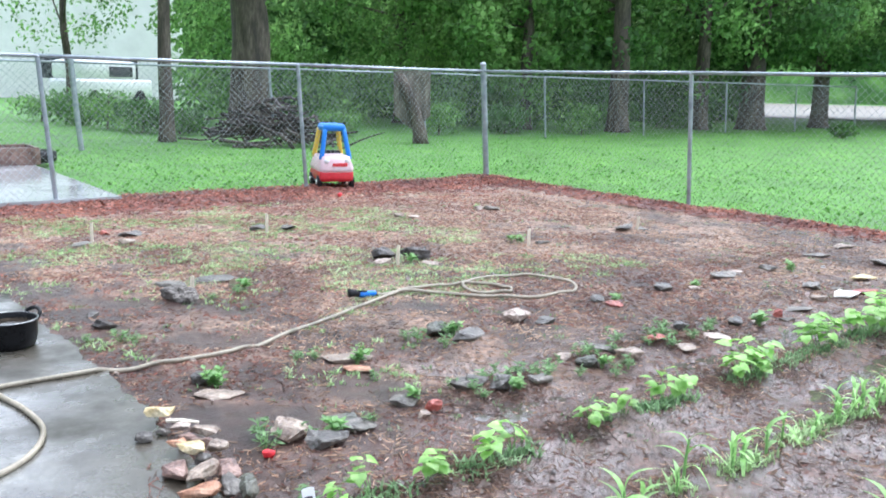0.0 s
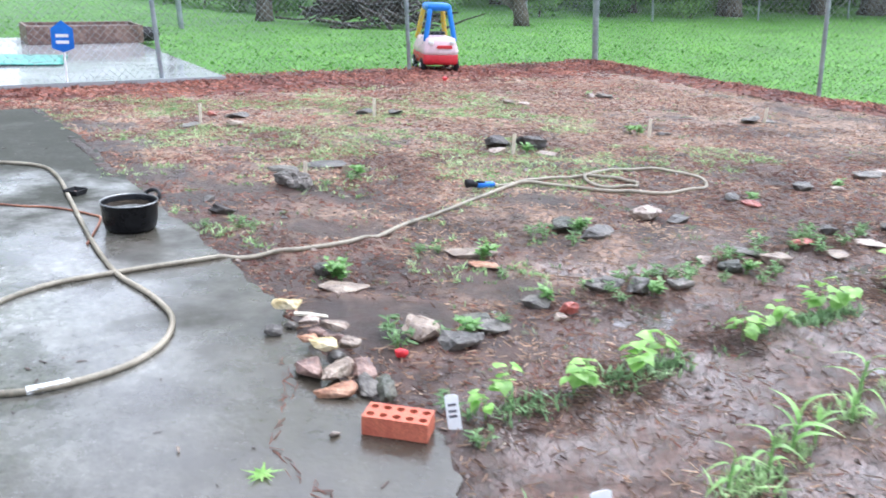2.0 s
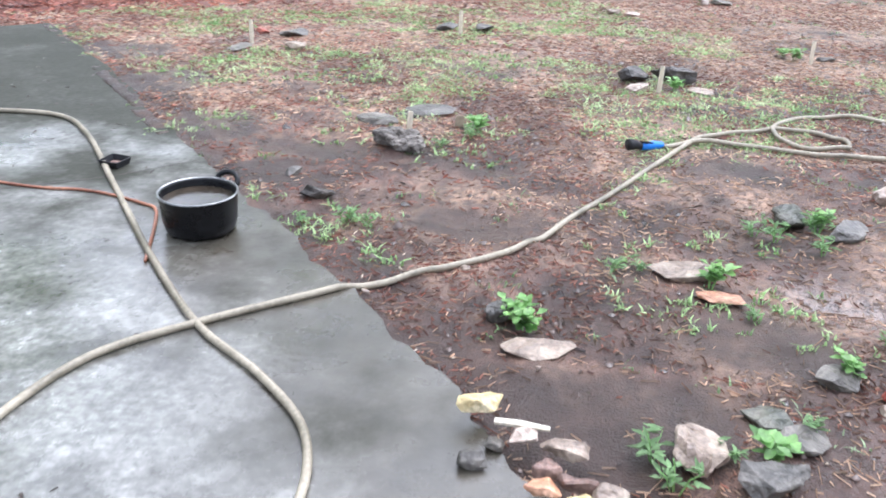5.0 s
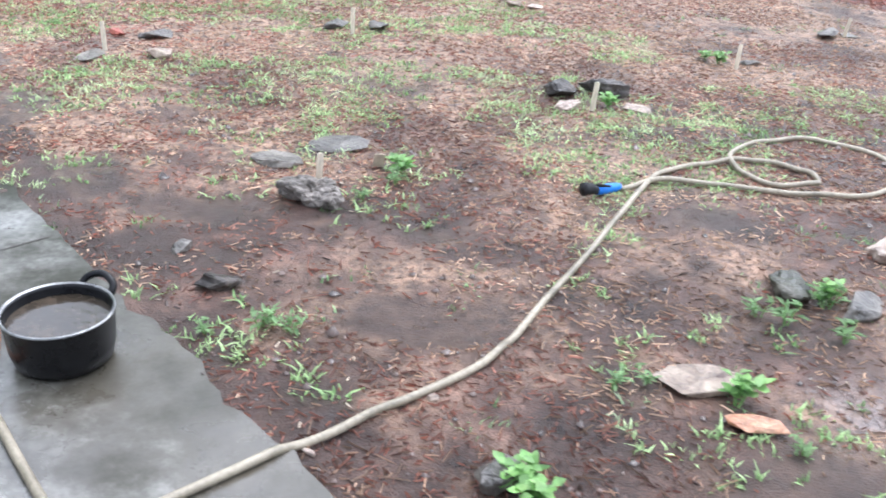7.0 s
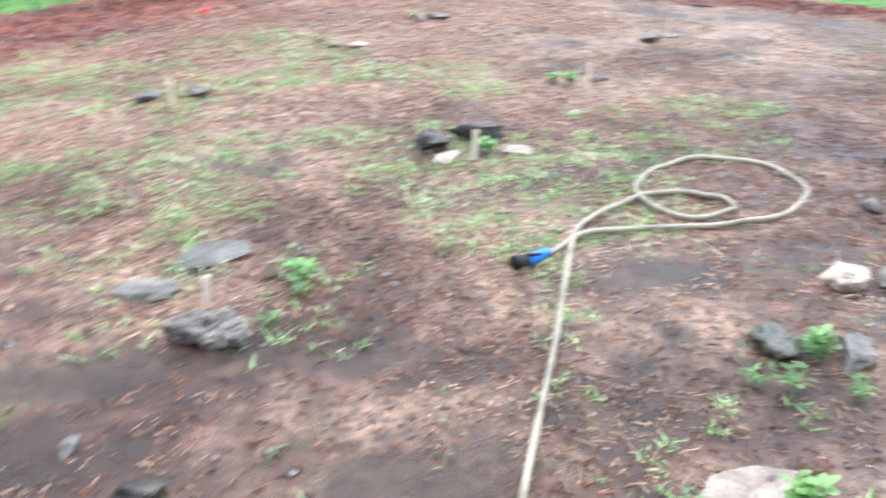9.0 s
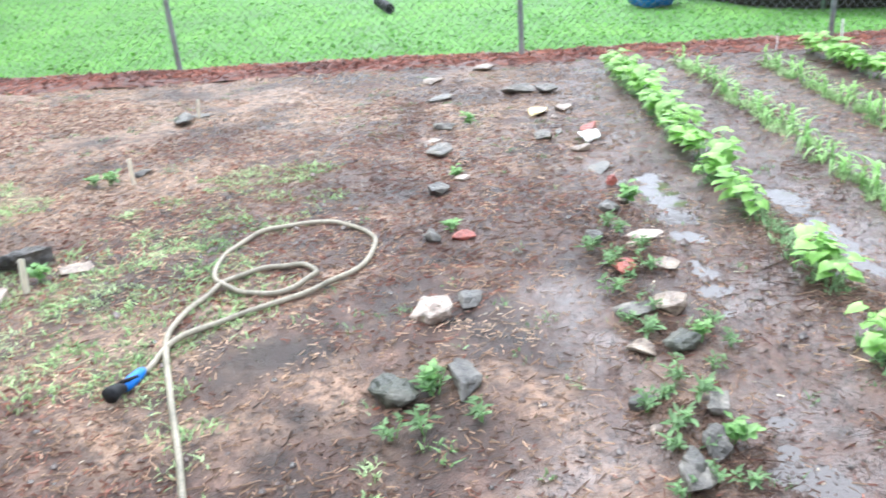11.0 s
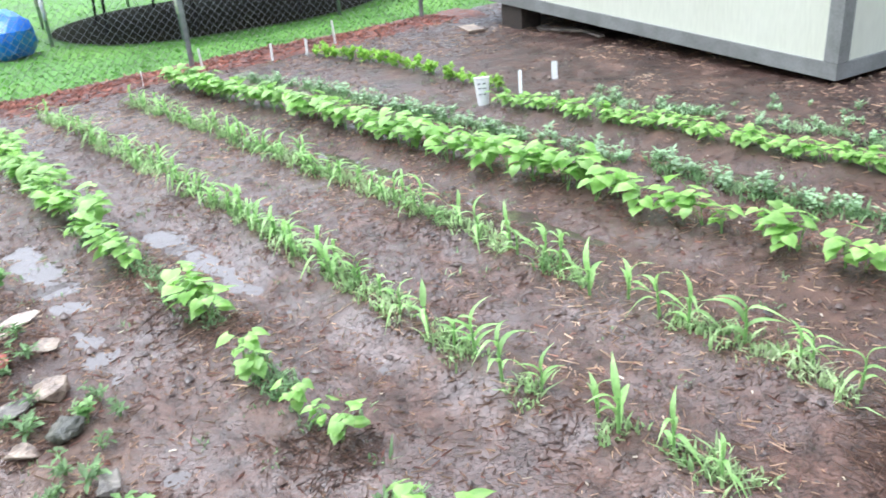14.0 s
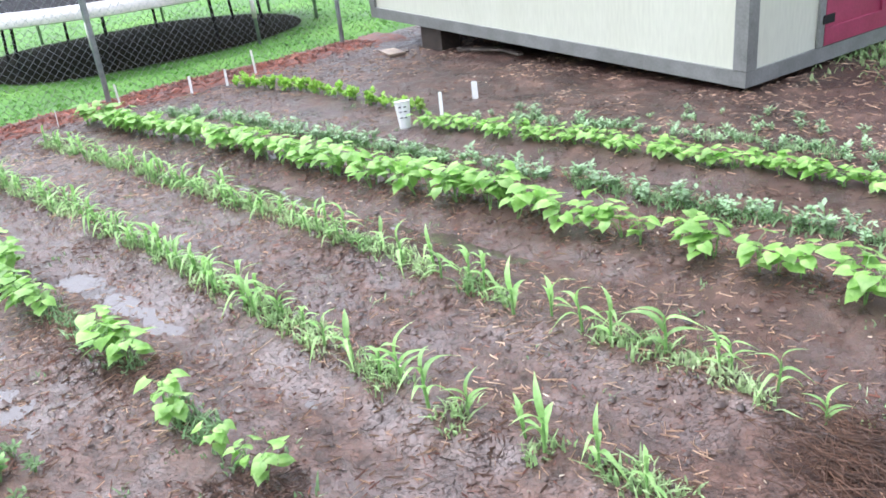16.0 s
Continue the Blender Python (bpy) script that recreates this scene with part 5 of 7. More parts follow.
def slate(x, y, w, seed, h=0.028, **k):
    return stone(x, y, w, w * 0.62, h, SLATE, "flat dark slate stone on the soil", seed, flat=0.9, **k)


def tan(x, y, w, seed, h=0.04, **k):
    return stone(x, y, w, w * 0.75, h, TANSTONE, "small tan stone on the soil", seed, **k)


def red(x, y, w, seed, h=0.04, **k):
    return stone(x, y, w, w * 0.6, h, REDSTONE, "broken piece of red brick on the soil", seed, **k)


def pale(x, y, w, seed, h=0.03, **k):
    return stone(x, y, w, w * 0.6, h, PALESTONE, "cream-white stone shard on the soil", seed, **k)


slate(-1.54, 5.84, 0.28, 101, yaw=10)
grey(-1.78, 5.62, 0.21, 102, h=0.045)
bm = bmesh.new()
bmesh.ops.create_icosphere(bm, subdivisions=5, radius=1.0, matrix=Matrix.Diagonal((0.145, 0.075, 0.062, 1)))
for vv in bm.verts:
    d = vv.co.normalized()
    vv.co += d * (0.040 * noise.noise(vv.co * 11) + 0.018 * noise.noise(vv.co * 30) - 0.020 * max(0, noise.noise(vv.co * 60 + Vector((7, 0, 0)))) - 0.01)
    vv.co.z = max(vv.co.z, -0.045)
lava = part("pitted_rock", bm, PITTED, None)
lava.matrix_basis = pose(-1.60, 5.27, ground(-1.60, 5.27) + 0.035, 0, 0, -12)
tagged(lava, "lumpy pitted grey rock on the soil", "rock")
grey(-2.95, 7.05, 0.20, 104, h=0.025)
red(-2.93, 7.48, 0.12, 105)
slate(-2.70, 7.50, 0.21, 106, h=0.05)
tan(-2.57, 7.06, 0.17, 107, h=0.06)
slate(-1.70, 7.98, 0.20, 108, h=0.05)
slate(-1.42, 7.95, 0.22, 109, h=0.05)
stone(-0.46, 6.66, 0.17, 0.12, 0.10, SHADEDSLATE, "wet dark stone by a marker, blackened for hollow shadow", 110)
stone(-0.21, 6.72, 0.25, 0.09, 0.10, SHADEDSLATE, "wet dark slab on edge behind a seedling, blackened for shadow", 111, yaw=-12)
pale(-0.44, 6.47, 0.14, 112, h=0.06)
tan(-0.10, 6.50, 0.14, 113, h=0.03)
slate(0.86, 7.52, 0.15, 114)
slate(1.72, 8.44, 0.26, 115, h=0.06)
grey(1.92, 8.46, 0.14, 116)
pale(-0.46, 8.80, 0.11, 117, h=0.05)
pale(-0.30, 8.78, 0.16, 118, h=0.03)
pale(0.38, 9.55, 0.12, 119, h=0.07)
grey(0.52, 9.55, 0.18, 120, h=0.05)
# added stone whose dark colour stands for the mouth of a hollow
stone(-0.02, 4.70, 0.16, 0.11, 0.09, MOSSSTONE, "dark stone in place of a shaded hollow among weeds", 121, flat=0.3)
stone(0.15, 4.57, 0.19, 0.11, 0.06, SLATE, "blue-grey slate slab tilted on the soil", 122, yaw=40, tip=24, flat=0.9)
stone(-0.47, 4.20, 0.27, 0.14, 0.03, TANSTONE, "pointed flat grey-brown slab on the soil", 123, yaw=-8, flat=0.95)
stone(-0.38, 4.01, 0.14, 0.09, 0.03, ORANGESTONE, "flat orange stone on the soil", 124, yaw=-20, flat=0.9)
stone(-1.07, 3.80, 0.12, 0.10, 0.075, SLATE, "dark rounded stone beside a bright green seedling", 125)
stone(-0.95, 3.62, 0.21, 0.11, 0.03, TANSTONE, "flat brown slab in front of a seedling", 126, yaw=12, flat=0.95)
stone(0.43, 4.95, 0.17, 0.13, 0.09, PALESTONE, "chunky pale pinkish-white rock", 127, flat=0.3, category="rock")
slate(0.60, 4.92, 0.13, 128, h=0.05)
slate(0.99, 5.42, 0.13, 129, h=0.05)
red(1.07, 5.33, 0.11, 130)
slate(1.50, 5.85, 0.15, 131, h=0.06)
pale(1.72, 5.86, 0.10, 132)
grey(2.05, 6.32, 0.22, 133, h=0.05)
pale(2.22, 6.52, 0.12, 134)
grey(2.52, 6.68, 0.17, 135, h=0.05)
grey(3.10, 7.20, 0.22, 136)
tan(3.55, 7.66, 0.18, 137)
tan(4.10, 7.60, 0.19, 138, h=0.06)
grey(3.52, 6.80, 0.24, 139, h=0.07)
grey(3.64, 6.66, 0.20, 140, h=0.06)
stone(3.10, 6.37, 0.24, 0.13, 0.04, YELLOWSTONE, "flat yellowish stone on the soil", 141)
tan(3.27, 6.26, 0.17, 142)
grey(2.56, 5.93, 0.16, 143, h=0.07)
red(2.88, 5.82, 0.18, 144, h=0.05)
stone(2.68, 5.70, 0.20, 0.12, 0.04, WHITEROCK, "cream-white flat stone on the soil", 145)
tan(2.47, 5.61, 0.11, 146)
grey(2.22, 5.36, 0.20, 147, h=0.02)
red(2.03, 5.17, 0.06, 148, h=0.06)
slate(1.72, 5.00, 0.13, 149, h=0.05)
pale(1.86, 5.00, 0.09, 150)
slate(1.36, 4.85, 0.13, 151, h=0.06)
pale(1.52, 4.71, 0.15, 152, h=0.03, yaw=-35)
red(1.16, 4.60, 0.13, 153, h=0.05)
tan(1.30, 4.50, 0.11, 154)
grey(0.84, 4.38, 0.15, 155, h=0.05)
stone(0.95, 4.30, 0.15, 0.12, 0.06, TANSTONE, "pinkish-brown stone with dark spots", 156)
tan(0.62, 4.22, 0.10, 157)
stone(0.72, 4.13, 0.13, 0.10, 0.06, MOSSSTONE, "mossy grey stone among green weeds", 158)
slate(0.40, 4.10, 0.10, 159, h=0.05)
grey(0.46, 3.90, 0.11, 160, h=0.05)
slate(0.28, 3.82, 0.12, 161, h=0.07)
stone(0.12, 3.80, 0.13, 0.09, 0.06, GREYSTONE, "angular grey-tan stone by a seedling", 162, yaw=20)
stone(-0.58, 3.20, 0.16, 0.12, 0.09, TANSTONE, "blocky pinkish-tan rock by weeds", 163, flat=0.4, category="rock")
stone(-0.38, 3.40, 0.15, 0.10, 0.05, MOSSSTONE, "flat green-grey stone on the soil", 164)
stone(-0.42, 3.12, 0.20, 0.11, 0.055, SLATE, "large tilted dark slate slab", 165, yaw=30, tip=20, flat=0.9)
grey(-0.32, 3.30, 0.14, 166, h=0.045)
grey(-0.14, 3.60, 0.15, 167, h=0.045)
red(-0.02, 3.53, 0.07, 168, h=0.06)
tan(-0.06, 3.45, 0.07, 169, h=0.03)
slate(0.16, 3.82, 0.14, 170, h=0.05)
red(-3.03, 3.98, 0.09, 171, h=0.05, z=0.014)
stone(-0.13, 1.98, 0.22, 0.15, 0.12, WHITEROCK, "large rough cream-white rock at the plot's edge", 172, flat=0.2, category="rock")
tan(-1.20, 4.09, 0.03, 173, h=0.02)
pale(-1.49, 3.88, 0.035, 174, h=0.02)
stone(-1.82, 4.63, 0.13, 0.09, 0.06, SHADEDSLATE, "dark wet stone half sunk in the soil", 175)
slate(-1.99, 4.85, 0.08, 176, h=0.05)

for i, (x, y) in enumerate(along_row([(0.3, 3.9), (1.0, 4.45), (2.1, 5.3), (3.3, 6.5)], 0.30, 0.12, 91)):
    stone(x, y, 0.05 + 0.03 * (i % 3), 0.04, 0.03, (TANSTONE, RUSTSTONE, GREYSTONE)[i % 3], "small stone half sunk in the wet soil", 600 + i, sink=0.3)

# the little stone pile on the drive's edge
PILE = "stones piled at the edge of the drive"
for x, y, w, d, h, material, lift, yaw in (
        (-1.09, 3.25, 0.095, 0.06, 0.04, YELLOWSTONE, 0.035, 20), (-1.09, 3.08, 0.07, 0.05, 0.045, SLATE, 0, 0), (-1.04, 3.15, 0.05, 0.04, 0.03, GREYSTONE, 0, 10),
        (-0.98, 3.16, 0.075, 0.05, 0.035, PALESTONE, 0.015, 35), (-0.88, 3.13, 0.10, 0.055, 0.035, TANSTONE, 0.015, -10), (-0.93, 3.06, 0.07, 0.05, 0.04, RUSTSTONE, 0.01, 10),
        (-0.86, 3.02, 0.075, 0.05, 0.045, RUSTSTONE, 0.012, -15), (-0.93, 2.98, 0.07, 0.045, 0.03, ORANGESTONE, 0.03, -5), (-0.79, 2.99, 0.07, 0.06, 0.05, TANSTONE, 0.01, 40),
        (-0.87, 2.90, 0.085, 0.07, 0.035, YELLOWSTONE, 0.045, 30), (-0.89, 2.79, 0.075, 0.12, 0.06, RUSTSTONE, 0, 25), (-0.79, 2.76, 0.085, 0.13, 0.06, TANSTONE, 0.015, 5),
        (-0.77, 2.66, 0.11, 0.07, 0.055, ORANGESTONE, 0.0, 15), (-0.71, 2.80, 0.075, 0.11, 0.055, RUSTSTONE, 0.005, 20), (-0.68, 2.70, 0.065, 0.11, 0.05, GREYSTONE, 0.0, 25),
        (-0.62, 2.69, 0.065, 0.11, 0.055, MOSSSTONE, 0.0, 25), (-0.81, 2.88, 0.06, 0.06, 0.05, SLATE, 0.0, 0)):
    stone(x, y, w * 1.08, d * 1.08, h * 1.15, material, "angular weathered stone in a small wet pile", int(1000 + 97 * x + 131 * y), yaw, 0.5, 0.012 + lift, PILE, sink=0)
bm = tube(bmesh.new(), [(-1.05, 3.21, 0.045), (-0.99, 3.20, 0.05), (-0.92, 3.19, 0.05)], [0.008, 0.009, 0.006], 6)
tagged(part("stick", bm, STAKEWOOD, None), "short pale stick lying on the stone pile", "stick")


# the cored brick
def brick(x, y, yaw):
    ob = thing("cored_brick", "orange-red clay brick with ten round holes", "brick", x=x, y=y, z=0.016, yaw=yaw)
    l, w, h = 0.194, 0.09, 0.058
    bm = bmesh.new()
    for i in range(5):
        for j in range(2):
            cx, cy = -l / 2 + l * (i + 0.5) / 5, -w / 2 + w * (j + 0.5) / 2
            hx, hy = l / 10, w / 4
            rim = [(cx + hx * a, cy + hy * b) for a, b in ((1, 0), (1, 1), (0, 1), (-1, 1), (-1, 0), (-1, -1), (0, -1), (1, -1))]
            hole = [(cx + 0.0125 * math.cos(k * math.pi / 4), cy + 0.0125 * math.sin(k * math.pi / 4)) for k in range(8)]
            ro, ri, rb = [bm.verts.new((*p, h)) for p in rim], [bm.verts.new((*p, h)) for p in hole], [bm.verts.new((*p, 0.002)) for p in hole]
            for k in range(8):
                m2 = (k + 1) % 8
                bm.faces.new((ro[k], ro[m2], ri[m2], ri[k]))
                bm.faces.new((ri[k], ri[m2], rb[m2], rb[k]))
    corners = [(-l / 2, -w / 2), (l / 2, -w / 2), (l / 2, w / 2), (-l / 2, w / 2)]
    up, dn = [bm.verts.new((*p, h)) for p in corners], [bm.verts.new((*p, 0)) for p in corners]
    for k in range(4):
        bm.faces.new((dn[k], dn[(k + 1) % 4], up[(k + 1) % 4], up[k]))
    bm.faces.new(dn[::-1])
    bmesh.ops.remove_doubles(bm, verts=bm.verts, dist=0.0004)
    bmesh.ops.recalc_face_normals(bm, faces=bm.faces)
    part("brick_body", bm, BRICK, ob)


brick(-0.545, 2.47, -7)


# ---- pot, dish, hose, cord ----
def pot(x, y, yaw):
    ob = thing("cooking_pot", "black enamel cooking pot full of rain water", "pot", x=x, y=y, z=0.014, yaw=yaw)
    part("body", lathe(bmesh.new(), [(0.0, 0.0), (0.098, 0.0), (0.112, 0.010), (0.121, 0.045), (0.126, 0.124), (0.129, 0.130), (0.122, 0.130), (0.119, 0.122), (0.114, 0.045), (0.105, 0.014), (0.0, 0.012)], 40), ENAMEL, ob, smooth=True)
    bm = lathe(bmesh.new(), [(0.122, 0.1295), (0.1255, 0.1335), (0.1295, 0.132), (0.1295, 0.1285)], 40)
    part("rim", bm, RIM, ob, "worn metal rim", smooth=True)
    bm = bmesh.new()
    bmesh.ops.create_circle(bm, cap_ends=True, radius=0.117, segments=40, matrix=Matrix.Translation((0, 0, 0.104)))
    part("water", bm, POTWATER, ob, "murky rain water")
    for s in (1,):
        pts = glide([(s * 0.121, -0.042, 0.102), (s * 0.148, -0.040, 0.132), (s * 0.162, 0, 0.146), (s * 0.148, 0.040, 0.132), (s * 0.121, 0.042, 0.102)], 5)
        part("handle", tube(bmesh.new(), pts, 0.0095, 8), ENAMEL, ob, smooth=True)
    return ob


pot(-2.14, 4.205, 68).scale = (1.06, 1.06, 1.08)

dish = thing("square_dish", "small black square dish with a rusty bottom", "dish", x=-2.71, y=4.75, z=0.014, yaw=32)
dish.scale = (0.72, 0.72, 0.9)
bm = bmesh.new()
prof = [(0.060, 0.0), (0.072, 0.03), (0.076, 0.032), (0.070, 0.034), (0.056, 0.006), (0.0, 0.006)]
lathe(bm, [(r * 1.25, z) for r, z in prof], 4)
part("dish_body", bm, RUBBER, dish)
bm = bmesh.new()
bmesh.ops.create_circle(bm, cap_ends=True, radius=0.060, segments=4, matrix=Matrix.Translation((0, 0, 0.010)))
part("rusty_bottom", bm, RUSTSTONE, dish, "rust-brown sediment")


def laid(pts, r, lift=()):
    """A line lying on the ground; lift raises it where it crosses itself."""
    out = []
    for i, p in enumerate(glide([(x, y, 0) for x, y in pts], 7)):
        z = floor_at(p.x, p.y) + r * 0.9
        for lx, ly, hh, rad in lift:
            z += hh * math.exp(-((p.x - lx) ** 2 + (p.y - ly) ** 2) / rad ** 2) if i > len(pts) * 3.5 else 0
        out.append(Vector((p.x, p.y, z)))
    for _ in range(2):
        out = [out[0]] + [Vector((b.x, b.y, (a.z + 2 * b.z + c.z) / 4)) for a, b, c in zip(out, out[1:], out[2:])] + [out[-1]]
    return out


hose = thing("garden_hose", "long beige garden hose lying in loops", "hose")
HOSE_LINE = [(-5.4, 6.0), (-4.57, 5.64), (-4.10, 5.40), (-3.77, 5.32), (-3.30, 5.33), (-3.02, 5.11), (-2.62, 4.54), (-2.22, 3.96), (-1.91, 3.56), (-1.66, 3.34), (-1.49, 3.13), (-1.44, 2.88), (-1.52, 2.67), (-1.73, 2.50), (-1.94, 2.51), (-2.12, 2.63), (-2.21, 2.84), (-2.21, 3.08), (-2.12, 3.36), (-1.91, 3.57), (-1.62, 3.80), (-1.47, 3.93), (-1.28, 4.07), (-1.06, 4.25), (-0.92, 4.47), (-0.63, 4.94), (-0.44, 5.27), (-0.23, 5.60),
             (-0.02, 5.74), (0.18, 5.80), (0.36, 5.78), (0.45, 5.68), (0.42, 5.55), (0.24, 5.56), (0.14, 5.72), (0.20, 5.92), (0.44, 6.10), (0.72, 6.12), (0.90, 5.94), (0.86, 5.67), (0.64, 5.49), (0.36, 5.46), (0.08, 5.53), (-0.24, 5.54), (-0.42, 5.45)]
part("hose_tube", tube(bmesh.new(), laid(HOSE_LINE, 0.0115, [(-1.91, 3.57, 0.022, 0.09), (-0.22, 5.57, 0.02, 0.08), (0.40, 5.52, 0.018, 0.1), (0.16, 5.78, 0.018, 0.07)]), 0.0115, 9), HOSE, hose, smooth=True)
part("tape_wrap", tube(bmesh.new(), [(x, y, 0.014 + 0.0105) for x, y in ((-1.70, 2.517), (-1.665, 2.54), (-1.63, 2.566), (-1.60, 2.592))], 0.0145, 9), WHITE, hose, "white tape wrap")
nd = Vector((-0.09, -0.045, 0)).normalized()
nb = Vector((-0.42, 5.45, 0.025))
part("nozzle_grip", tube(bmesh.new(), [nb, nb + nd * 0.02, nb + nd * 0.06, nb + nd * 0.10, nb + nd * 0.115], [0.013, 0.018, 0.021, 0.019, 0.015], 10), BLUE, hose, "bright blue nozzle grip", smooth=True)
bm = tube(bmesh.new(), [nb + nd * 0.11, nb + nd * 0.14 + Vector((0, 0, 0.012)), nb + nd * 0.175 + Vector((0, 0, 0.016)), nb + nd * 0.185 + Vector((0, 0, 0.016))], [0.015, 0.021, 0.027, 0.026], 12)
tube(bm, [nb + nd * 0.12 + Vector((0.0, 0.01, 0.02)), nb + nd * 0.07 + Vector((0.012, -0.03, 0.025))], [0.007, 0.005], 6)
part("nozzle_head", bm, RUBBER, hose, "black spray head and trigger", smooth=True)

cord = thing("extension_cord", "thin rust-red cord lying on wet concrete", "cord")
part("cord", tube(bmesh.new(), laid([(-3.7, 4.60), (-2.95, 4.46), (-2.72, 4.46), (-2.57, 4.43), (-2.42, 4.37), (-2.36, 4.33), (-2.30, 4.18), (-2.22, 3.92)], 0.006), 0.006, 7), CORD, cord, smooth=True)


# ---- garden markers ----
def stake(x, y, h, w=0.014, material=None, lean=4, yaw=0, label="thin pale wooden plant marker stake", bars=False):
    ob = thing("plant_marker", label, "plant marker", "plant markers", x, y, floor_at(x, y), yaw)
    ob.matrix_basis = pose(x, y, floor_at(x, y), lean, lean * 0.6, yaw)
    bm = bmesh.new()
    t = 0.0016
    prof = [(-w / 2, 0.0), (0, -0.05), (w / 2, 0.0), (w / 2, h * 0.96), (w * 0.25, h), (-w * 0.25, h), (-w / 2, h * 0.96)]
    f, bk = [bm.verts.new((px, -t, pz)) for px, pz in prof], [bm.verts.new((px, t, pz)) for px, pz in prof]
    bm.faces.new(f)
    bm.faces.new(bk[::-1])
    for k in range(len(prof)):
        bm.faces.new((f[k], bk[k], bk[(k + 1) % len(prof)], f[(k + 1) % len(prof)]))
    bmesh.ops.recalc_face_normals(bm, faces=bm.faces)
    part("blade", bm, material or STAKEWOOD, ob)
    if bars:
        for zz in (0.35, 0.5, 0.68):
            part("writing", boxed(-w * 0.32, -t - 0.0012, h * zz, w * 0.28, -t - 0.0002, h * zz + h * 0.07), INK, ob)
    return ob


for x, y, h in ((-1.60, 5.48, 0.12), (-2.90, 7.15, 0.16), (-1.58, 7.77, 0.17), (-0.335, 6.44, 0.15), (0.73, 7.40, 0.15), (1.87, 8.42, 0.14)):
    stake(x, y, h, 0.026, None, random.uniform(-7, 7), random.uniform(-25, 25))
for x, y, h in ((6.30, 5.45, 0.20), (5.77, 5.80, 0.14), (6.56, 4.88, 0.16), (6.69, 4.58, 0.15), (7.08, 4.38, 0.24), (4.44, 2.67, 0.19)):
    stake(x, y, h, 0.03, WHITE, random.uniform(-8, 8), random.uniform(20, 60), "white plastic plant marker stuck in the soil")
stake(4.95, 2.41, 0.13, 0.05, WHITE, 4, 55, "white plastic plant label with grey writing", True)
stake(-0.385, 2.53, 0.105, 0.04, WHITE, -14, 10, "white plastic plant label with grey marks", True)
stake(0.02, 2.11, 0.105, 0.055, WHITE, -10, 20, "white plastic plant label beside the corn", True)
stake(-1.375, 5.62, 0.062, 0.045, PALEBITS, 10, 15, "pale oval shell standing by a seedling")
cup = thing("plastic_cup", "white plastic cup with grey printing in the soil", "cup", x=4.34, y=2.92, z=0.0, yaw=50)
cup.matrix_basis = pose(4.34, 2.92, ground(4.34, 2.92), 6, 6, 50)
cup_bm = lathe(bmesh.new(), [(0.0, -0.01), (0.036, -0.01), (0.052, 0.17), (0.055, 0.175), (0.053, 0.18), (0.049, 0.172), (0.033, 0.0), (0.0, 0.0)], 24)
bmesh.ops.recalc_face_normals(cup_bm, faces=cup_bm.faces)
part("cup_body", cup_bm, WHITE, cup)
for zz in (0.07, 0.11, 0.14):
    for ang in (200, 240):
        bm = boxed(-0.009, -0.0008, -0.004, 0.009, 0.0008, 0.004)
        bmesh.ops.transform(bm, matrix=pose(0, 0, 0, 0, 0, ang) @ pose(0, -(0.0375 + zz * 0.088), zz, -5), verts=bm.verts)
        part("print", bm, INK, cup)

# seedlings set among the stones
seed_masters = [foliage_tuft("seedling", "small green seedling set between stones", "seedling", "seedlings among the stones", 36, 0.065, 0.045, 0.038, SEEDGREEN, s, "oval", 0.3) for s in (81, 82)]
tuft_masters = [foliage_tuft("weed_sprig", "small green weed sprig on the soil", "weed", "weed sprigs", 24, 0.06, 0.05, 0.035, WEED, s, "thin", 0.4) for s in (83, 84)]
plant_row(seed_masters, [(-1.27, 5.55), (-1.02, 3.77), (-0.99, 3.73), (-0.41, 4.10), (0.66, 7.52), (0.60, 7.58), (-0.24, 6.52), (1.10, 5.42), (1.75, 5.94), (2.66, 6.56), (1.86, 4.98), (0.33, 3.80), (0.06, 4.62), (0.35, 9.62), (0.78, 4.10), (-0.40, 3.22), (-0.10, 3.62)], 85, 0.9, 1.5)
plant_row(tuft_masters, [(-0.18, 4.56), (-0.12, 4.50), (0.05, 4.60), (-0.62, 4.20), (-0.68, 3.18), (-0.64, 3.08), (-0.50, 3.22), (-0.28, 3.36), (0.66, 4.00), (0.84, 4.02), (0.55, 4.06), (0.30, 3.95), (0.20, 3.70), (1.20, 4.68), (0.92, 4.12), (-1.30, 5.44), (-1.42, 5.30), (-0.42, 2.66), (-0.36, 2.60), (-0.30, 2.44), (-1.68, 4.42), (-1.60, 4.40), (-1.82, 4.36), (-0.72, 4.18), (-0.30, 3.92), (0.02, 4.40)] + along_row([(0.1, 3.7), (0.55, 4.1), (1.0, 4.45), (1.6, 4.9)], 0.085, 0.11, 87), 86, 0.7, 1.3)
red_tip = thing("red_plastic_scrap", "small bright red plastic scrap on the soil", "scrap", x=-0.62, y=3.03, z=ground(-0.62, 3.03))
bm = bmesh.new()
bmesh.ops.create_icosphere(bm, subdivisions=2, radius=0.024, matrix=Matrix.Translation((0, 0, 0.016)) @ Matrix.Diagonal((1.1, 0.6, 0.8, 1)))
for vv in bm.verts:
    vv.co += Vector((noise.noise(vv.co * 60), noise.noise(vv.co * 60 + Vector((9, 0, 0))), 0)) * 0.008
part("scrap", bm, REDPLASTIC, red_tip)

copy_thing(red_tip, pose(-1.20, 10.06, 0.035, 0, 0, 40) @ Matrix.Scale(1.3, 4))
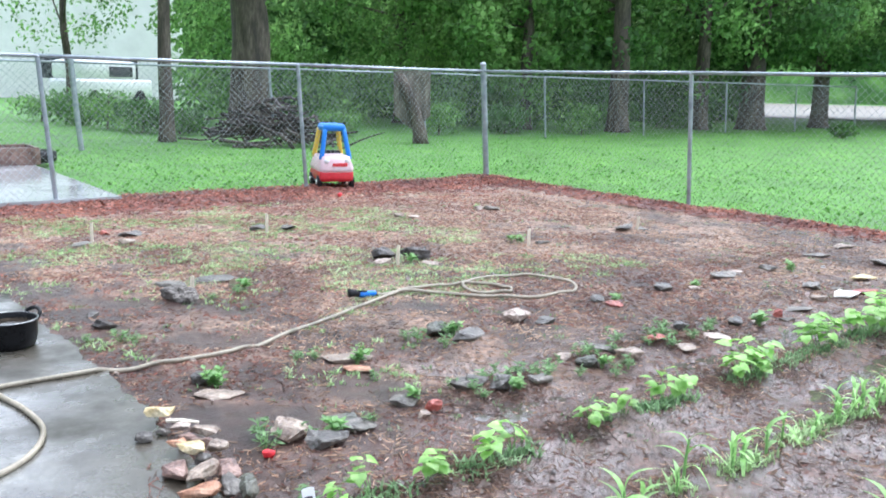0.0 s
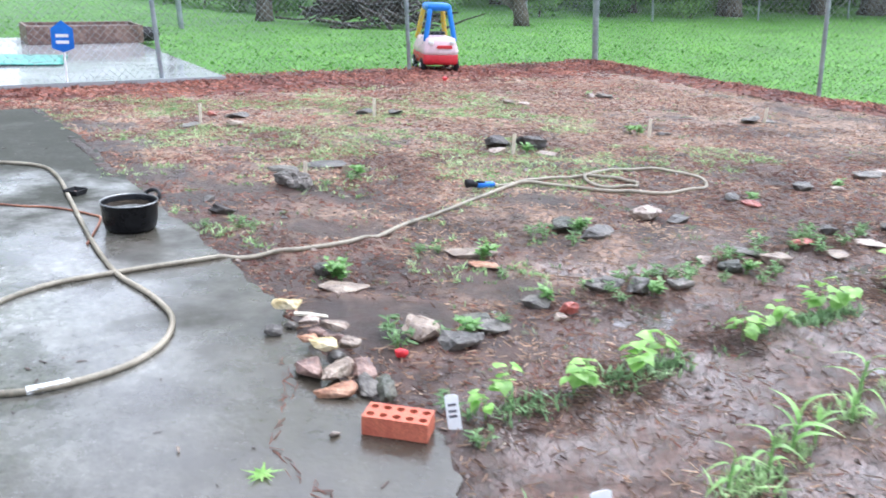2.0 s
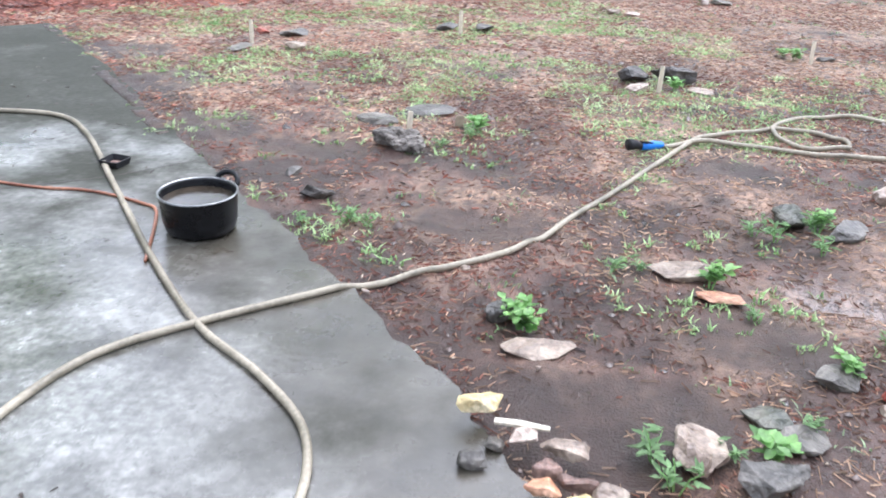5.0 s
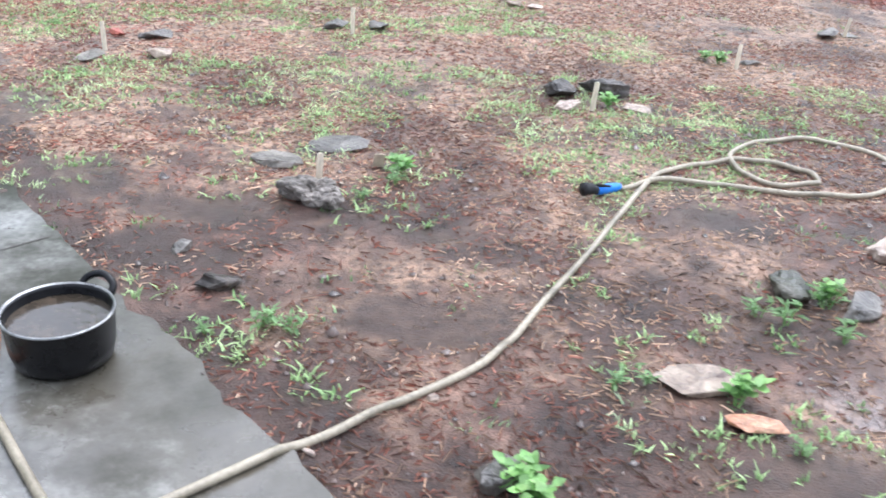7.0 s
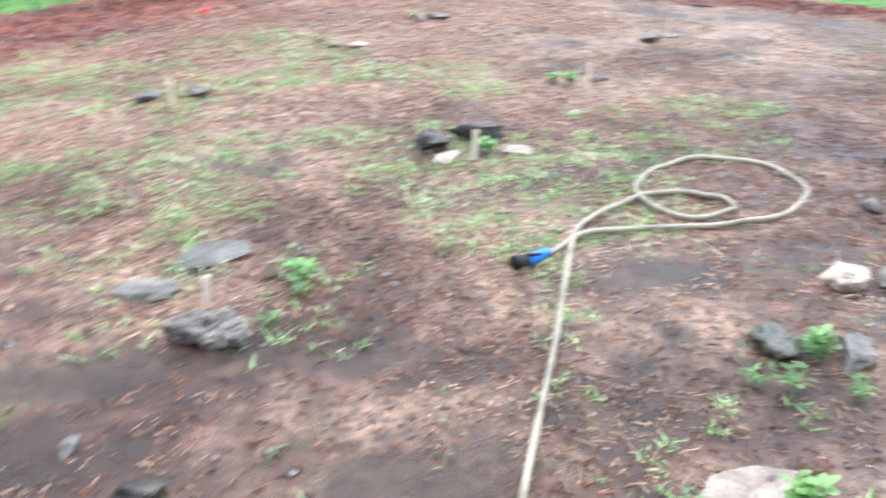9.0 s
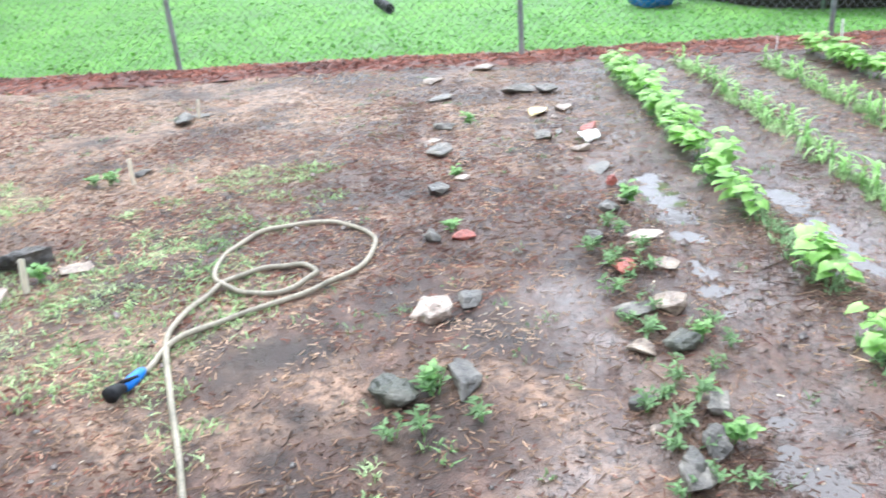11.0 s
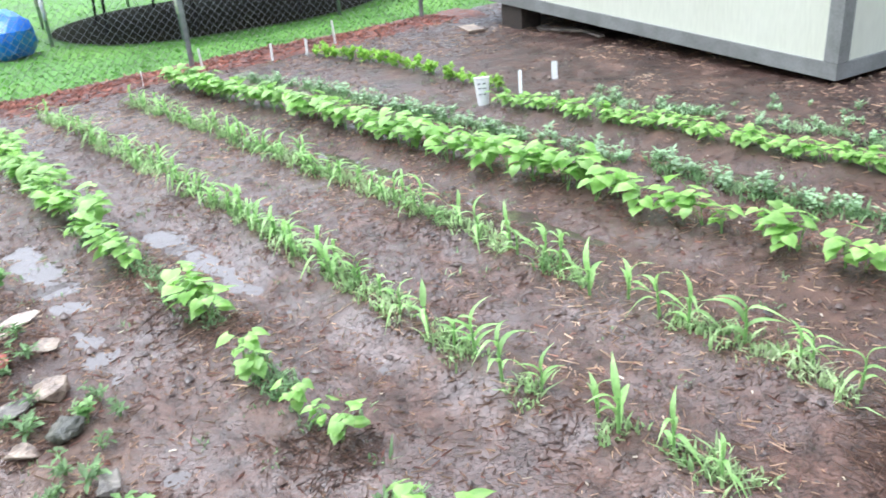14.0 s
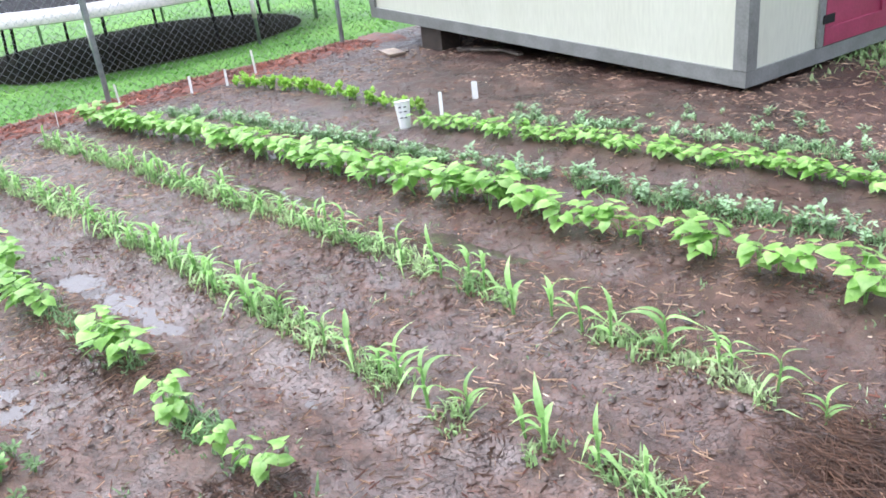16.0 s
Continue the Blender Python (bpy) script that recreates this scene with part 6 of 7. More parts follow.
# a torn green leaf and pale crumbs on the drive
leafy_scrap = thing("fallen_leaf", "fallen bright green lobed leaf on concrete", "leaf", x=-0.86, y=2.19, z=0.02, yaw=30)
verts, faces = [(0, 0, 0.006)], []
for k in range(20):
    r = (0.062, 0.020, 0.045, 0.018)[k % 4] * (1 - 0.25 * (k > 12))
    verts.append((r * math.cos(k * math.pi / 10), r * math.sin(k * math.pi / 10), 0.004 * math.sin(k * 1.7)))
faces = [(0, k + 1, (k + 1) % 20 + 1) for k in range(20)]
part("leaf_blade", mesh("leaf_blade", verts, faces, BEANLEAF), BEANLEAF, leafy_scrap)
for i, (x, y, w) in enumerate(((-0.72, 2.42, 0.045), (-1.12, 2.27, 0.02), (-1.5, 2.0, 0.03), (-0.95, 3.5, 0.02))):
    stone(x, y, w, w * 0.6, 0.018, PALESTONE, "small pale crumb on the ground", 900 + i, group="pale crumbs", category="crumb")

# straw caught along the drive's crack
x0, y0 = [], []
for (ax, ay), (bx, by) in zip([(-1.0, 2.87), (-0.92, 2.66), (-0.89, 2.34), (-0.70, 2.15)], [(-0.92, 2.66), (-0.89, 2.34), (-0.70, 2.15), (-0.38, 1.95)]):
    t = rng.random(15)
    x0.append(ax + t * (bx - ax) + rng.normal(0, 0.010, 15))
    y0.append(ay + t * (by - ay) + rng.normal(0, 0.010, 15))
x0, y0 = np.concatenate(x0), np.concatenate(y0)
n = len(x0)
chips("crack_straw", x0, y0, np.full(n, 0.016), rng.uniform(0.02, 0.07, n), rng.uniform(0.001, 0.003, n), rng.uniform(0.001, 0.003, n), np.repeat([-1.20, -1.48, -0.79, -0.56], 15) + rng.normal(0, 0.35, n), rng.normal(0.02, 0.05, n), RUSSET, "russet pine straw caught along the concrete crack", "litter")

# the saw-cut joint across the drive, and dark bits washed onto it
bm = bmesh.new()
jpts = [(-6.6, 2.50), (-5.0, 3.30), (-3.75, 3.96), (-2.66, 4.63), (-2.40, 4.87)]
for (ax, ay), (bx, by) in zip(jpts, jpts[1:]):
    d = Vector((by - ay, ax - bx, 0)).normalized() * 0.0025
    bm.faces.new([bm.verts.new(p) for p in ((ax - d.x, ay - d.y, 0.0165), (bx - d.x, by - d.y, 0.0165), (bx + d.x, by + d.y, 0.0165), (ax + d.x, ay + d.y, 0.0165))])
tagged(part("drive_joint", bm, BLOCK, None), "dark dirt-filled joint across the concrete", "joint", kind="structure")
dx, dy = rng.uniform(-4.5, -0.4, 900), rng.uniform(1.2, 6.8, 900)
ok = drive_mask(dx, dy) & (rng.random(900) < 0.10 + 0.8 * (vnoise(dx, dy, 0.4) > 0.62))
dx, dy = dx[ok], dy[ok]
n = len(dx)
chips("drive_debris", dx, dy, np.full(n, 0.0165), rng.uniform(0.006, 0.035, n), rng.uniform(0.002, 0.010, n), rng.uniform(0.001, 0.003, n), rng.uniform(0, 6.28, n), rng.normal(0.0, 0.03, n), DARKBITS, "dark wet leaf bits scattered on the concrete", "litter")

# white plank at the end of the drive
plank = thing("white_plank", "white painted plank lying on the drive", "plank", x=-5.30, y=6.52, z=0.014, yaw=54)
part("board", boxed(-0.85, -0.07, 0, 0.80, 0.07, 0.035, bevel=0.004), WHITE, plank)

# blue sign on a stake
sign = thing("lawn_sign", "small blue sign on a white stake in the mulch", "sign", x=-4.72, y=8.44, z=0.0, yaw=20)
part("stake", tube(bmesh.new(), [(0, 0, -0.1), (0, 0, 0.52)], 0.012, 8), WHITE, sign)
bm = bmesh.new()
prof = [(-0.10, 0.40), (0.0, 0.36), (0.10, 0.40), (0.10, 0.58), (0.0, 0.66), (-0.10, 0.58)]
f, bk = [bm.verts.new((px, -0.016, pz)) for px, pz in prof], [bm.verts.new((px, -0.010, pz)) for px, pz in prof]
bm.faces.new(f)
bm.faces.new(bk[::-1])
for k in range(6):
    bm.faces.new((f[k], bk[k], bk[(k + 1) % 6], f[(k + 1) % 6]))
bmesh.ops.recalc_face_normals(bm, faces=bm.faces)
part("panel", bm, BLUE, sign, "blue six-sided panel")
for zz in (0.46, 0.52):
    part("emblem", boxed(-0.06, -0.019, zz - 0.018, 0.055, -0.0165, zz + 0.012), WHITE, sign, "white bars")


# ---- the shed ----
def shed():
    # it has sunk at the near corner: the long wall rises by some three degrees
    base = pose(4.10, 0.74, -0.02, 0, 0, 33) @ pose(0, 0, 0, 0, -3.1, 0) @ Matrix.Diagonal((1, -1, 1, 1))
    ob = thing("garden_shed", "cream garden shed with grey trim and magenta doors", "shed")
    ob.matrix_basis = base
    zb, L, W, H = 0.04, 4.64, 2.9, 2.15
    part("floor_frame", boxed(0.03, 0.03, zb, L - 0.03, W - 0.03, zb + 0.12), BLOCK, ob)
    wall_b = zb + 0.10
    part("wall", boxed(0.02, 0.02, wall_b, L - 0.02, 0.06, H), SIDING, ob, "cream painted panel wall")
    part("wall", boxed(0.02, W - 0.06, wall_b, L - 0.02, W - 0.02, H), SIDING, ob)
    part("wall", boxed(L - 0.06, 0.06, wall_b, L - 0.02, W - 0.06, H), SIDING, ob)
    part("wall", boxed(0.02, 0.06, wall_b, 0.06, 0.80, H), SIDING, ob)
    part("wall", boxed(0.02, 2.32, wall_b, 0.06, W - 0.06, H), SIDING, ob)
    part("wall", boxed(0.02, 0.80, 1.9, 0.06, 2.32, H), SIDING, ob)
    part("base_board", boxed(0.0, 0.0, zb, L, 0.019, zb + 0.105, bevel=0.003), GREYTRIM, ob, "grey painted skirt board")
    part("base_board", boxed(0.0, 0.02, zb, 0.019, W, zb + 0.105, bevel=0.003), GREYTRIM, ob)
    part("corner_board", boxed(-0.004, -0.004, zb + 0.107, 0.10, 0.018, H, bevel=0.003), GREYTRIM, ob, "grey painted corner board")
    part("corner_board", boxed(-0.004, 0.0185, zb + 0.107, 0.018, 0.10, H, bevel=0.003), GREYTRIM, ob)
    part("corner_board", boxed(L - 0.10, -0.004, zb + 0.107, L + 0.004, 0.018, H, bevel=0.003), GREYTRIM, ob)
    part("door_trim", boxed(-0.004, 0.74, zb + 0.107, 0.018, 0.80, 1.96, bevel=0.003), GREYTRIM, ob)
    part("door_trim", boxed(-0.004, 2.32, zb + 0.107, 0.018, 2.38, 1.96, bevel=0.003), GREYTRIM, ob)
    part("door_trim", boxed(-0.004, 0.80, 1.90, 0.018, 2.32, 1.96, bevel=0.003), GREYTRIM, ob)
    for y0 in (0.805, 1.565):
        door = part("door", boxed(0.012, y0, zb + 0.11, 0.05, y0 + 0.75, 1.895), MAGENTA, ob, "magenta painted door leaf")
        for a in ((y0, zb + 0.11, y0 + 0.75, zb + 0.23), (y0, 1.78, y0 + 0.75, 1.895), (y0, zb + 0.232, y0 + 0.09, 1.778), (y0 + 0.66, zb + 0.232, y0 + 0.75, 1.778), (y0 + 0.092, 0.95, y0 + 0.658, 1.05)):
            part("door_rail", boxed(-0.006, a[0], a[1], 0.0115, a[2], a[3], bevel=0.003), MAGENTA, door)
        hy = y0 if y0 < 1 else y0 + 0.75
        for zz in (0.33, 1.70):
            part("hinge", boxed(-0.013, hy - 0.035, zz - 0.03, -0.0065, hy + 0.09, zz + 0.03, bevel=0.002), RUBBER, door, "black iron hinge")
    rf = bmesh.new()
    prof = [(-0.12, H - 0.02), (W / 2, H + 0.75), (W + 0.12, H - 0.02), (W + 0.12, H + 0.04), (W / 2, H + 0.82), (-0.12, H + 0.04)]
    e0, e1 = [rf.verts.new((-0.12, py, pz)) for py, pz in prof], [rf.verts.new((L + 0.12, py, pz)) for py, pz in prof]
    rf.faces.new((e0[0], e0[1], e0[4], e0[5]))
    rf.faces.new((e0[1], e0[2], e0[3], e0[4]))
    rf.faces.new((e1[0], e1[5], e1[4], e1[1]))
    rf.faces.new((e1[1], e1[4], e1[3], e1[2]))
    for k in range(6):
        rf.faces.new((e0[k], e0[(k + 1) % 6], e1[(k + 1) % 6], e1[k]))
    bmesh.ops.recalc_face_normals(rf, faces=rf.faces)
    part("roof", rf, SHINGLE, ob, "grey shingled gable roof")
    for xx in (0.04, L - 0.06):
        gb = bmesh.new()
        f3 = [gb.verts.new((xx + d, py, pz)) for d in (0, 0.03) for py, pz in ((0.02, H), (W - 0.02, H), (W / 2, H + 0.72))]
        gb.faces.new(f3[:3])
        gb.faces.new(f3[:2:-1])
        for k in range(3):
            gb.faces.new((f3[k], f3[(k + 1) % 3], f3[3 + (k + 1) % 3], f3[3 + k]))
        bmesh.ops.recalc_face_normals(gb, faces=gb.faces)
        part("gable", gb, SIDING, ob)
    # unseen dark boards added at back and far end to keep light from underneath
    part("base_board", boxed(0.02, W - 0.02, zb - 0.38, L, W - 0.001, zb - 0.002), BLOCK, ob)
    part("base_board", boxed(L - 0.05, 0.9, zb - 0.38, L - 0.03, W - 0.022, zb - 0.002), BLOCK, ob)
    for bx, by in ((3.62, 0.14), (3.62, W - 0.4)):
        part("support_block", boxed(bx - 0.17, by - 0.1, -0.06 - 0.056 * bx, bx + 0.17, by + 0.12, zb - 0.001, bevel=0.008), BLOCK, ob)
    return base


shed_base = shed()
c = shed_base @ Vector((3.95, -0.22, 0))
board = thing("loose_board", "short pale board lying by the shed block", "board", x=c.x, y=c.y, z=ground(c.x, c.y) + 0.005, yaw=20)
part("plank", boxed(-0.17, -0.08, 0, 0.17, 0.08, 0.022, bevel=0.003), TANSTONE, board)
for i, (k, yw) in enumerate(((3.2, 30), (2.9, 50), (2.6, 20), (3.05, 70))):
    c = shed_base @ Vector((k, 0.18, 0))
    st = thing("scrap_lumber", "weathered scrap lumber under the shed", "lumber", "scrap lumber under the shed", c.x, c.y, ground(c.x, c.y) + 0.008, yw)
    part("plank", boxed(-0.2, -0.025, 0, 0.2, 0.025, 0.018, bevel=0.002), DEADWOOD, st)
c = shed_base @ Vector((-0.35, 1.75, 0))
gx, gy = rng.normal(c.x, 0.42, 2600), rng.normal(c.y, 0.42, 2600)
blades("shed_grass", gx, gy, soil_z(gx, gy), rng.uniform(0.03, 0.07, 2600), rng.uniform(0.012, 0.026, 2600), PALEWEED, "bright green grass by the shed doors", "grass", 1.1)


# ---- beyond the fences ----
def trampoline(cx, cy, r):
    ob = thing("trampoline", "round trampoline with white edge pad and black mat", "trampoline", x=cx, y=cy, z=0.0)
    zr = 0.72
    ringpts = [(r * math.cos(k * math.pi / 24), r * math.sin(k * math.pi / 24), zr) for k in range(49)]
    part("ring", tube(bmesh.new(), ringpts, 0.022, 8, False), STEEL, ob, smooth=True)
    part("mat", lathe(bmesh.new(), [(0.0, zr - 0.02), (r - 0.22, zr - 0.005), (r - 0.22, zr - 0.009), (0.0, zr - 0.024)], 48), MATBLACK, ob, "black woven jumping mat")
    part("edge_pad", lathe(bmesh.new(), [(r - 0.26, zr + 0.012), (r - 0.2, zr + 0.03), (r + 0.02, zr + 0.035), (r + 0.05, zr - 0.10), (r + 0.045, zr - 0.11), (r + 0.01, zr + 0.022), (r - 0.2, zr + 0.018), (r - 0.26, zr + 0.012)], 48), PADWHITE, ob, "faded white vinyl edge pad", smooth=True)
    for k in range(8):
        a = 2 * math.pi * (k + 0.15) / 8
        c, s = math.cos(a), math.sin(a)
        leg = part("leg", tube(bmesh.new(), [(c * (r + 0.06), s * (r + 0.06), 0.0), (c * (r + 0.06), s * (r + 0.06), 2.0)], 0.021, 8), STEEL, ob, smooth=True)
        part("foam_sleeve", tube(bmesh.new(), [(c * (r + 0.06), s * (r + 0.06), 0.3), (c * (r + 0.06), s * (r + 0.06), 0.58)], 0.027, 8), PADWHITE, leg, "torn white sleeve", smooth=True)
        part("foot", tube(bmesh.new(), [(c * (r - 0.7), s * (r - 0.7), zr - 0.02), (c * (r - 0.65), s * (r - 0.65), 0.03), (c * (r - 0.62), s * (r - 0.62), 0.02)], 0.02, 8), RUBBER, ob)
    return ob


trampoline(10.45, 6.5, 2.3)
# a disc on the lawn whose dark colour stands for the trampoline's shade
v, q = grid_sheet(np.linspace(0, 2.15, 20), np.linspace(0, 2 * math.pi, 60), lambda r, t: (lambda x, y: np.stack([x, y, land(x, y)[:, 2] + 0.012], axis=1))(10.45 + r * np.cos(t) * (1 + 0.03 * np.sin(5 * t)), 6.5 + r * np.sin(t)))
tagged(new("trampoline_shade_patch", big_mesh("trampoline_shade_patch", v, q, TRAMPSHADE, True)), "ground disc coloured dark for the shade under the trampoline", "ground", kind="structure")

# crumpled blue tarp bundle
bundle = thing("blue_tarp_bundle", "crumpled bright blue tarp bundle on the grass", "tarp", x=8.05, y=8.15, z=0.0, yaw=35)
rr = random.Random(9)
bm = bmesh.new()
bmesh.ops.create_icosphere(bm, subdivisions=3, radius=0.34, matrix=Matrix.Diagonal((1.0, 0.8, 0.8, 1)))
for vv in bm.verts:
    k = noise.noise(vv.co * 4.2) * 0.10 + abs(noise.noise(vv.co * 8 + Vector((4, 0, 0)))) * 0.05
    vv.co += vv.co.normalized() * k
    vv.co.z = max(vv.co.z + 0.22, 0.0)
part("tarp", bm, BLUE, bundle)

pipe = thing("drain_pipe", "short length of black pipe lying on grass", "pipe", x=6.75, y=11.3, z=0.07, yaw=53)
part("pipe_wall", tube(bmesh.new(), [(-0.5 + 0.04 * k, 0, 0) for k in range(26)], [0.058 + 0.006 * (k % 2) for k in range(26)], 14, True), RUBBER, pipe)


def toy_car(x, y, yaw):
    ob = thing("toy_car", "faded red and blue plastic ride-on toy car", "toy car", x=x, y=y, z=0.02, yaw=yaw)
    bm = boxed(-0.21, -0.33, 0.09, 0.21, 0.33, 0.25, bevel=0.05)
    part("lower_body", bm, TOYRED, ob, "red lower body", smooth=True)
    bm = boxed(-0.215, -0.34, 0.20, 0.215, 0.34, 0.42, bevel=0.06)
    for vv in bm.verts:
        if vv.co.z > 0.33:
            vv.co.x *= 0.86
            vv.co.y *= 0.90
    part("upper_body", bm, TOYPINK, ob, "sun-faded pink upper body", smooth=True)
    part("bumper", boxed(-0.06, -0.352, 0.29, 0.12, -0.335, 0.33, bevel=0.006), TOYRED, ob)
    for sx in (-0.08, 0.08):
        bm = bmesh.new()
        bmesh.ops.create_uvsphere(bm, u_segments=12, v_segments=8, radius=0.035, matrix=Matrix.Translation((sx * 1.6, -0.325, 0.36)) @ Matrix.Diagonal((1, 0.5, 1, 1)))
        part("lamp", bm, WHITE, ob, smooth=True)
    for sy, mat2 in ((-0.20, TOYBLUE), (0.20, TOYYELLOW)):
        for sx in (-1, 1):
            part("pillar", tube(bmesh.new(), glide([(sx * 0.175, sy * 1.15, 0.37), (sx * 0.145, sy * 1.02, 0.55), (sx * 0.115, sy * 0.85, 0.74)], 4), [0.03] * 9, 8), mat2, ob, smooth=True)
    bm = boxed(-0.14, -0.20, 0.70, 0.14, 0.20, 0.79, bevel=0.04)
    for vv in bm.verts:
        vv.co.z += 0.03 * math.cos(vv.co.x * 8)
    part("roof", bm, TOYBLUE, ob, "blue roof", smooth=True)
    # seat coloured black to stand for the dark shade inside the cabin
    part("seat", boxed(-0.14, 0.06, 0.33, 0.14, 0.20, 0.46, bevel=0.03), RUBBER, ob, smooth=True)
    for sx in (-0.2, 0.2):
        for sy in (-0.21, 0.21):
            wh = bmesh.new()
            lathe(wh, [(0.0, -0.03), (0.06, -0.03), (0.085, -0.022), (0.085, 0.022), (0.06, 0.03), (0.0, 0.03)], 18)
            bmesh.ops.transform(wh, matrix=pose(sx, sy, 0.085, 0, 90, 0), verts=wh.verts)
            w2 = part("wheel", wh, RUBBER, ob, smooth=True)
            hb = bmesh.new()
            lathe(hb, [(0.0, -0.036), (0.03, -0.034), (0.032, 0.034), (0.0, 0.036)], 12)
            bmesh.ops.transform(hb, matrix=pose(sx, sy, 0.085, 0, 90, 0), verts=hb.verts)
            part("hub", hb, WHITE, w2, smooth=True)
    ob.scale = (1.02, 1.0, 0.98)


toy_car(-1.44, 11.16, 20)

# things on the patio
tarp = thing("teal_sheet", "teal plastic sheet lying flat on the patio", "sheet", x=-6.6, y=9.6, z=0.078, yaw=25)
v, q = grid_sheet(np.linspace(-1.1, 1.1, 24), np.linspace(-0.5, 0.5, 12), lambda x, y: np.stack([x, y, 0.012 + 0.03 * vnoise(x, y, 0.3) * (1 - np.abs(x) / 1.2)], axis=1))
sheet = part("sheet", big_mesh("sheet", v, q, TARP, True), TARP, tarp)
sol = sheet.modifiers.new("thickness", "SOLIDIFY")
sol.thickness = 0.004
crate = thing("low_planter", "low weathered reddish planter box on the patio", "planter", x=-6.55, y=12.3, z=0.076, yaw=37)
for a in ((-0.75, -0.4, 0.75, -0.36), (-0.75, 0.36, 0.75, 0.4), (-0.75, -0.359, -0.71, 0.359), (0.71, -0.359, 0.75, 0.359)):
    part("side_board", boxed(a[0], a[1], 0, a[2], a[3], 0.24, bevel=0.006), RUSTSTONE, crate)
part("fill", boxed(-0.708, -0.358, 0.01, 0.708, 0.358, 0.2), SOIL, crate)
tyre = thing("old_tyre", "old black tyre lying on the patio", "tyre", x=-5.95, y=12.75, z=0.076)
part("tyre_ring", lathe(bmesh.new(), [(0.16, 0.02), (0.24, 0.0), (0.30, 0.03), (0.31, 0.09), (0.30, 0.15), (0.24, 0.18), (0.16, 0.16), (0.18, 0.09), (0.16, 0.02)], 28), RUBBER, tyre, smooth=True)


# ---- trees ----
def leaf_cloud(centres, radii, per, size, seed, material, name="crown"):
    r2 = np.random.default_rng(seed)
    c = np.repeat(np.array(centres), per, axis=0)
    rad = np.repeat(np.array(radii), per)
    n = len(c)
    d = r2.normal(0, 1, (n, 3))
    d /= np.linalg.norm(d, axis=1)[:, None]
    p = c + d * (rad * r2.random(n) ** 0.45)[:, None] * np.array((1, 1, 0.75))
    t = r2.normal(0, 1, (n, 3)) + np.array((0, 0, -0.5))
    t /= np.linalg.norm(t, axis=1)[:, None]
    s = np.cross(t, r2.normal(0, 1, (n, 3)) + np.array((0, 0, 1.5)))
    s /= np.linalg.norm(s, axis=1)[:, None]
    sz = size * r2.uniform(0.6, 1.3, n)[:, None]
    vs = np.stack([p - t * sz * 0.5, p + s * sz * 0.28 - t * sz * 0.05, p + t * sz * 0.5, p - s * sz * 0.28 - t * sz * 0.05], axis=1).reshape(-1, 3)
    return big_mesh(name, vs, np.arange(n * 4).reshape(-1, 4), material)


def tree(x, y, h, r, crown_r, crown_low, seed, per=110, size=0.17, clumps=46, material=None, lean=(0, 0), label="", trunk_h=None):
    rr = random.Random(seed)
    ob = thing("tree", label or "leafy green deciduous tree with dark bark", "tree", "trees beyond the fence", x, y, -0.05, rr.uniform(0, 360))
    th = trunk_h or h * 0.62
    bm = bmesh.new()
    path = [Vector((lean[0] * t + rr.uniform(-0.05, 0.05) * t * 3, lean[1] * t + rr.uniform(-0.05, 0.05) * t * 3, th * t)) for t in (0, 0.03, 0.1, 0.3, 0.55, 0.8, 1.0)]
    tube(bm, path, [r * 1.45, r * 1.2, r * 1.03, r * 0.92, r * 0.8, r * 0.62, r * 0.4], 14)
    centres, radii = [], []
    for k in range(clumps):
        az, el = rr.uniform(0, 6.28), rr.uniform(-1, 1)
        rad = crown_r * math.sqrt(1 - el * el) * rr.uniform(0.45, 1.0)
        zc = crown_low + (h - crown_low) * (0.5 + 0.5 * el)
        centres.append((lean[0] + math.cos(az) * rad, lean[1] + math.sin(az) * rad, zc))
        radii.append(rr.uniform(0.5, 1.0) * crown_r * 0.33)
        if k % 4 == 0:
            t0 = path[4 + (k // 4) % 3]
            c = Vector(centres[-1])
            mid = (t0 + c) / 2 + Vector((0, 0, 0.25 * crown_r * rr.uniform(-0.2, 0.5)))
            tube(bm, [t0, mid, c], [r * 0.24, r * 0.13, r * 0.04], 7)
    part("trunk", bm, BARK, ob, smooth=True)
    part("crown", leaf_cloud(centres, radii, per, size, seed, material or FOLIAGE), None, ob)
    return ob


tree(-4.9, 22.3, 13.0, 0.50, 4.6, 3.6, 1, 150, 0.16, 60, label="large old tree with a thick forked trunk", trunk_h=8)
tree(-11.6, 27.5, 8.0, 0.13, 2.9, 2.3, 3, 90, 0.15, 34, label="slender leafy tree in front of the distant house")
tree(-5.85, 18.6, 9.0, 0.15, 2.4, 3.4, 2, 120, 0.14, 36, label="slender young tree with a straight dark trunk")
for i, (x, y, h, r, cr, cl) in enumerate(((-1.5, 29, 10, 0.22, 3.6, 0.8), (2.4, 27.5, 9, 0.2, 3.4, 0.9), (5.2, 27, 11, 0.30, 3.6, 2.2), (8.4, 29.5, 10, 0.24, 3.8, 1.6), (10.6, 31, 12, 0.42, 3.8, 2.4), (14.2, 34, 11, 0.3, 4.2, 2.2), (18.3, 36, 12, 0.34, 4.6, 2.8), (22.5, 39, 11, 0.32, 4.4, 2.6), (27.0, 40, 12, 0.35, 4.6, 2.4))):
    tree(x, y, h, r, cr, cl, 20 + i, 150, 0.22, 52, SHADEFOLIAGE if i in (2, 4, 5, 7) else FOLIAGE)
cs = random.Random(77)


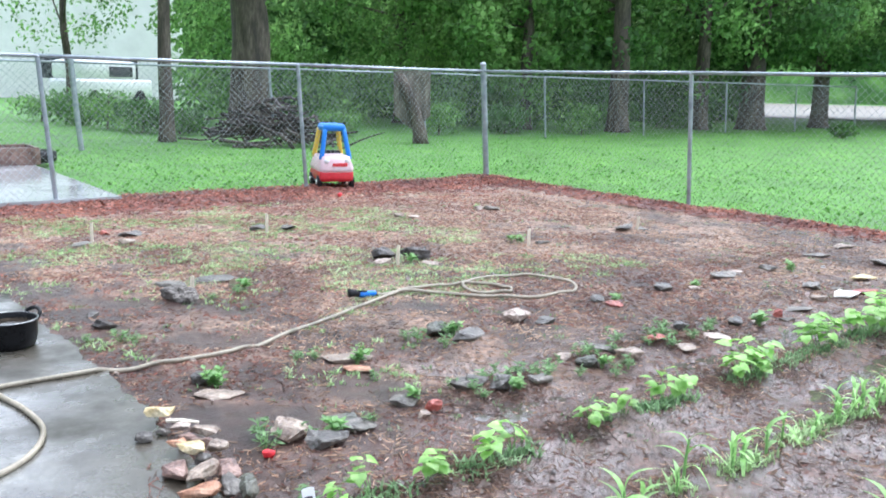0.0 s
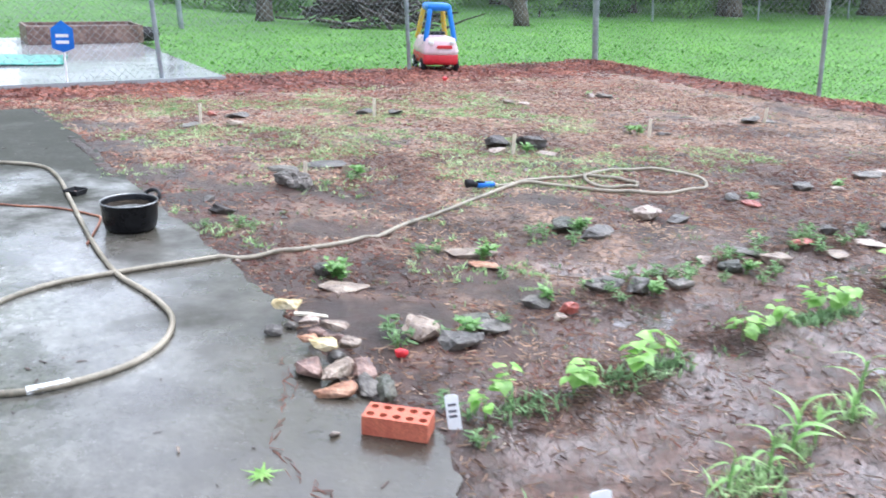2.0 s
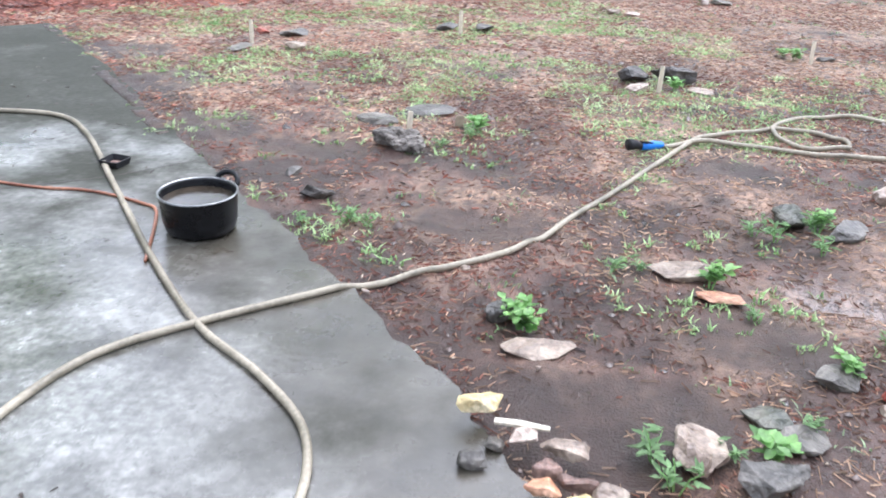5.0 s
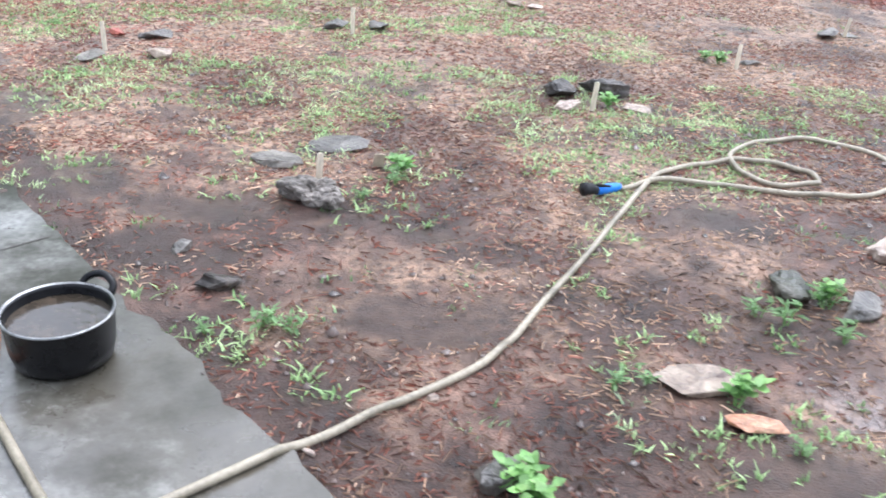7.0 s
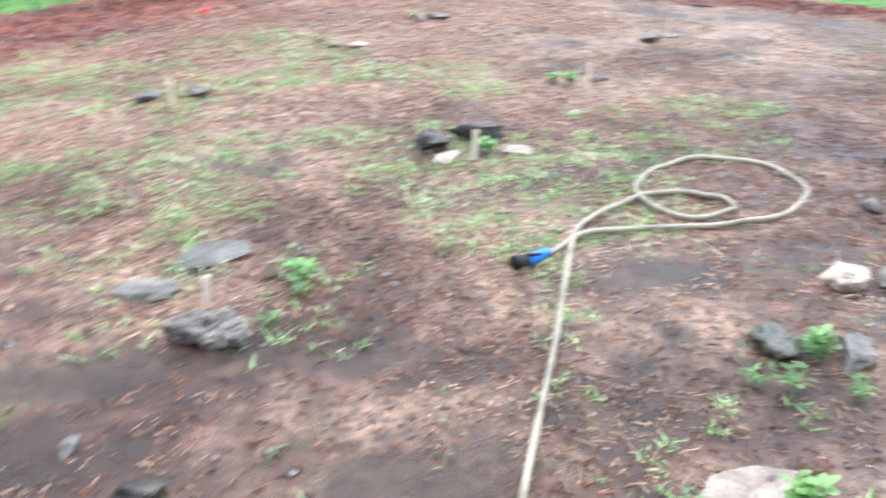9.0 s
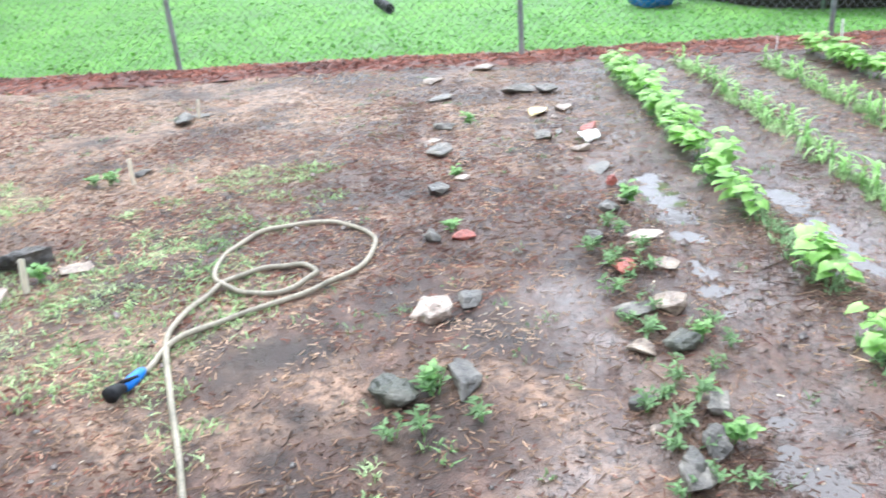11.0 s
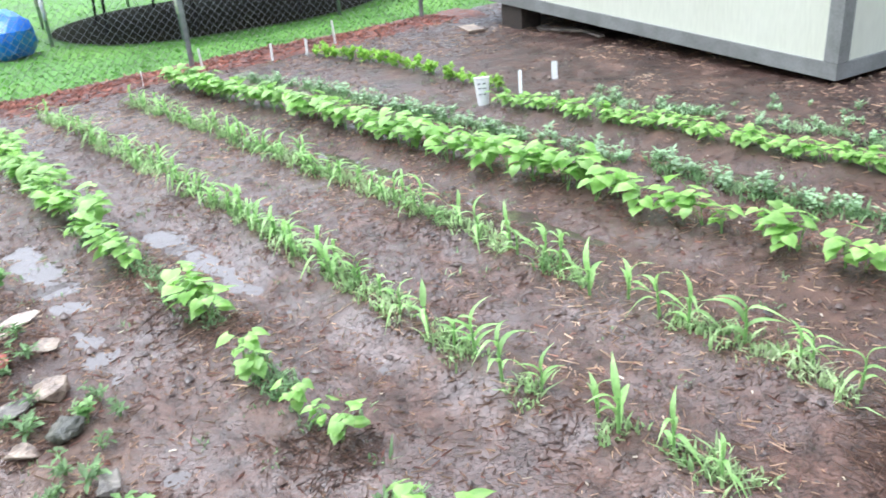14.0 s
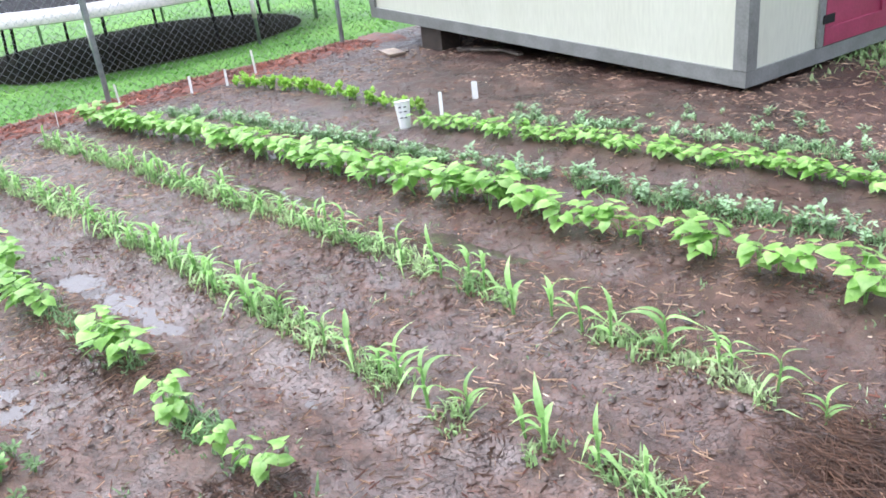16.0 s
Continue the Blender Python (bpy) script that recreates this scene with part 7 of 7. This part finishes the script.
def thicket(name, label, n, start, run, back, zlo, zhi, rlo, rhi, per, size, material, seed):
    """A band of leafy clumps, for woods that nobody could count."""
    mid, rad = [], []
    for k in range(n):
        t = (k + cs.random()) / n
        d = cs.random()
        px, py, pz, pr = start[0] + run[0] * t + back[0] * d, start[1] + run[1] * t + back[1] * d, zlo + (zhi - zlo) * cs.random() ** 1.2, cs.uniform(rlo, rhi)
        # the wood is open below its crowns where the road runs by
        if px > 0.315 * py and pz - 0.75 * pr < 2.0:
            pz = 2.0 + 0.8 * pr + cs.random()
        mid.append((px, py, pz))
        rad.append(pr)
    tagged(part(name, leaf_cloud(mid, rad, per, size, seed, material, name), None, None), label, "woods", kind="stuff")


thicket("far_woods", "dense dark green woods beyond the fences", 330, (-8, 31), (42, 14), (-2, 6), 0.0, 8.5, 1.2, 2.2, 200, 0.46, SHADEFOLIAGE, 5)
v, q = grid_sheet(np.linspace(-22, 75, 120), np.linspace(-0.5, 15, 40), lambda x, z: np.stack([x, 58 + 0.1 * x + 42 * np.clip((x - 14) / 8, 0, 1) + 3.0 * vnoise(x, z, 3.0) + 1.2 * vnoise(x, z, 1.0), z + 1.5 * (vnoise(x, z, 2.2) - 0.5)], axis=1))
tagged(new("backdrop", big_mesh("backdrop", v, q, SHADEFOLIAGE, True)), "dark green mass of distant woods", "woods", kind="structure")
thicket("green_thicket", "bright green leafy undergrowth behind the far fence", 95, (-7.5, 24.5), (10.5, 3.5), (-0.8, 3), 0.2, 5.2, 0.6, 1.2, 190, 0.17, FOLIAGE, 6)
thicket("leafy_fringe", "bright green low branches along the wood", 130, (-0.5, 25.0), (24, 10), (-0.8, 2.5), 2.6, 7.0, 0.45, 1.0, 150, 0.23, FOLIAGE, 7)
thicket("shaded_brush", "brush under the trees, shade put into its leaf colour", 60, (1.0, 27.5), (13, 4), (-0.5, 2), 0.0, 2.0, 0.6, 1.0, 170, 0.18, SHADEFOLIAGE, 8)
# trees added out of view on the left to darken the drive's reflections
for i, (x, y, h, cr) in enumerate(((-13.5, 15.0, 11, 4.2), (-16.5, 8.5, 12, 4.6), (-21, 19, 12, 4.8))):
    tree(x, y, h, 0.3, cr, 0.9, 60 + i, 190, 0.28, 60)
for i, (x, y, r) in enumerate(((-7.4, 21.6, 0.85), (-8.6, 22.5, 0.9), (-9.9, 24.0, 0.8), (-11.4, 25.0, 0.9), (-6.4, 21.3, 0.7), (-0.2, 23.5, 0.8), (1.6, 24.4, 0.7), (3.9, 25.6, 0.8), (11.9, 26.6, 0.45), (-2.6, 21.8, 0.6))):
    rr = random.Random(300 + i)
    b = thing("bush", "rounded green bush in the grass", "bush", "bushes along the far fence", x, y, 0)
    part("branch", tube(bmesh.new(), [(0, 0, -0.05), (0.05, 0.03, r * 0.5), (0.1, -0.04, r)], [0.03, 0.02, 0.01], 6), BARK, b)
    part("foliage", leaf_cloud([(rr.uniform(-0.6, 0.6) * r, rr.uniform(-0.6, 0.6) * r, rr.uniform(0.25, 0.8) * r) for _ in range(14)], [r * 0.5] * 14, 110, 0.11, 400 + i, FOLIAGE if i % 2 else SHADEFOLIAGE, "foliage"), None, b)

# brush pile and the leaning broken trunk with its board
pile = thing("brush_pile", "heap of dark dead branches on the grass", "brush pile", x=-3.55, y=18.2, z=0)
rr = random.Random(12)
for k in range(170):
    cx0, cy0 = rr.gauss(0, 0.62), rr.gauss(0, 0.42)
    hz = max(0.03, 1.05 * math.exp(-(cx0 ** 2 / 1.3 + cy0 ** 2 / 0.5)) * rr.uniform(0.2, 1.0))
    az, pt, l = rr.gauss(0.3, 0.8), rr.gauss(0, 0.25), rr.uniform(0.35, 1.0)
    d = Vector((math.cos(az) * math.cos(pt), math.sin(az) * math.cos(pt), math.sin(pt))) * l / 2
    c = Vector((cx0, cy0, max(hz, abs(d.z) + 0.02)))
    r0 = rr.uniform(0.015, 0.05)
    part("branch", tube(bmesh.new(), [c - d, c + Vector((0, 0, rr.uniform(-0.05, 0.05))), c + d], [r0, r0 * 0.8, r0 * 0.4], 6), BRUSH, pile)
log = thing("broken_trunk", "leaning broken grey tree trunk against the far fence", "trunk", x=-0.75, y=19.7, z=0)
part("trunk_wood", tube(bmesh.new(), [(0.20, 0, -0.1), (0.17, 0, 0.25), (0.02, -0.02, 0.75), (-0.16, -0.04, 1.15), (-0.28, -0.04, 1.50)], [0.2, 0.16, 0.15, 0.14, 0.10], 12), BARK, log, smooth=True)
bd = bmesh.new()
lower = [(-0.42, 0.62), (0.02, 0.28), (0.40, 0.62), (0.38, 1.62), (-0.44, 1.58)]
fr, bk = [bd.verts.new((px, 0.14, pz)) for px, pz in lower], [bd.verts.new((px, 0.18, pz)) for px, pz in lower]
bd.faces.new(fr)
bd.faces.new(bk[::-1])
for k in range(5):
    bd.faces.new((fr[k], bk[k], bk[(k + 1) % 5], fr[(k + 1) % 5]))
bmesh.ops.recalc_face_normals(bd, faces=bd.faces)
part("board", bd, DEADWOOD, log, "weathered grey board")

# distant house, van and road
house = thing("house", "distant white house behind the trees", "house", x=-23, y=52, z=0, yaw=24)
part("wall", boxed(-7, -3.5, -0.2, 7, 3.5, 7.4), HOUSEWHITE, house, "white siding wall")
rf = bmesh.new()
for xx in (-7.3, 7.3):
    for py, pz in ((-3.9, 7.3), (0, 9.6), (3.9, 7.3)):
        rf.verts.new((xx, py, pz))
rf.verts.ensure_lookup_table()
for f in ((0, 1, 4, 3), (1, 2, 5, 4), (0, 2, 1), (3, 4, 5), (0, 3, 5, 2)):
    rf.faces.new([rf.verts[k] for k in f])
part("roof", rf, SHINGLE, house, "grey roof")
for xx in (-4, 0, 4):
    win = part("window", boxed(xx - 0.5, -3.54, 1.1, xx + 0.5, -3.505, 2.2), DARKGLASS, house)
    part("frame", boxed(xx - 0.58, -3.53, 1.02, xx + 0.58, -3.503, 1.095), WHITE, win)
van = thing("parked_van", "white van parked near the house", "van", x=-15.4, y=40, z=0, yaw=66)
bm = boxed(-2.2, -0.9, 0.35, 2.2, 0.9, 1.15, bevel=0.15)
part("body", bm, CARPAINT, van, smooth=True)
bm = boxed(-2.1, -0.82, 1.1, 1.3, 0.82, 1.95, bevel=0.2)
part("cabin", bm, CARPAINT, van, smooth=True)
part("window", boxed(-0.4, -0.835, 1.25, 1.0, -0.815, 1.7, bevel=0.01), DARKGLASS, van)
for sx in (-1.35, 1.35):
    for sy in (-0.85, 0.85):
        wh = lathe(bmesh.new(), [(0.0, -0.1), (0.25, -0.1), (0.34, -0.06), (0.34, 0.06), (0.25, 0.1), (0.0, 0.1)], 20)
        bmesh.ops.transform(wh, matrix=pose(sx, sy, 0.34, 90, 0, 0), verts=wh.verts)
        part("wheel", wh, RUBBER, van)
bm = bmesh.new()
for px, py in ((14.5, 43), (36, 43), (66, 90), (29, 90)):
    bm.verts.new((px, py, 0.06))
bm.verts.ensure_lookup_table()
bm.faces.new(bm.verts[:])
tagged(part("road", bm, ROAD, None), "pale road beyond the trees", "road", kind="structure")
boulder = stone(15.4, 29.4, 1.0, 0.8, 0.8, SLATE, "dark boulder on the grass by the trees", 700, flat=0.2, group="boulder", category="boulder", z=0.01)
